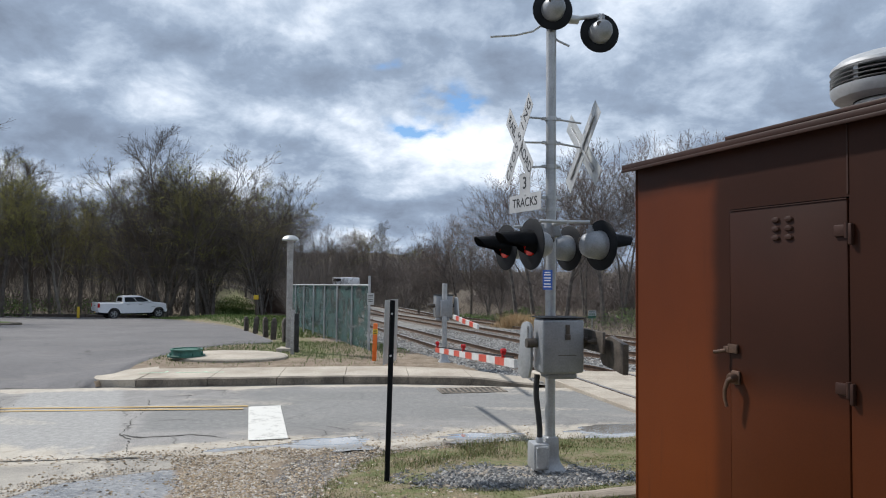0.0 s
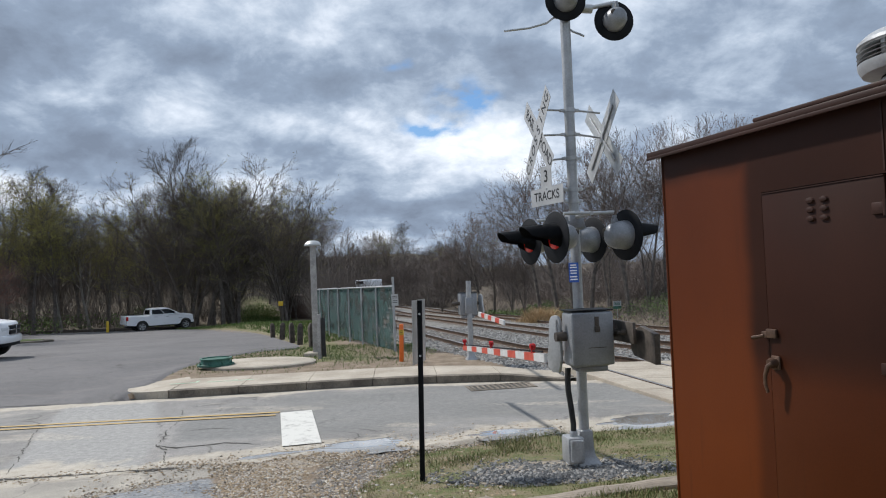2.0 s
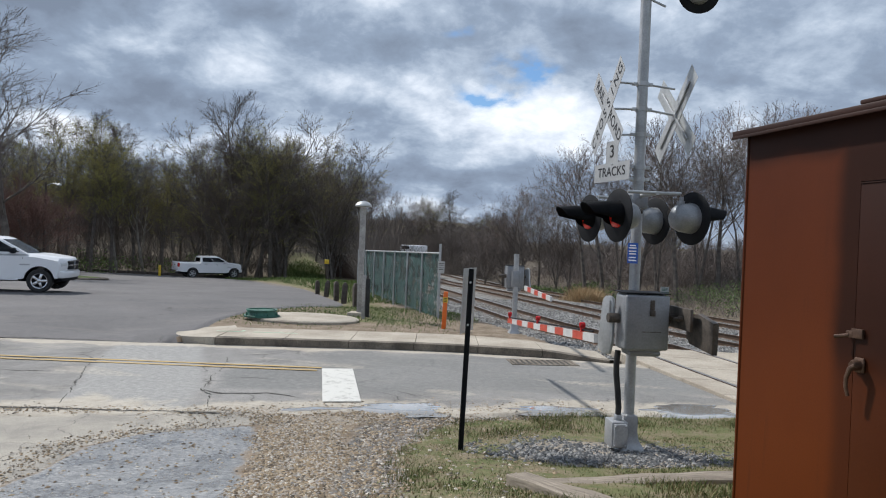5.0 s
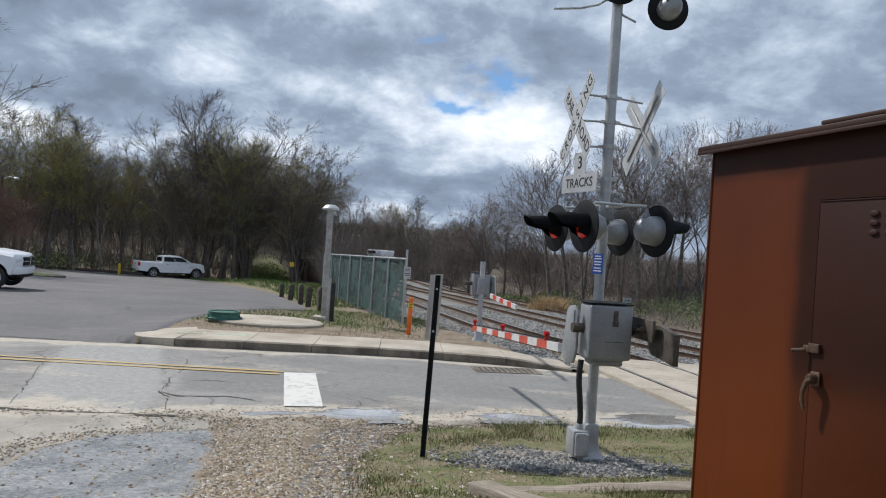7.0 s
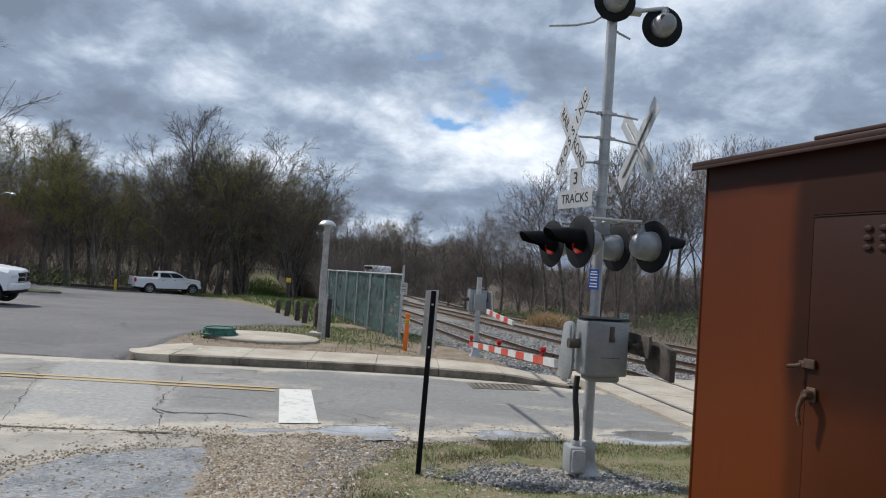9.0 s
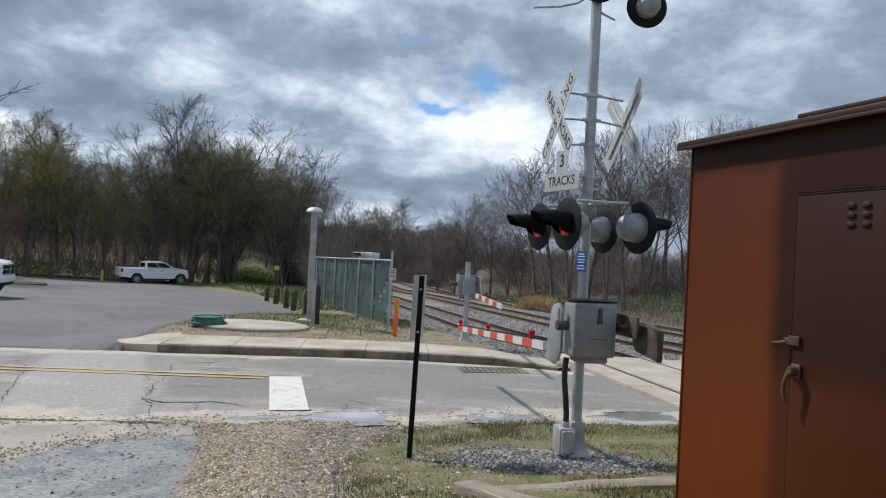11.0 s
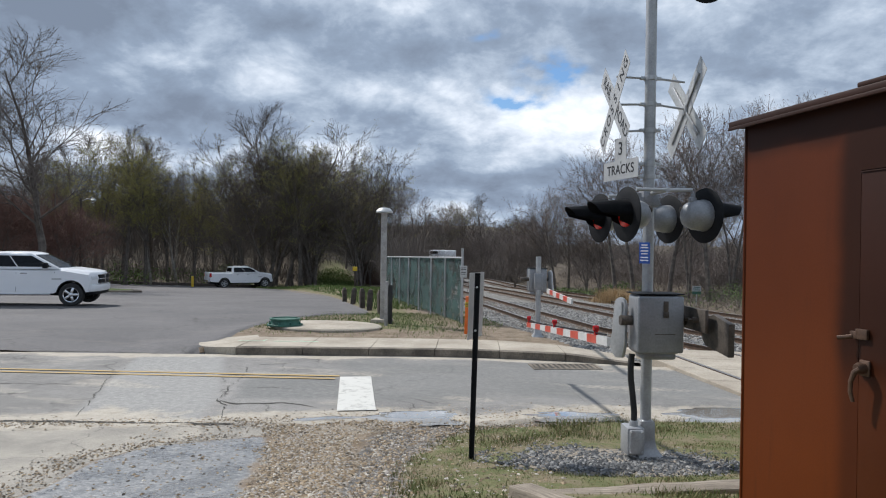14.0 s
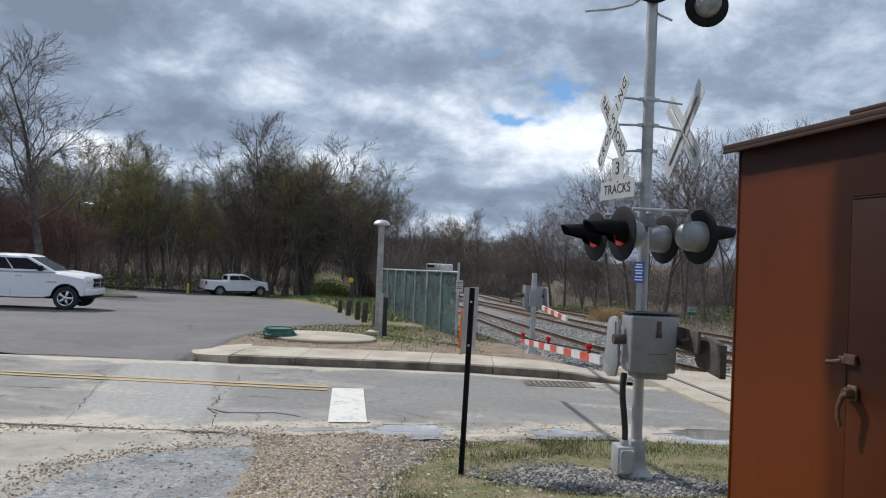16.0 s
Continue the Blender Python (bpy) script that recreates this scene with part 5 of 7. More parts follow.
def edge_sign():
    root = thing("sign_post", pose(-0.54, 7.44, 0.10, 0, 1.2, 0), "thin dark steel sign post with a grey plate seen edge-on", "sign post")
    bm = bmesh.new()
    prism(bm, [(-0.022, -0.3), (0.022, -0.3), (0.022, 1.80), (-0.022, 1.80)], -0.006, 0.006, 0)
    box(bm, (-0.026, -0.028, -0.3), (-0.018, 0.006, 1.80))
    box(bm, (0.018, -0.028, -0.3), (0.026, 0.006, 1.80))
    part("post", bm, BLACK, root, "dark U-channel steel post")
    bm = bmesh.new()
    box(bm, (0.0, -0.23, 1.12), (0.004, 0.23, 1.80), 0)
    part("plate", bm, SIGNBACK, root, "bare grey sign plate", at=pose(-0.035, 0.18, 0, 0, 0, -11))
    bm = bmesh.new()
    for z in (1.22, 1.66):
        lathe(bm, [(0.012, 0), (0.012, 0.012)], 8, pose(0, -0.03, z, 90, 0, 0))
    part("bolts", bm, GALV, root)


edge_sign()


WOODPOST = material("grey_post", two_tone((0.26, 0.25, 0.24), (0.38, 0.37, 0.355), 5, 40, 0.35), 0.85, bump=[(25, 0.3, 0.01)])


def lamp_post():
    x, y = -4.95, 19.78
    root = thing("lamp_post", pose(x, y, 0.0), "weathered grey square lamp post with a shallow cap", "lamp post")
    bm = bmesh.new()
    box(bm, (-0.085, -0.085, -0.1), (0.085, 0.085, 3.12), 0.012)
    part("post", bm, WOODPOST, root, "square weathered grey post", at=pose(0, 0, 0, 0, 0, 14))
    bm = bmesh.new()
    lathe(bm, [(0.10, 3.10), (0.24, 3.115), (0.235, 3.16), (0.16, 3.235), (0.08, 3.26), (0.01, 3.265)], 24)
    part("cap", bm, SIGNBACK, root, "pale metal lamp cap")
    bm = bmesh.new()
    box(bm, (-0.30, -0.25, -0.1), (0.25, 0.25, 0.06), 0.02)
    part("footing", bm, CONCRETE, root, "concrete footing")


lamp_post()


def meter_post():
    root = thing("utility_post", pose(-4.62, 18.95, 0.0), "short grey post carrying a dark conduit", "utility post")
    part("post", made(box, (-0.05, -0.04, -0.1), (0.05, 0.04, 1.18), 0.008), WOODPOST, root, "pale grey post")
    bm = bmesh.new()
    box(bm, (0.06, -0.05, 0.02), (0.16, 0.05, 1.08), 0.015)
    box(bm, (0.055, -0.055, 0.8), (0.165, 0.055, 0.84), 0.005)
    part("conduit", bm, RUBBER, root, "dark conduit box")


meter_post()


SCREEN = material("green_screen", lambda nt, co: ramp_(nt, noise_(nt, mapped(nt, co, (0.6, 0.6, 1.6)), 2.2, 5, 0.6), [(0.3, (0.006, 0.030, 0.029)), (0.55, (0.012, 0.058, 0.054)), (0.75, (0.026, 0.095, 0.086))]), 0.75, bump=[(5, 0.5, 0.05)])


def see_through(mat, amount, scale):
    """A woven screen: some light passes straight through."""
    nt = mat.node_tree
    b = nt.nodes["Principled BSDF"]
    tc = nt.nodes.new("ShaderNodeTexCoord")
    n = noise_(nt, tc.outputs["Object"], scale, 4, 0.7)
    nt.links.new(step_(nt, n, amount - 0.22, amount + 0.12), b.inputs["Alpha"])


see_through(SCREEN, 0.47, 1.6)


def fence():
    a, b = Vector((-2.73, 20.25)), Vector((-8.6, 33.0))
    root = thing("fence", pose(0, 0, 0), "chain-link fence clad in torn green screen fabric", "fence")
    n = 7
    tops = []
    for i in range(n + 1):
        p = a.lerp(b, i / n)
        z0, z1 = -0.35 - 0.2 * i / n, 1.84 - 0.22 * i / n
        bm = bmesh.new()
        tube(bm, [(p.x, p.y, z0), (p.x, p.y, z1 + (0.28 if i == 0 else 0.04))], 0.036 if i in (0, n) else 0.028, 10)
        lathe(bm, [(0.045, z1), (0.03, z1 + 0.05)], 10, pose(p.x, p.y, 0))
        part("post", bm, GALV, root, "galvanized steel fence post")
        tops.append(Vector((p.x, p.y, z1)))
    part("top_rail", made(tube, [t + Vector((0, 0, 0.01)) for t in tops], 0.024, 8), GALV, root, "galvanized top rail")
    for i in range(n):
        p, q = a.lerp(b, i / n), a.lerp(b, (i + 1) / n)
        d = (q - p).normalized()
        nn = Vector((d.y, -d.x))
        if nn.y > 0:
            nn = -nn
        bm = bmesh.new()
        cols, rws = 14, 10
        grid = []
        for r in range(rws + 1):
            row = []
            for c in range(cols + 1):
                s, t = c / cols, r / rws
                w = p.lerp(q, s)
                zt = tops[i].z + (tops[i + 1].z - tops[i].z) * s - 0.02 * math.sin(math.pi * s)
                zb = -0.05 - 0.15 * (i + s) / n
                o = 0.04 + 0.05 * noise.noise((w.x * 1.4, w.y * 1.4, t * 3)) * math.sin(math.pi * t) + 0.03 * math.sin(math.pi * s)
                row.append(bm.verts.new((w.x + nn.x * -o, w.y + nn.y * -o, zb + (zt - zb) * t)))
            grid.append(row)
        for r in range(rws):
            for c in range(cols):
                bm.faces.new((grid[r][c], grid[r][c + 1], grid[r + 1][c + 1], grid[r + 1][c]))
        part("screen_panel", bm, SCREEN, root, "green woven screen", smooth=80)
        # wire mesh as slanting wires
        vs, fs = [], []
        L_ = (q - p).length
        step = 0.19
        k = -2.0
        while k < L_:
            for sgn in (1, -1):
                s0, s1 = (k, k + 1.9) if sgn > 0 else (k + 1.9, k)
                t0, t1 = 0.0, 1.0
                lo, hi = min(s0, s1), max(s0, s1)
                if hi <= 0 or lo >= L_:
                    continue
                c0, c1 = max(lo, 0), min(hi, L_)
                f0, f1 = (c0 - s0) / (s1 - s0), (c1 - s0) / (s1 - s0)
                for (c, f) in ((c0, f0), (c1, f1)):
                    w = p + d * c
                    z = -0.1 + f * 1.86 - 0.22 * (i + c / L_) / n
                    vs += [(w.x + nn.x * 0.01, w.y + nn.y * 0.01, z - 0.003), (w.x + nn.x * 0.01, w.y + nn.y * 0.01, z + 0.003)]
                m0 = len(vs) - 4
                fs.append((m0, m0 + 1, m0 + 3, m0 + 2))
            k += step
        soup("wire_mesh", vs, fs, GALV, "stuff", "galvanized chain-link wires", parent=root)
    bm = bmesh.new()
    box(bm, (-0.10, -0.012, 1.28), (0.10, 0.0, 1.62), 0)
    sg = part("notice", bm, SIGNBACK, root, "small pale notice plate", at=pose(-2.68, 20.2, 0, 0, 0, 8))
    bm = bmesh.new()
    for z in (1.55, 1.50, 1.42, 1.37):
        box(bm, (-0.07, -0.014, z), (0.07, -0.0125, z + 0.018))
    part("writing", bm, INK, sg, "dark bars")


fence()


def bollards():
    bm = bmesh.new()
    box(bm, (-0.10, -0.10, -0.2), (0.10, 0.10, 0.66), 0.03)
    lathe(bm, [(0.11, 0.64), (0.10, 0.70), (0.05, 0.74), (0.01, 0.75)], 4, pose(0, 0, 0, 0, 0, 45))
    me = finish(bm, "wooden_bollard", WOODDARK, 40)
    for x, y, h, tilt in ((-10.4, 32.4, 1.0, 2), (-9.3, 30.3, 1.05, -4), (-7.95, 27.4, 1.12, 2), (-7.2, 25.9, 1.12, -2), (-6.1, 23.6, 1.15, 3)):
        ob = new("wooden_bollard", me)
        ob.matrix_basis = pose(x, y, gz(x, y) - 0.02, tilt, -tilt, 20 + tilt * 5) @ Matrix.Diagonal((1, 1, h, 1))
        tagged(ob, "short dark weathered wooden bollard beside the car park", "bollard", "bollards along the car park")


bollards()


def marker():
    root = thing("marker_post", pose(-2.2, 17.76, -0.06, 0, 1.5, 0), "orange plastic utility marker post with dark band", "marker post")
    bm = bmesh.new()
    box(bm, (-0.055, -0.035, -0.2), (0.055, 0.035, 0.98), 0.02)
    part("stake", bm, ORANGE, root, "bright orange flat stake")
    bm = bmesh.new()
    box(bm, (-0.058, -0.038, 0.70), (0.058, 0.038, 0.84), 0.01)
    part("band", bm, YELLOW, root, "yellow band")
    bm = bmesh.new()
    for z in (0.73, 0.77, 0.81):
        box(bm, (-0.04, -0.041, z - 0.008), (0.04, -0.0385, z + 0.008))
    part("writing", bm, INK, root, "dark bars")


marker()


def manhole():
    x, y = -6.98, 17.55
    pad = thing("concrete_pad", pose(-6.0, 18.0, 0), "round concrete collar in the verge", "concrete pad", kind="structure")
    bm = bmesh.new()
    vs = lathe(bm, [(1.30, -0.3), (1.30, 0.02), (1.26, 0.05), (0.02, 0.06)], 40)
    bmesh.ops.transform(bm, matrix=Matrix.Diagonal((1.15, 0.82, 1, 1)), verts=vs)
    part("slab", bm, CONCRETE, pad)
    root = thing("manhole_riser", pose(x, y, 0.045) @ Matrix.Diagonal((0.92, 0.92, 0.78, 1)), "green iron manhole riser ring standing on the collar", "manhole")
    bm = bmesh.new()
    lathe(bm, [(0.50, 0.0), (0.50, 0.05), (0.44, 0.06), (0.40, 0.16), (0.40, 0.20), (0.43, 0.205), (0.43, 0.245), (0.37, 0.245), (0.37, 0.0)], 40, close=True)
    for k in range(8):
        box(bm, (0.40, -0.012, 0.03), (0.47, 0.012, 0.13), 0.003, pose(0, 0, 0, 0, 0, 45 * k))
    part("ring", bm, GREENRING, root, "green painted flange")
    part("cover", made(lathe, [(0.368, 0.19), (0.368, 0.215), (0.02, 0.22)], 32), GREENRING, root, "green round cover")


manhole()


def timbers():
    def one(m, ln, label):
        bm = bmesh.new()
        box(bm, (0, -0.10, -0.09), (ln, 0.10, 0.09), 0.014)
        bmesh.ops.subdivide_edges(bm, edges=[e for e in bm.edges if e.calc_length() > ln * 0.8], cuts=12)
        for v in bm.verts:
            v.co += Vector((0, noise.noise(v.co * 3) * 0.012, noise.noise(v.co * 3 + Vector((9, 0, 0))) * 0.014))
        ob = new("landscape_timber", finish(bm, "landscape_timber", WOODGREY, 40))
        ob.matrix_basis = m
        tagged(ob, label, "timber", "timbers round the cabinet")

    one(pose(0.10, 5.50, 0.36, 0, -7, -52), 1.9, "split weathered timber lying in the grass")
    one(pose(0.32, 5.64, 0.265, 0, -3, 13), 1.75, "weathered timber half sunk in the grass")


timbers()


# pickups
def pickup(m, label, chrome):
    root = thing("pickup_truck", m, label, "pickup truck", "parked pickup trucks")
    wb = 3.56
    hw = 1.0
    # local x forwards, origin on the ground under the rear axle
    fx, rx = wb, 0.0
    nose, tail = wb + 0.80, -1.22

    def arch(cx, r=0.475):
        return [(cx + r * math.cos(radians(a)), 0.44 + r * math.sin(radians(a))) for a in range(180, -1, -15)]

    low = [(tail, 0.70), (tail + 0.05, 0.58)] + [(x, max(z, 0.50)) for x, z in arch(rx)] + [(0.60, 0.45), (2.98, 0.45)] + [(x, max(z, 0.50)) for x, z in arch(fx)] + [(nose - 0.22, 0.50), (nose - 0.03, 0.62)]
    top = [(nose + 0.02, 0.90), (nose, 1.06), (nose - 0.06, 1.15), (nose - 0.18, 1.195), (wb + 0.25, 1.255), (wb - 0.22, 1.325), (wb - 0.50, 1.335), (0.62, 1.34), (tail + 0.08, 1.37), (tail, 1.34)]
    n_low = len(low)
    outline = low + top
    bm = bmesh.new()
    slices = []
    for q in (-1.0, -0.985, -0.94, -0.86, -0.6, 0.0, 0.6, 0.86, 0.94, 0.985, 1.0):
        e = abs(q)
        row = []
        for k, (x, z) in enumerate(outline):
            y = q * hw
            if k >= n_low:
                # rounded shoulders; the hood is crowned, the nose bowed
                z -= 0.10 * ss(e, 0.84, 1.0) ** 1.5
                z += 0.035 * (1 - e * e) * ss(x, wb - 0.2, wb + 0.4)
            x -= 0.20 * e ** 3 * ss(x, wb + 0.55, nose)
            y *= (1 - 0.07 * ss(z, 0.95, 1.40)) * (1 - 0.05 * ss(z, 0.62, 0.40))
            row.append(bm.verts.new((x, y, z)))
        slices.append(row)
    for a, b in zip(slices, slices[1:]):
        for k in range(len(outline)):
            j = (k + 1) % len(outline)
            bm.faces.new((a[k], a[j], b[j], b[k]))
    bm.faces.new(slices[0])
    bm.faces.new(slices[-1])
    part("body", bm, CARWHITE, root, "glossy white body", smooth=40)
    # bed opening
    bm = bmesh.new()
    box(bm, (tail + 0.10, -0.76, 1.36), (0.52, 0.76, 1.376), 0.004)
    part("bed", bm, BLACK, root, "dark bed liner")

    # cab: bowed front, sides and back that lean in towards a crowned roof
    def rim_at(v):
        w = 0.915 - 0.20 * v ** 1.3
        return w, 0.64 + 0.10 * v, wb - 0.22 - 0.98 * v - 0.03 * v * v, 1.30 + 0.53 * v

    def front_at(u, v, o=0.0):
        w, xr, xf, z = rim_at(v)
        return (xf - 0.17 * u * u + o, w * u, z + o * 0.7)

    def side_at(u, v, sg, o=0.0):
        w, xr, xf, z = rim_at(v)
        return (xr + (xf - 0.17 - xr) * u, sg * (w + 0.025 * math.sin(math.pi * u) + o), z)

    def rear_at(u, v, o=0.0):
        w, xr, xf, z = rim_at(v)
        return (xr - 0.0 * u - o, w * u, z)

    def patch(bm, f, u0, u1, v0, v1, n=8, k=6):
        g = [[bm.verts.new(f(u0 + (u1 - u0) * i / n, v0 + (v1 - v0) * q / k)) for i in range(n + 1)] for q in range(k + 1)]
        for a, b in zip(g, g[1:]):
            for i in range(n):
                bm.faces.new((a[i], a[i + 1], b[i + 1], b[i]))

    bm = bmesh.new()
    patch(bm, front_at, -1, 1, 0, 1)
    patch(bm, rear_at, -1, 1, 0, 1)
    for sg in (-1, 1):
        patch(bm, lambda u, v: side_at(u, v, sg), 0, 1, 0, 1)

    def roof_at(u, v):
        w, xr, xf, z = rim_at(1.0)
        x1 = xf - 0.17 * u * u
        b = 0.025 * math.sin(math.pi * v)
        return (xr + (x1 - xr) * v, (w + b) * u, z + 0.075 * (1 - u * u) ** 0.6 * (math.sin(math.pi * (0.06 + 0.88 * v)) ** 0.4 if 0 < v < 1 else 0))

    patch(bm, roof_at, -1, 1, 0, 1, 8, 8)
    bmesh.ops.remove_doubles(bm, verts=bm.verts, dist=0.002)
    cab = part("cab", bm, CARWHITE, root, "white crew cab", smooth=50)

    def pane(f, u0, u1, v0, v1, name="window"):
        b2 = bmesh.new()
        patch(b2, f, u0, u1, v0, v1)
        bmesh.ops.solidify(b2, geom=list(b2.faces), thickness=0.008)
        part(name, b2, GLASS, cab, "dark tinted glass", smooth=60)

    for sgn in (-1, 1):
        def fore(u, v):
            # the front pane follows the raked pillar
            return side_at(0.50 + (0.455 - 0.03 * v) * u, v, sgn, 0.006)

        pane(lambda u, v: side_at(0.07 + (0.41) * u, v, sgn, 0.006), 0, 1, 0.14, 0.86)
        pane(fore, 0, 1, 0.14, 0.86)
        b2 = bmesh.new()
        box(b2, (2.66, 0.02, 1.33), (2.80, 0.24, 1.52), 0.035, seg=3)
        part("mirror", b2, BLACK if chrome else CARWHITE, cab, "door mirror", at=Matrix.Translation((0, 0.88, 0)) if sgn > 0 else Matrix.Translation((0, -1.14, 0)))
        for xx in (0.98, 1.92):
            b2 = bmesh.new()
            box(b2, (xx, -0.016, 1.13), (xx + 0.22, 0.014, 1.165), 0.008)
            part("door_handle", b2, CHROME, cab, at=Matrix.Translation((0, sgn * 0.972, 0)))
        for xx in (0.62, 1.78, 3.02):
            b2 = bmesh.new()
            box(b2, (xx, -0.003, 0.52), (xx + 0.008, 0.003, 1.20))
            part("door_gap", b2, RUBBER, cab, at=Matrix.Translation((0, sgn * 0.991, 0)) @ pose(0, 0, 0, sgn * 1.2))
        b2 = bmesh.new()
        box(b2, (0.75, -0.04, 0.40), (2.90, 0.04, 0.45), 0.015)
        part("side_step", b2, CHROME if chrome else BLACK, root, at=Matrix.Translation((0, sgn * 0.95, 0)))
    pane(lambda u, v: front_at(u, v, 0.008), -0.90, 0.90, 0.08, 0.92, "windscreen")
    pane(lambda u, v: rear_at(u, v, 0.006), -0.80, 0.80, 0.18, 0.82, "rear_window")
    # wheels
    for cx in (rx, fx):
        for sgn in (-1, 1):
            w = part("wheel", made(lathe, [(0.27, -0.13), (0.37, -0.135), (0.40, -0.11), (0.405, -0.05), (0.405, 0.05), (0.40, 0.11), (0.37, 0.135), (0.27, 0.13)], 32, close=True), RUBBER, root, "black tyre", at=pose(cx, sgn * 0.86, 0.405, 90, 0, 0))
            b2 = bmesh.new()
            lathe(b2, [(0.265, -0.11), (0.265, 0.11), (0.235, 0.10), (0.235, -0.10)], 32, close=True)
            for k in range(5):
                box(b2, (0.03, -0.045, -0.03), (0.25, 0.045, 0.03), 0.012, pose(0, 0, -sgn * 0.085, 0, 0, 72 * k))
            lathe(b2, [(0.07, -0.03), (0.07, 0.03), (0.03, 0.045)], 16, pose(0, 0, -sgn * 0.09, 0 if sgn < 0 else 180))
            part("rim", b2, CHROME if chrome else RIMGREY, w, "five-spoke rim")
            part("hub_shadow", made(lathe, [(0.23, -0.02), (0.23, 0.02)], 24, pose(0, 0, 0)), BLACK, w)
            b2 = bmesh.new()
            pr = [(0.475 * math.cos(radians(a)), 0.475 * math.sin(radians(a))) for a in range(0, 181, 15)]
            pi_ = [(0.452 * math.cos(radians(a)), 0.452 * math.sin(radians(a))) for a in range(180, -1, -15)]
            prism(b2, pr + pi_, -0.30, 0.012)
            part("wheel_arch", b2, BLACK, root, at=pose(cx, sgn * 0.968, 0.44) @ Matrix.Diagonal((1, sgn, 1, 1)))
    # front
    def bowed(bm):
        for v in bm.verts:
            v.co.x -= 0.20 * abs(v.co.y / hw) ** 3
        return bm

    def bar(z0, z1, w, out, bevel=0.02, back=0.08):
        b2 = bmesh.new()
        box(b2, (nose - back, -w, z0), (nose + out, w, z1), bevel)
        bmesh.ops.subdivide_edges(b2, edges=[e for e in b2.edges if e.calc_length() > w], cuts=9)
        return bowed(b2)

    part("front_bumper", bar(0.50, 0.76, 0.95, 0.08, 0.07, 0.25), CARWHITE, root, "white front bumper")
    part("air_dam", bar(0.40, 0.52, 0.86, 0.02, 0.02, 0.2), BLACK, root, "dark lower air dam")
    g = part("grille", bar(0.80, 1.10, 0.56, 0.035, 0.03), BLACK, root, "dark grille with bright frame")
    for z0, z1 in ((0.935, 0.965), (1.085, 1.12), (0.775, 0.805)):
        part("grille_bar", bar(z0, z1, 0.56, 0.05, 0.008, 0.0), CHROME, g)
    part("grille_bar", made(box, (nose, -0.02, 0.80), (nose + 0.05, 0.02, 1.09), 0.008), CHROME, g)
    for sgn in (-1, 1):
        bm = bmesh.new()
        box(bm, (nose - 0.34, sgn * 0.74 - 0.19, 0.86), (nose + 0.02, sgn * 0.74 + 0.225, 1.06), 0.05, seg=3)
        part("headlight", bowed(bm), LAMPCLEAR, root, "clear headlight")
        bm = bmesh.new()
        box(bm, (tail - 0.012, -0.085, 0.95), (tail + 0.14, 0.085, 1.30), 0.02)
        part("tail_light", bm, TAILRED, root, "red tail light", at=Matrix.Translation((0, sgn * 0.90, 0)))
        bm = bmesh.new()
        box(bm, (wb - 0.62, -0.003, 0.93), (wb - 0.30, 0.003, 0.98))
        part("badge", bm, RIMGREY, root, "grey bar", at=Matrix.Translation((0, sgn * 0.994, 0)))
    bm = bmesh.new()
    box(bm, (tail - 0.16, -0.92, 0.50), (tail + 0.04, 0.92, 0.68), 0.04)
    part("rear_bumper", bm, CHROME, root, "bright rear bumper")
    bm = bmesh.new()
    box(bm, (tail - 0.008, -0.76, 0.76), (tail + 0.02, 0.76, 1.33), 0.01)
    tg = part("tailgate", bm, CARWHITE, root)
    bm = bmesh.new()
    box(bm, (tail - 0.018, -0.12, 1.08), (tail, 0.12, 1.14), 0.01)
    part("tailgate_handle", bm, BLACK, tg)
    # underside so that no light shows through
    bm = bmesh.new()
    box(bm, (tail + 0.2, -0.75, 0.36), (nose - 0.3, 0.75, 0.54), 0.02)
    part("chassis", bm, BLACK, root, "dark underbody")


pickup(pose(-20.54, 21.59, gz(-19, 22) + 0.05, 0, 0, 20), "white crew-cab pickup with chrome wheels parked on the asphalt", True)
pickup(pose(-29.75, 56.2, gz(-28, 57.5) + 0.08, 0, 0, 44), "white double-cab pickup parked at the car park's far edge", False)


BANK = material("earth_bank", two_tone((0.07, 0.045, 0.035), (0.13, 0.085, 0.065), 0.6, 12, 0.4), 0.95, bump=[(3, 0.6, 0.1)])


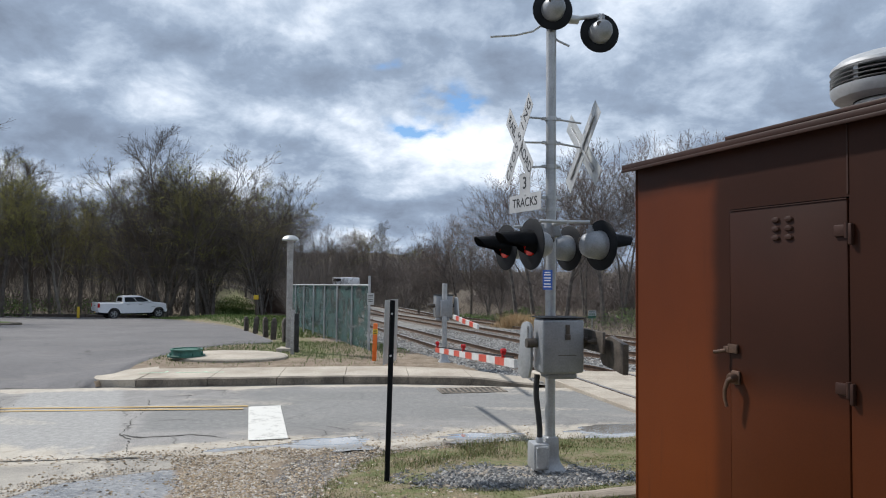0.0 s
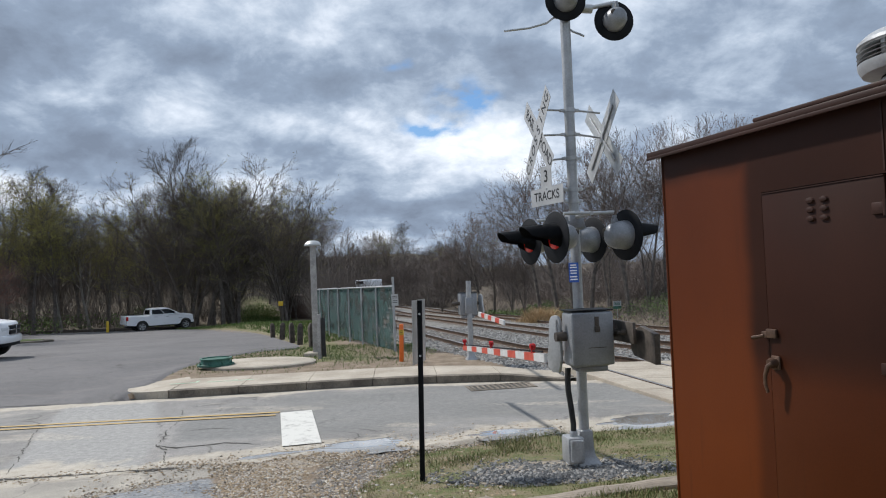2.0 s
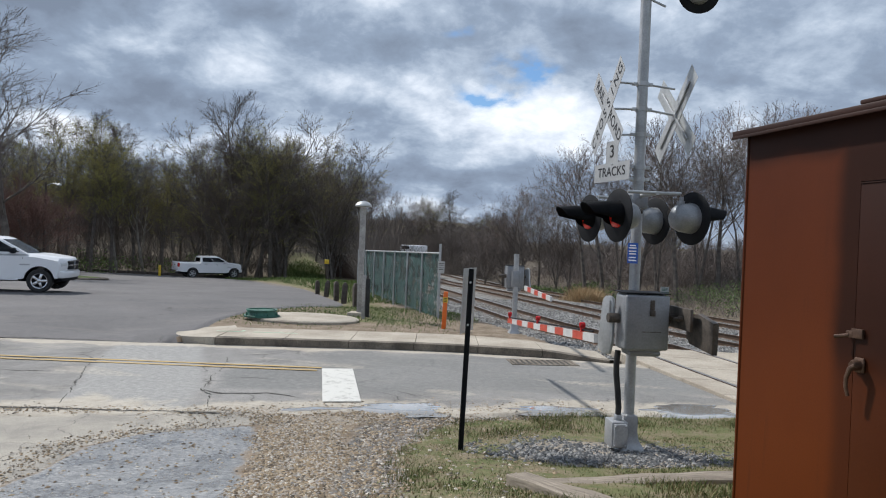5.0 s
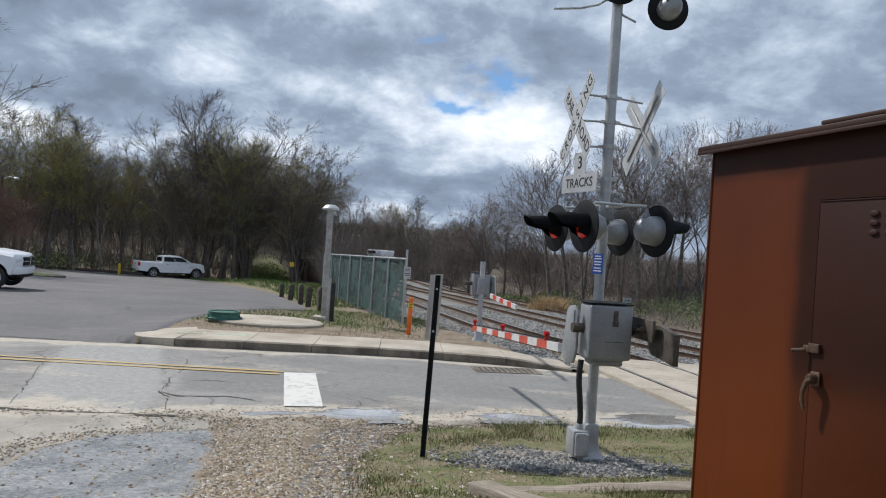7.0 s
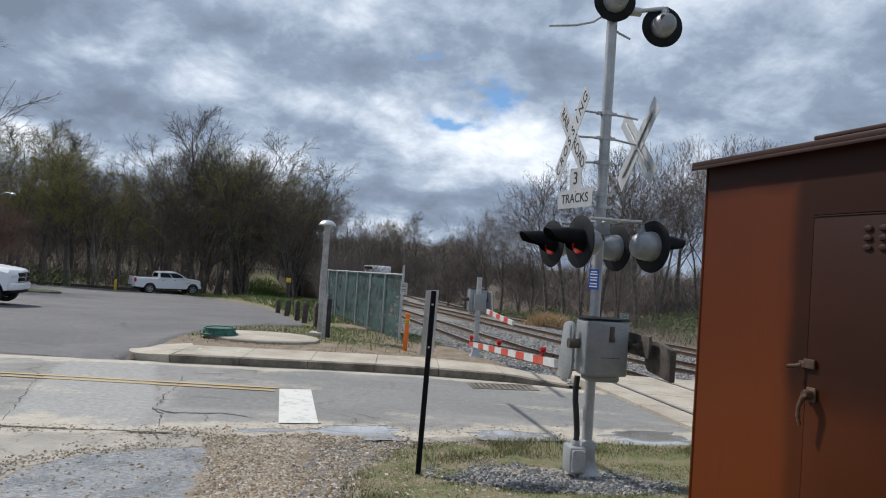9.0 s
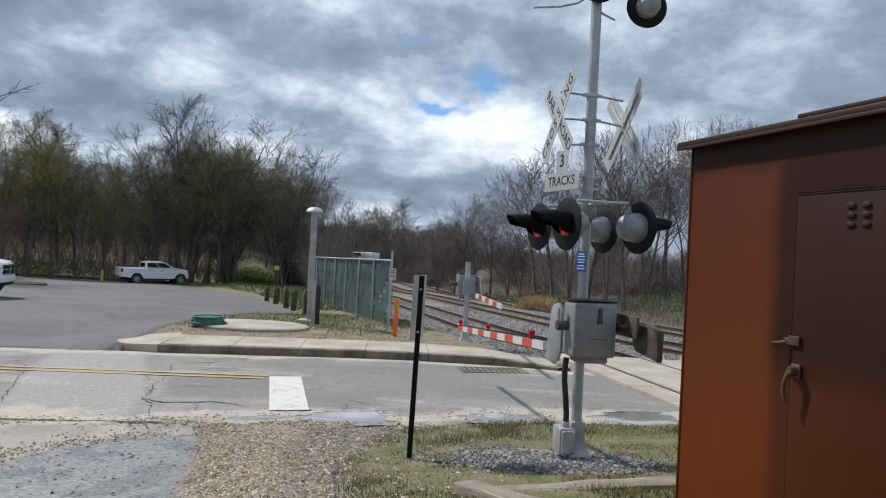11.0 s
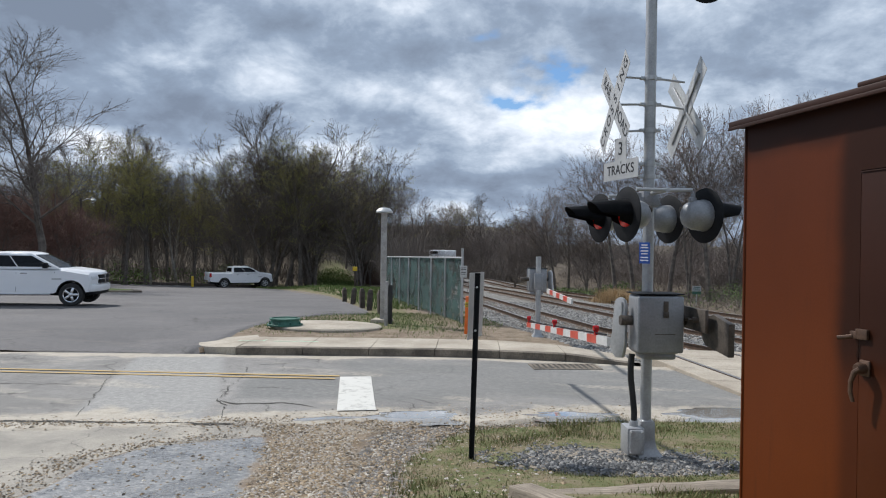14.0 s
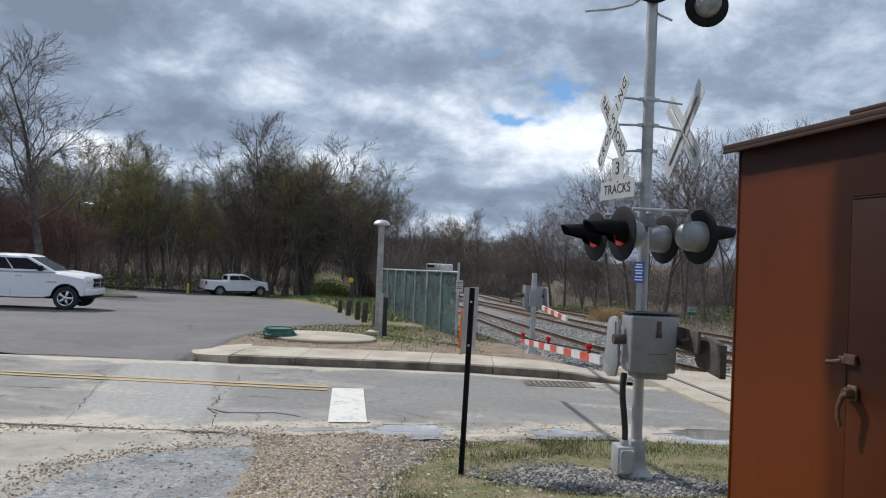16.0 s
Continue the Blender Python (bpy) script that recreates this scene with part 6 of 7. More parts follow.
def small_things():
    # yellow bollard
    root = thing("yellow_bollard", on(-31.9, 55.2, 0.03), "yellow painted steel bollard with a rounded top", "bollard")
    part("post", made(lathe, [(0.11, -0.1), (0.11, 0.86), (0.09, 0.92), (0.03, 0.95)], 16), YELLOW, root)
    # low timber rail along the lot's far edge
    rail = thing("edge_rail", pose(0, 0, 0), "low dark timber edge rail behind the car park", "edge rail")
    pts = [(-60 + 1.9 * i, 58.7 + 0.0012 * i * i) for i in range(18)]
    for (x, y), (x2, y2) in zip(pts, pts[1:]):
        part("log", made(box, (x + 0.05, y - 0.12, gz(x, y) - 0.05), (x2 - 0.05, y + 0.12, gz(x, y) + 0.30), 0.02), WOODDARK, rail)
    # grass island with its kerb beside the nearer pickup
    root = thing("traffic_island", on(-27.9, 36.9, 0.03, 12), "small grassy kerbed island in the car park", "traffic island", kind="structure")
    bm = bmesh.new()
    vs = lathe(bm, [(1.0, -0.2), (1.0, 0.10), (0.96, 0.14), (0.88, 0.14), (0.86, 0.10)], 32)
    bmesh.ops.transform(bm, matrix=Matrix.Diagonal((3.2, 1.1, 1, 1)), verts=vs)
    part("island_kerb", bm, KERB, root)
    bm = bmesh.new()
    vs = lathe(bm, [(0.88, 0.05), (0.8, 0.15), (0.3, 0.24), (0.02, 0.25)], 32)
    bmesh.ops.transform(bm, matrix=Matrix.Diagonal((3.2, 1.1, 1, 1)), verts=vs)
    part("turf", bm, GRASS, root)
    # small notice by the tracks
    x, y = 6.9, 39.6
    root = thing("small_sign", pose(x, y, gz(x, y) - 0.05), "small white and green notice on a thin stake", "sign")
    h = 0.28 - gz(x, y)
    part("stake", made(tube, [(0, 0, -0.1), (0, 0, h)], 0.03, 8), GALV, root)
    bm = bmesh.new()
    box(bm, (-0.22, -0.03, h - 0.28), (0.22, -0.01, h), 0)
    pl = part("plate", bm, SIGNWHITE, root, "white plate with a green foot")
    bm = bmesh.new()
    box(bm, (-0.22, -0.034, h - 0.44), (0.22, -0.01, h - 0.285), 0)
    part("foot_band", bm, GREENRING, pl)
    bm = bmesh.new()
    for z in (0.08, 0.16, 0.22):
        box(bm, (-0.16, -0.034, h - z), (0.16, -0.031, h - z + 0.03))
    part("writing", bm, GREENRING, pl, "green bars")
    # path marker with a yellow blaze
    x, y = -14.3, 46.0
    root = thing("trail_post", on(x, y), "brown trail post with a yellow blaze", "trail post")
    part("stake", made(box, (-0.05, -0.05, -0.1), (0.05, 0.05, 1.3), 0.01), WOODDARK, root)
    part("blaze", made(box, (-0.16, -0.07, 1.15), (0.16, -0.04, 1.45), 0.01), YELLOW, root, "yellow plate")
    # street lamp at the wood's edge
    x, y = -39.2, 50.6
    root = thing("street_lamp", on(x, y), "tall grey wooden pole with a pale lamp on a short arm", "street lamp")
    part("pole", made(tube, [(0, 0, -0.3), (0, 0, 7.2)], [0.12, 0.08], 10), WOODDARK, root)
    part("arm", made(tube, [(0, 0, 6.9), (0.5, 0, 7.1), (1.1, 0, 7.05)], 0.03, 8), GALV, root)
    part("lamp_head", made(lathe, [(0.02, 0.12), (0.16, 0.06), (0.2, 0), (0.15, -0.08), (0.02, -0.1)], 14, pose(1.15, 0, 7.0)), SIGNBACK, root, "pale lamp head")
    # white vehicle far off behind the fence, on a low embankment
    x, y = -13.1, 70.6
    root = thing("distant_vehicle", pose(x, y, 0.95, 0, 0, -20), "small white vehicle far behind the fence", "vehicle")
    bm = bmesh.new()
    box(bm, (-0.95, -0.8, 0.1), (0.95, 1.6, 0.85), 0.12)
    part("body", bm, CARWHITE, root)
    part("windscreen", made(box, (-0.8, -0.815, 0.45), (0.1, -0.79, 0.75), 0.01), GLASS, root)
    part("underframe", made(box, (-0.8, -0.7, -0.45), (0.8, 1.5, 0.14), 0.05), BLACK, root)
    bm = bmesh.new()
    box(bm, (-9, -1.5, -3.2), (1.2, 3, -0.42), 0.3)
    part("embankment", bm, BANK, thing("embankment", pose(x, y, 0.95, 0, 0, -6), "low brown earth embankment behind the fence", "embankment", kind="structure"))


small_things()


def storm_drain():
    root = thing("storm_drain", pose(0.3, far_kerb(0.3) - 0.62, road_z(0.3, 14.6) + 0.002, 0, 0, 14.7), "rusty slotted storm drain set in the gutter", "storm drain", kind="structure")
    part("pit", made(box, (-0.62, -0.26, 0.0), (0.62, 0.26, 0.004)), TAR, root, "dark pit under the grate")
    for a, b, c, d in ((-0.66, -0.30, 0.66, -0.25), (-0.66, 0.25, 0.66, 0.30), (-0.66, -0.25, -0.60, 0.25), (0.60, -0.25, 0.66, 0.25)):
        part("rim", made(box, (a, b, 0.0), (c, d, 0.014), 0.003), KERB, root)
    for i in range(11):
        x = -0.55 + 0.11 * i
        part("bar", made(box, (x - 0.028, -0.25, 0.002), (x + 0.028, 0.25, 0.012), 0.002), KERB, root)


storm_drain()


# trees
def branchy(seed, height, spread, limbs, sub, twigs, lean=0.0, low=0.28, buds=0.0, multi=1):
    """Vertices and faces of a bare tree of unit-free metres: trunk with limbs, and the fine crown."""
    rnd = random.Random(seed)
    T, C, B = ([], []), ([], []), ([], [])

    def stick(out, p, q, r0, r1, sides=4):
        d = (q - p)
        if d.length < 1e-4:
            return
        d = d.normalized()
        u = d.orthogonal().normalized()
        w = d.cross(u)
        V, Fc = out
        n = len(V)
        for c, r in ((p, r0), (q, r1)):
            for k in range(sides):
                a = 2 * math.pi * k / sides
                o = c + r * (math.cos(a) * u + math.sin(a) * w)
                V.append((o.x, o.y, o.z))
        for k in range(sides):
            j = (k + 1) % sides
            Fc.append((n + k, n + j, n + sides + j, n + sides + k))

    def path(out, p, d, ln, r0, r1, segs, wob, up, sides):
        pts = [p]
        for i in range(segs):
            d = (d + Vector((rnd.gauss(0, wob), rnd.gauss(0, wob), rnd.gauss(0, wob) + up))).normalized()
            q = pts[-1] + d * ln / segs
            f0, f1 = i / segs, (i + 1) / segs
            stick(out, pts[-1], q, r0 + (r1 - r0) * f0, r0 + (r1 - r0) * f1, sides)
            pts.append(q)
        return pts, d

    def along(pts, f):
        x = f * (len(pts) - 1)
        i = min(int(x), len(pts) - 2)
        return pts[i].lerp(pts[i + 1], x - i), (pts[i + 1] - pts[i]).normalized()

    def side_dir(d, ang):
        a = rnd.uniform(0, 2 * math.pi)
        u = d.orthogonal().normalized()
        w = d.cross(u)
        o = math.cos(a) * u + math.sin(a) * w
        return (d * math.cos(ang) + o * math.sin(ang)).normalized()

    for st in range(multi):
        h = height * rnd.uniform(0.8, 1.0) if st else height
        r = height * 0.016 * rnd.uniform(0.85, 1.15) / (1 + 0.25 * (multi - 1))
        d0 = Vector((rnd.gauss(lean, 0.06) + (rnd.gauss(0, 0.13) if multi > 1 else 0), rnd.gauss(0, 0.06) + (rnd.gauss(0, 0.13) if multi > 1 else 0), 1)).normalized()
        base = Vector((rnd.gauss(0, 0.25), rnd.gauss(0, 0.25), -0.3)) if multi > 1 else Vector((0, 0, -0.3))
        tp, _ = path(T, base, d0, h * 0.93, r, 0.02, 9, 0.05, 0.02, 6)
        for i in range(limbs):
            f = low + (0.97 - low) * (i + rnd.random()) / limbs
            p, d = along(tp, f)
            ang = radians(rnd.uniform(24, 52))
            ln = spread * (1.3 - 0.85 * f) * rnd.uniform(0.7, 1.2)
            lr = max(0.022, r * (1 - f) * 0.55)
            lp, _ = path(T, p, side_dir(d, ang), ln, lr, 0.012, 5, 0.12, 0.10, 4)
            for j in range(sub):
                g = 0.2 + 0.8 * (j + rnd.random()) / sub
                p2, d2 = along(lp, min(g, 1))
                l2 = ln * (0.62 - 0.3 * g) * rnd.uniform(0.7, 1.2) + 0.25
                sp, _ = path(C, p2, side_dir(d2, radians(rnd.uniform(25, 60))), l2, max(0.012, lr * 0.4), 0.007, 3, 0.16, 0.06, 3)
                for k in range(twigs):
                    e = 0.15 + 0.85 * (k + rnd.random()) / twigs
                    p3, d3 = along(sp, min(e, 1))
                    l3 = l2 * rnd.uniform(0.3, 0.6) + 0.15
                    d3 = side_dir(d3, radians(rnd.uniform(20, 55)))
                    out = B if rnd.random() < buds else C
                    m3 = p3 + d3 * l3 * 0.5
                    q3 = m3 + (d3 + Vector((rnd.gauss(0, 0.2), rnd.gauss(0, 0.2), 0.2))).normalized() * l3 * 0.5
                    stick(out, p3, m3, 0.009, 0.007, 3)
                    stick(out, m3, q3, 0.007, 0.004, 3)
                    for _ in range(2):
                        q4 = m3 + side_dir(d3, 0.6) * l3 * rnd.uniform(0.3, 0.6)
                        stick(out, m3, q4, 0.006, 0.003, 3)
                    if out is B:
                        # buds and first leaves: small flecks at the tips
                        for _ in range(5):
                            c = q3 + Vector((rnd.gauss(0, 0.12), rnd.gauss(0, 0.12), rnd.gauss(0, 0.12)))
                            n = len(B[0])
                            s = rnd.uniform(0.03, 0.07)
                            B[0].extend([(c.x, c.y, c.z), (c.x + s, c.y + rnd.uniform(-s, s), c.z + s * 0.4), (c.x + rnd.uniform(-s, s), c.y + s * 0.5, c.z + s)])
                            B[1].append((n, n + 1, n + 2))
    return T, C, B


def mesh_of(name, data, mat):
    me = bpy.data.meshes.new(name)
    me.from_pydata(data[0], [], data[1])
    me.materials.append(mat)
    return me


def tree_kind(label, bark, twig, budmat, **kw):
    T, C, B = branchy(**kw)
    root = thing("tree", pose(0, 0, -500), label, "tree", "trees of the wood")
    for name, data, mat in (("trunk", T, bark), ("crown", C, twig), ("foliage", B, budmat)):
        if data[1]:
            ob = new(name, mesh_of(name, data, mat))
            ob.parent = root
    return root


KINDS = [
    tree_kind("tall bare deciduous tree with a fine twiggy crown", BARK, TWIG, BUDS, seed=3, height=12.0, spread=4.2, limbs=20, sub=7, twigs=7, low=0.25),
    tree_kind("bare grey tree with ascending limbs", BARK, TWIG, BUDS, seed=8, height=11.0, spread=3.4, limbs=18, sub=7, twigs=7, low=0.33),
    tree_kind("bare tree with yellow-green spring buds", BARK, TWIG, BUDS, seed=12, height=11.5, spread=3.6, limbs=18, sub=7, twigs=7, low=0.3, buds=0.6),
    tree_kind("pale-barked sycamore with crooked limbs", PALEBARK, TWIG, BUDS, seed=21, height=11.0, spread=4.4, limbs=14, sub=7, twigs=6, low=0.38),
    tree_kind("reddish budding understorey tree", BARK, REDBUD, REDBUD, seed=27, height=6.5, spread=3.4, limbs=16, sub=8, twigs=7, low=0.12, buds=0.35, multi=2),
    tree_kind("many-stemmed bare tree with a broad crown", BARK, TWIG, BUDS, seed=33, height=13.0, spread=4.6, limbs=11, sub=8, twigs=7, low=0.2, buds=0.1, multi=3),
    tree_kind("gnarled bare scrub tree on the bank", BARK, TWIGGREY, BUDS, seed=41, height=8.0, spread=3.8, limbs=16, sub=8, twigs=7, low=0.15, multi=2),
    tree_kind("open-crowned bare tree with twisting limbs", BARK, TWIGGREY, REDBUD, seed=52, height=9.0, spread=5.2, limbs=11, sub=8, twigs=6, low=0.34, buds=0.12),
    tree_kind("open-crowned bare tree with two stems", BARK, TWIGGREY, BUDS, seed=58, height=8.6, spread=4.8, limbs=8, sub=8, twigs=6, low=0.36, multi=2),
]
EYE = Vector((0.35, 0.35))


def plant(kind, azimuth, dist, scale, turn=None, label=None, squash=1.0):
    if abs(azimuth + 19.3) < 1.7 and dist < 82:
        azimuth = -21.1 if azimuth < -19.3 else -17.5
    a = radians(azimuth)
    x, y = EYE.x + dist * math.sin(a), EYE.y + dist * math.cos(a)
    m = pose(x, y, gz(x, y), 0, 0, random.uniform(0, 360) if turn is None else turn) @ Matrix.Diagonal((scale * squash, scale * squash, scale, 1))
    ob = copy_thing(KINDS[kind], m)
    ob.matrix_basis = m
    if label:
        tagged(ob, label)
    return ob


random.seed(11)
# the tall tree beside the car park, and the big clump by the footpath
plant(0, -40.8, 56, 1.36, 130, "tall bare tree standing above the wood's edge", 1.3)
plant(1, -45.2, 58, 1.3, 80, "tall bare tree standing above the wood's edge")
for az, d, s, k in ((-25.6, 69, 1.38, 0), (-23.0, 67, 1.24, 5), (-20.9, 68, 1.20, 5), (-24.4, 71, 1.22, 5), (-19.2, 69, 1.08, 5), (-27.3, 72, 1.1, 0), (-17.9, 70, 0.92, 5), (-16.7, 71, 0.85, 6), (-21.9, 73, 1.2, 2), (-20.0, 74, 1.1, 2), (-16.0, 74, 0.68, 6)):
    plant(k, az, d, s, None, "bare tree in the dense clump by the footpath")
for az, d, s, k in ((-24.9, 67, 1.12, 5), (-22.2, 66, 1.18, 2), (-21.3, 70, 1.22, 5), (-19.9, 72, 1.16, 5), (-26.6, 68, 1.0, 5), (-18.4, 66, 0.95, 5), (-17.2, 73, 0.9, 5)):
    plant(k, az, d, s, None, "bare tree in the dense clump by the footpath")
# yellow-green budding trees beside the clump
for az, d, s in ((-36.8, 70, 0.95), (-35.2, 68, 1.02), (-33.8, 69, 0.98), (-32.2, 71, 1.0), (-30.4, 70, 0.9), (-38.6, 72, 0.95)):
    plant(2, az, d, s)
# front rows of the wood behind the car park
az = -62.0
while az < -18:
    plant(random.choice((0, 1, 2, 3, 2, 2)), az + random.uniform(-0.6, 0.6), random.uniform(72, 79), random.uniform(0.80, 1.0) * (1.22 if az < -33 else 1.0))
    plant(random.choice((0, 1, 5, 2)), az + random.uniform(-0.6, 1.4), random.uniform(82, 96), random.uniform(0.85, 1.08) * (1.22 if az < -33 else 1.0))
    az += 1.75
for az in (-46, -43.5, -41.5, -39.5):
    plant(4, az + random.uniform(-0.5, 0.5), random.uniform(60, 66), random.uniform(0.85, 1.15))
for az in (-33.4, -31.6):
    plant(3, az, 70, 0.95)
# far trees down the line
az = -17.2
while az < -2:
    plant(random.choice((0, 5, 5, 7)), az + random.uniform(-0.4, 0.4), random.uniform(104, 130), random.uniform(0.66, 0.95))
    plant(random.choice((7, 5)), az + random.uniform(0.2, 0.9), random.uniform(96, 120), random.uniform(0.55, 0.75))
    plant(random.choice((1, 6)), az + random.uniform(-0.4, 0.4), random.uniform(84, 100), random.uniform(0.5, 0.68))
    az += 1.25
# the wooded bank beyond the tracks
for az, d, s, k in ((-4.6, 64, 0.70, 6), (-3.4, 60, 0.78, 6), (-1.4, 56, 0.80, 7), (-0.4, 57, 0.78, 7), (0.9, 55, 0.72, 6), (2.0, 50, 0.62, 6), (3.4, 47, 0.95, 7), (4.8, 46, 1.0, 7), (6.2, 44, 0.90, 8), (7.4, 43, 1.02, 7), (9.0, 42, 0.92, 8), (10.4, 41, 1.0, 7), (12.0, 41, 0.95, 8), (13.4, 42, 0.98, 7), (15, 42, 0.95, 8), (17, 44, 1.0, 7), (20, 46, 1.0, 7), (23, 46, 0.9, 8), (-6.0, 74, 0.72, 6), (-7.6, 80, 0.8, 6), (-8.8, 84, 0.66, 6)):
    plant(k, az, d, s, None, "gnarled bare tree on the bank beyond the tracks")
for k in range(9):
    plant(random.choice((6, 5, 1)), random.uniform(-6, 22), random.uniform(58, 78), random.uniform(0.4, 0.55), None, "bare tree on the bank beyond the tracks")
for k in KINDS:
    for o in [*k.children_recursive, k]:
        bpy.data.objects.remove(o)


def thicket(name, spots, count, hmin, hmax, mat, label, thick=0.012, lean=0.35):
    """Tangled undergrowth: many thin leaning stems. spots(rnd) gives x, y and a height factor."""
    rnd = random.Random(name)
    V, Fc = [], []
    for _ in range(count):
        x, y, f = spots(rnd)
        z = gz(x, y) - 0.05
        h = rnd.uniform(hmin, hmax) * f
        p = Vector((x, y, z + rnd.random() ** 2 * h * 0.5))
        d = Vector((rnd.gauss(0, lean), rnd.gauss(0, lean), 1)).normalized()
        w = Vector((rnd.gauss(0, 1), rnd.gauss(0, 1), 0)).normalized() * thick
        m = p + d * h * 0.5
        q = m + (d + Vector((rnd.gauss(0, lean), rnd.gauss(0, lean), -0.1))).normalized() * h * 0.5
        n = len(V)
        V += [tuple(p - w), tuple(p + w), tuple(m + w * 0.8), tuple(m - w * 0.8), tuple(q)]
        Fc += [(n, n + 1, n + 2, n + 3), (n + 3, n + 2, n + 4)]
    return soup(name, V, Fc, mat, "stuff", label, "undergrowth")


def on_path(deg, dist):
    return 55 < dist < 84 and abs(deg + 19.4) < 1.7 - 0.012 * (dist - 60)


def polar(a0, a1, d0, d1):
    def f(rnd):
        while True:
            a, d = rnd.uniform(a0, a1), rnd.uniform(d0, d1)
            if not on_path(a, d):
                break
        a = radians(a)
        x, y = EYE.x + d * math.sin(a), EYE.y + d * math.cos(a)
        return x, y, 0.6 + 0.8 * abs(noise.noise((x * 0.25, y * 0.25, 1.5)))
    return f


def bank_spots(lo, hi, a0=-5, a1=24):
    def f(rnd):
        while True:
            x, y, k = polar(a0, a1, 24, 75)(rnd)
            b = bank(x, y)
            if lo < b < hi:
                return x, y, k * (0.35 + 0.65 * ss(b, lo, lo + 5))
    return f


thicket("undergrowth", polar(-62, -17, 72, 95), 11000, 0.8, 3.2, TWIG, "tangled bare undergrowth below the trees", 0.022)
thicket("sapling_thicket", polar(-62, -17.5, 96, 125), 30000, 2.5, 9.0, TWIG, "dense grey saplings inside the wood", 0.028, 0.34)
thicket("far_saplings", polar(-18, 6, 108, 150), 16000, 1.5, 4.0, TWIG, "dense bare saplings far down the line", 0.028, 0.5)
thicket("brush", bank_spots(2.2, 22), 16000, 0.7, 2.6, TWIGGREY, "tangled bare brush on the bank beyond the tracks", 0.012, 0.9)
thicket("bank_thicket", bank_spots(7, 40), 26000, 2.0, 5.0, TWIGGREY, "high dark thicket below the trees on the bank", 0.014, 0.7)
thicket("red_brush", polar(-47, -39, 60, 68), 2600, 0.8, 3.2, REDBUD, "reddish budding shrubs at the wood's edge", 0.016)
thicket("line_brush", polar(-17.5, -3, 76, 110), 16000, 0.8, 2.8, TWIG, "bare scrub down the line", 0.02, 0.7)
thicket("fence_brush", lambda rnd: ((lambda t, o: (-8.3 - 7.5 * t + o, 33.5 + 26 * t, 0.55 + 0.6 * rnd.random()))(rnd.random(), abs(rnd.gauss(0, 1.2)))), 9000, 0.8, 3.6, TWIG, "bare hedge along the footpath", 0.012)


def leaves(name, spots, count, size, label, mat, zmax):
    rnd = random.Random(name)
    V, Fc = [], []
    for _ in range(count):
        x, y, f = spots(rnd)
        c = Vector((x, y, gz(x, y) + 0.05 + rnd.random() * zmax * f))
        a = Vector((rnd.gauss(0, 1), rnd.gauss(0, 1), rnd.gauss(0, 1))).normalized() * size * rnd.uniform(0.6, 1.4)
        b = a.orthogonal().normalized() * size * 0.6
        n = len(V)
        V += [tuple(c - a), tuple(c + b), tuple(c + a), tuple(c - b)]
        Fc.append((n, n + 1, n + 2, n + 3))
    return soup(name, V, Fc, mat, "stuff", label, "leaves")


def clumps(a0, a1, d0, d1, n, r, seed, test=None):
    rnd0 = random.Random(seed)
    cs = []
    while len(cs) < n:
        a, d = radians(rnd0.uniform(a0, a1)), rnd0.uniform(d0, d1)
        x, y = EYE.x + d * math.sin(a), EYE.y + d * math.cos(a)
        if test is None or test(x, y):
            cs.append((x, y, rnd0.uniform(0.5, 1.0)))

    def f(rnd):
        x, y, k = rnd.choice(cs)
        return x + rnd.gauss(0, r), y + rnd.gauss(0, r), k
    return f


leaves("green_shrubs", clumps(4, 16, 26, 40, 14, 0.7, 5, lambda x, y: 3.0 < bank(x, y) < 8), 2600, 0.05, "fresh green leaves of low shrubs on the bank", LEAF, 1.0)
leaves("verge_weeds", clumps(-5, 5, 36, 60, 16, 0.9, 6, lambda x, y: 1.0 < bank(x, y) < 6), 4000, 0.07, "green weeds beside the tracks", LEAF, 0.8)
leaves("wood_edge_leaves", clumps(-60, -22, 67, 82, 34, 0.9, 7), 6000, 0.10, "first green leaves at the wood's edge", LEAF, 1.6)
def blades(name, spots, count, h0, h1, mat, label, w=0.004):
    rnd = random.Random(name)
    V, Fc = [], []
    for _ in range(count):
        s = spots(rnd)
        if s is None:
            continue
        x, y, f = s
        z = gz(x, y) - 0.01
        h = rnd.uniform(h0, h1) * f
        a = rnd.uniform(0, 6.283)
        dx, dy = math.cos(a) * w, math.sin(a) * w
        lx, ly = rnd.gauss(0, 0.45) * h, rnd.gauss(0, 0.45) * h
        n = len(V)
        V += [(x - dx, y - dy, z), (x + dx, y + dy, z), (x + lx * 0.4 + dx * 0.6, y + ly * 0.4 + dy * 0.6, z + h * 0.6), (x + lx * 0.4 - dx * 0.6, y + ly * 0.4 - dy * 0.6, z + h * 0.6), (x + lx, y + ly, z + h)]
        Fc += [(n, n + 1, n + 2, n + 3), (n + 3, n + 2, n + 4)]
    return soup(name, V, Fc, mat, "stuff", label, "grass")


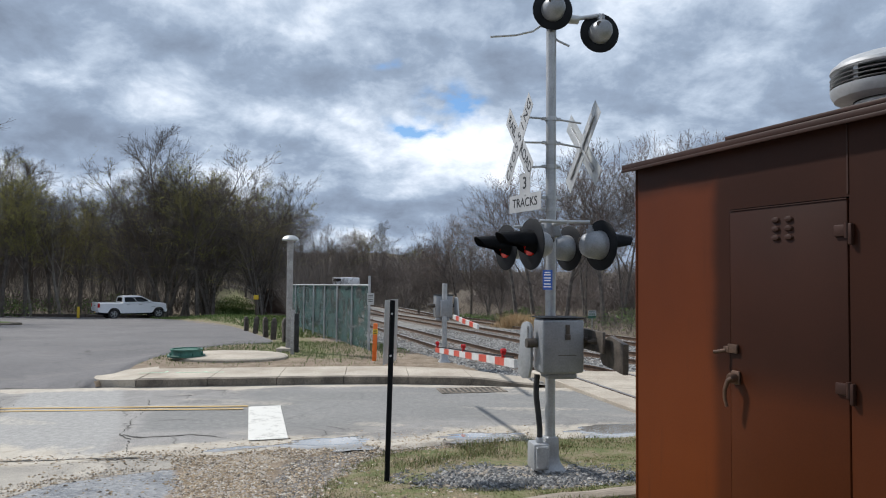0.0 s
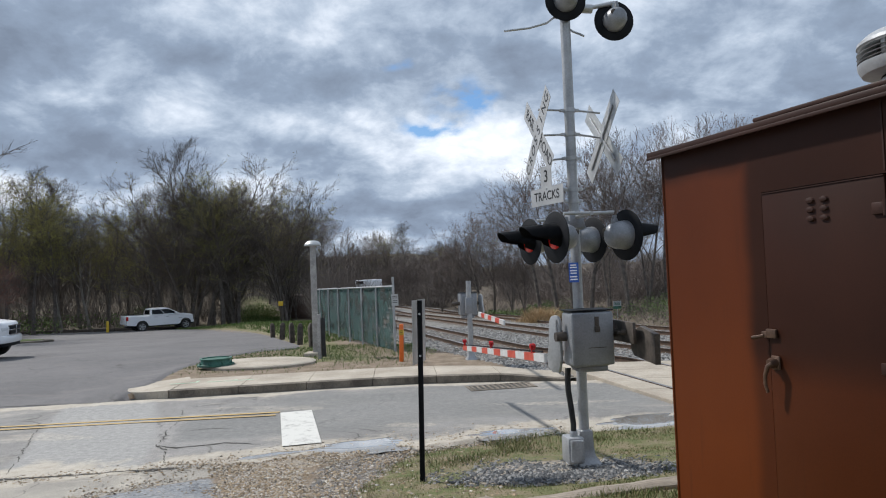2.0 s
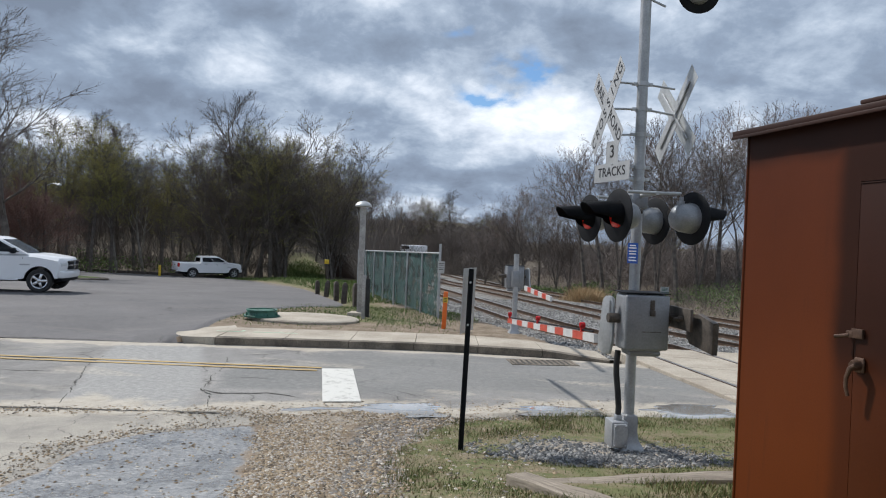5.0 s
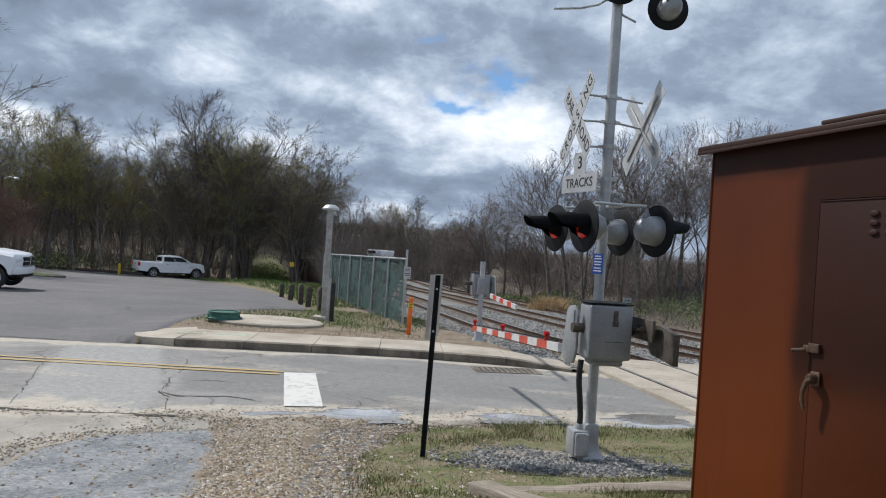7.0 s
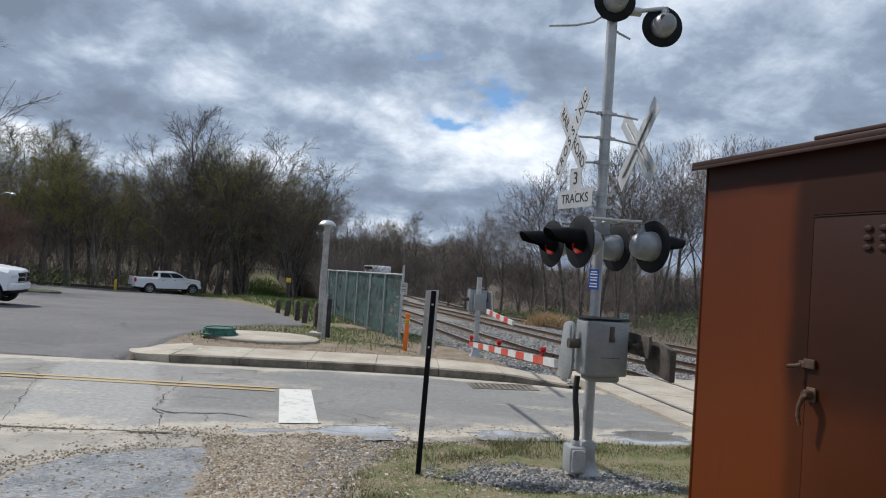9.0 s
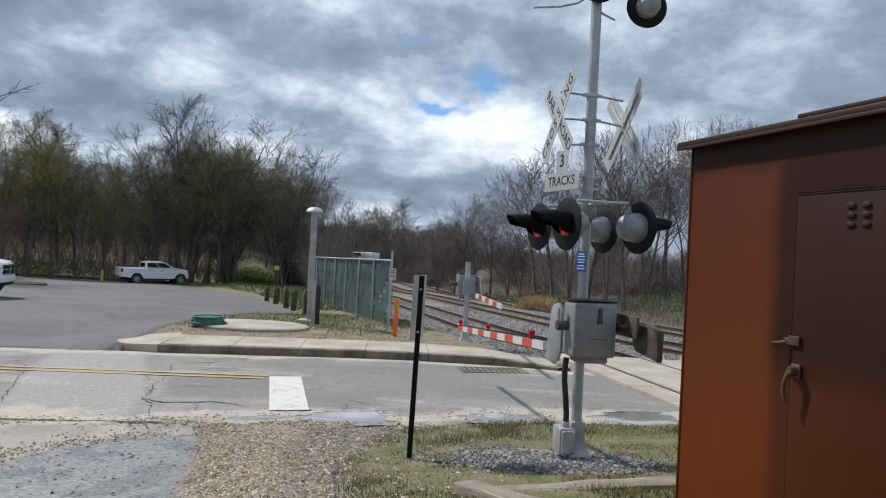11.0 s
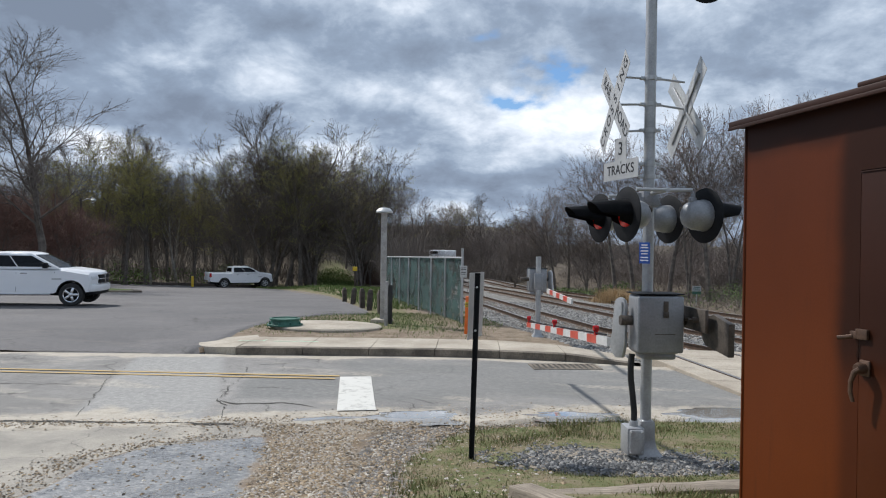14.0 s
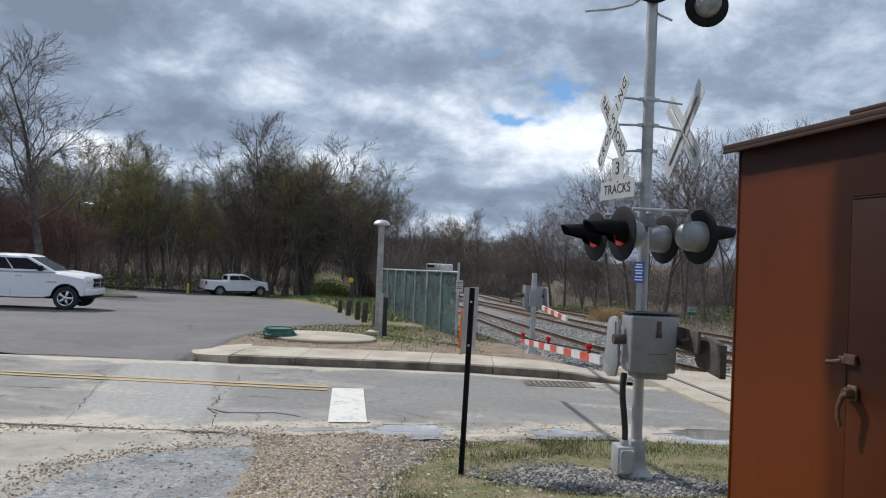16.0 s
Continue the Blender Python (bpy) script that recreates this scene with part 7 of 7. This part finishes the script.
def mound(rnd):
    x, y = rnd.uniform(-1.6, 3.2), rnd.uniform(3.2, 10.3)
    n = noise.noise((x * 0.9, y * 0.9, 0)) * 0.5 + noise.noise((x * 2.7, y * 2.7, 5)) * 0.35
    s = (near_edge(x) - y) * 0.956
    if rnd.random() > near_zones(x, y, n)[0]:
        return None
    if noise.noise((x * 1.7, y * 1.7, 9)) < -0.05 and rnd.random() < 0.75:
        return None
    f = 0.5 + 0.7 * ss(noise.noise((x * 1.1, y * 1.1, 4)), -0.2, 0.4)
    if s < 1.3:
        f *= 1.7
    if y < 5.8 and x > 0.3:
        f *= 1.4
    return x, y, f


blades("grass", mound, 66000, 0.018, 0.065, GRASS, "thin patchy spring grass on the mound")


def verge(rnd):
    x, y = rnd.uniform(-8, -1.5), rnd.uniform(16.2, 24)
    k = y - far_kerb(x)
    if k < 1.9 or math.hypot((x + 6.0) / 1.5, (y - 18.0) / 1.1) < 1.0:
        return None
    if rnd.random() > 0.12 + ss(k + noise.noise((x * 0.8, y * 0.8, 2)) * 1.6, 3.0, 5.4):
        return None
    return x, y, 0.7 + 0.6 * rnd.random()


blades("verge_grass", verge, 14000, 0.02, 0.09, VERGE, "uneven green grass on the verge by the fence", 0.008)
blades("footpath_grass", lambda rnd: ((lambda y: (lot_edge(y) + rnd.uniform(0.4, 7.0), y, 1.0))(rnd.uniform(26, 62))), 16000, 0.06, 0.2, VERGE, "green grass along the footpath", 0.02)
blades("path_grass", clumps(-20.9, -17.8, 54, 82, 260, 0.8, 31), 14000, 0.08, 0.25, VERGE, "bright green grass on the path between the trees", 0.03)
blades("dry_tussock", clumps(2.5, 3.5, 39.5, 41, 3, 0.4, 15), 2500, 0.6, 1.3, STRAW, "pale dry grass tussock beside the tracks", 0.02)


def stones(name, spots, count, s0, s1, mat, label, flat=0.6):
    """Loose stones: dented eight-sided lumps half sunk in the ground."""
    rnd = random.Random(name)
    V, Fc = [], []
    for _ in range(count):
        s = spots(rnd)
        if s is None:
            continue
        x, y, z = s
        r = s0 + (s1 - s0) * rnd.random() ** 2.2
        a = rnd.uniform(0, 6.283)
        ca, sa = math.cos(a), math.sin(a)
        ex = [r * rnd.uniform(0.7, 1.3), r * rnd.uniform(0.6, 1.1), r * flat * rnd.uniform(0.6, 1.1)]
        n = len(V)
        for px, py, pz in ((1, 0, 0.1), (0.2, 1, 0), (-1, 0.15, 0.1), (0, -1, 0.1), (0.1, 0.1, 1), (0, 0, -0.8)):
            px, py, pz = (px + rnd.uniform(-0.2, 0.2)) * ex[0], (py + rnd.uniform(-0.2, 0.2)) * ex[1], pz * ex[2]
            V.append((x + px * ca - py * sa, y + px * sa + py * ca, z + pz + ex[2] * 0.25))
        Fc += [(n, n + 1, n + 4), (n + 1, n + 2, n + 4), (n + 2, n + 3, n + 4), (n + 3, n, n + 4), (n + 1, n, n + 5), (n + 2, n + 1, n + 5), (n + 3, n + 2, n + 5), (n, n + 3, n + 5)]
    return soup(name, V, Fc, mat, "stuff", label, "stones")


def drive(rnd):
    x, y = rnd.uniform(-4.6, 0.4), rnd.uniform(4.6, 9.7)
    s = (near_edge(x) - y) * 0.956
    n = noise.noise((x * 0.9, y * 0.9, 0)) * 0.5 + noise.noise((x * 2.7, y * 2.7, 5)) * 0.35
    grass, gravel, film, tan, mud = near_zones(x, y, n)
    if s < -0.2 or math.hypot((x - 0.95) / 1.15, (y - 7.65) / 0.78) < 1.1:
        return None
    k = max(gravel, 0.45 * mud, 0.035 * film, 0.05 * tan, 0.05 * grass, 0.5 * ss(y, 8.2, 8.7) * (1 - ss(x, -1.6, -0.6)) * (1 - grass))
    if rnd.random() > k:
        return None
    return x, y, gz(x, y) + 0.03 * n * (1 - max(film, tan)) - 0.03 * mud


stones("drive_gravel", drive, 80000, 0.007, 0.026, STONE, "tan and brown river gravel washed over the drive")


def edge_grit(rnd):
    x = rnd.uniform(-7.5, 1.2)
    if rnd.random() < 0.25:
        y = 5.2 + 2.9 * rnd.random()
        x = wet_left(y) - 0.25 + rnd.gauss(0, 0.16)
        return x, y, gz(x, y) + 0.004
    y = near_edge(x) + rnd.gauss(-0.02, 0.12 + 0.2 * ss(x, -4, -2.5))
    return x, y, (road_z(x, y) if y > near_edge(x) - 0.1 else gz(x, y) + 0.01)


stones("edge_grit", edge_grit, 4200, 0.006, 0.022, STONE, "stones and grit along the broken road edge")


def pole_rock(rnd):
    a, r = rnd.uniform(0, 6.283), math.sqrt(rnd.random())
    x, y = 0.90 + 1.45 * r * math.cos(a), 7.65 + 0.95 * r * math.sin(a)
    if rnd.random() < ss(r, 0.35, 1.0) * 0.9:
        return None
    return x, y, gz(x, y) - 0.005


stones("signal_rock", pole_rock, 9000, 0.011, 0.032, ROCK, "dark grey crushed rock round the signal's foot", 0.75)


def ballast_spots(rnd):
    y = 15.6 + 22 * rnd.random() ** 1.7
    x = track_x(y, rnd.uniform(-2.3, 9.5))
    if x < 2.2 and y < far_kerb(x) + 1.0:
        return None
    return x, y, rail_z(y) - 0.10


stones("ballast_stones", ballast_spots, 30000, 0.025, 0.06, BALLAST_ROCK, "loose grey ballast stones between the rails", 0.8)


# puddles along the road's low edge
def puddle(x, y, rx, ry, turn, seed):
    pts = []
    for i in range(40):
        a = 2 * math.pi * i / 40
        r = 1.2 + 0.55 * noise.noise((math.cos(a) * 1.5, math.sin(a) * 1.5, seed)) + 0.30 * noise.noise((math.cos(a) * 4, math.sin(a) * 4, seed))
        u, v = rx * r * math.cos(a), ry * r * math.sin(a)
        c, s = math.cos(radians(turn)), math.sin(radians(turn))
        pts.append((x + u * c - v * s, y + u * s + v * c))
    V, Fc = [(x, y, -0.092)], []
    for k in range(1, 9):
        V += [(x + (p[0] - x) * k / 8, y + (p[1] - y) * k / 8, -0.092 - 0.030 * ss(k, 4, 8)) for p in pts]
    for i in range(40):
        q = (i + 1) % 40
        Fc.append((0, 1 + i, 1 + q))
        for k in range(7):
            Fc.append((1 + k * 40 + i, 1 + k * 40 + 40 + i, 1 + k * 40 + 40 + q, 1 + k * 40 + q))
    ob = soup("puddle", V, Fc, WATER, "structure", smooth=True)
    tagged(ob, "shallow muddy puddle at the road's low edge", "puddle", "puddles along the road edge", "structure")


puddle(-1.60, 9.50, 0.80, 0.36, 17, 1.0)
puddle(0.45, 10.05, 0.75, 0.24, 14, 2.0)
puddle(-2.75, 9.05, 0.50, 0.14, 25, 4.0)
puddle(2.45, 10.65, 0.95, 0.40, 20, 6.0)
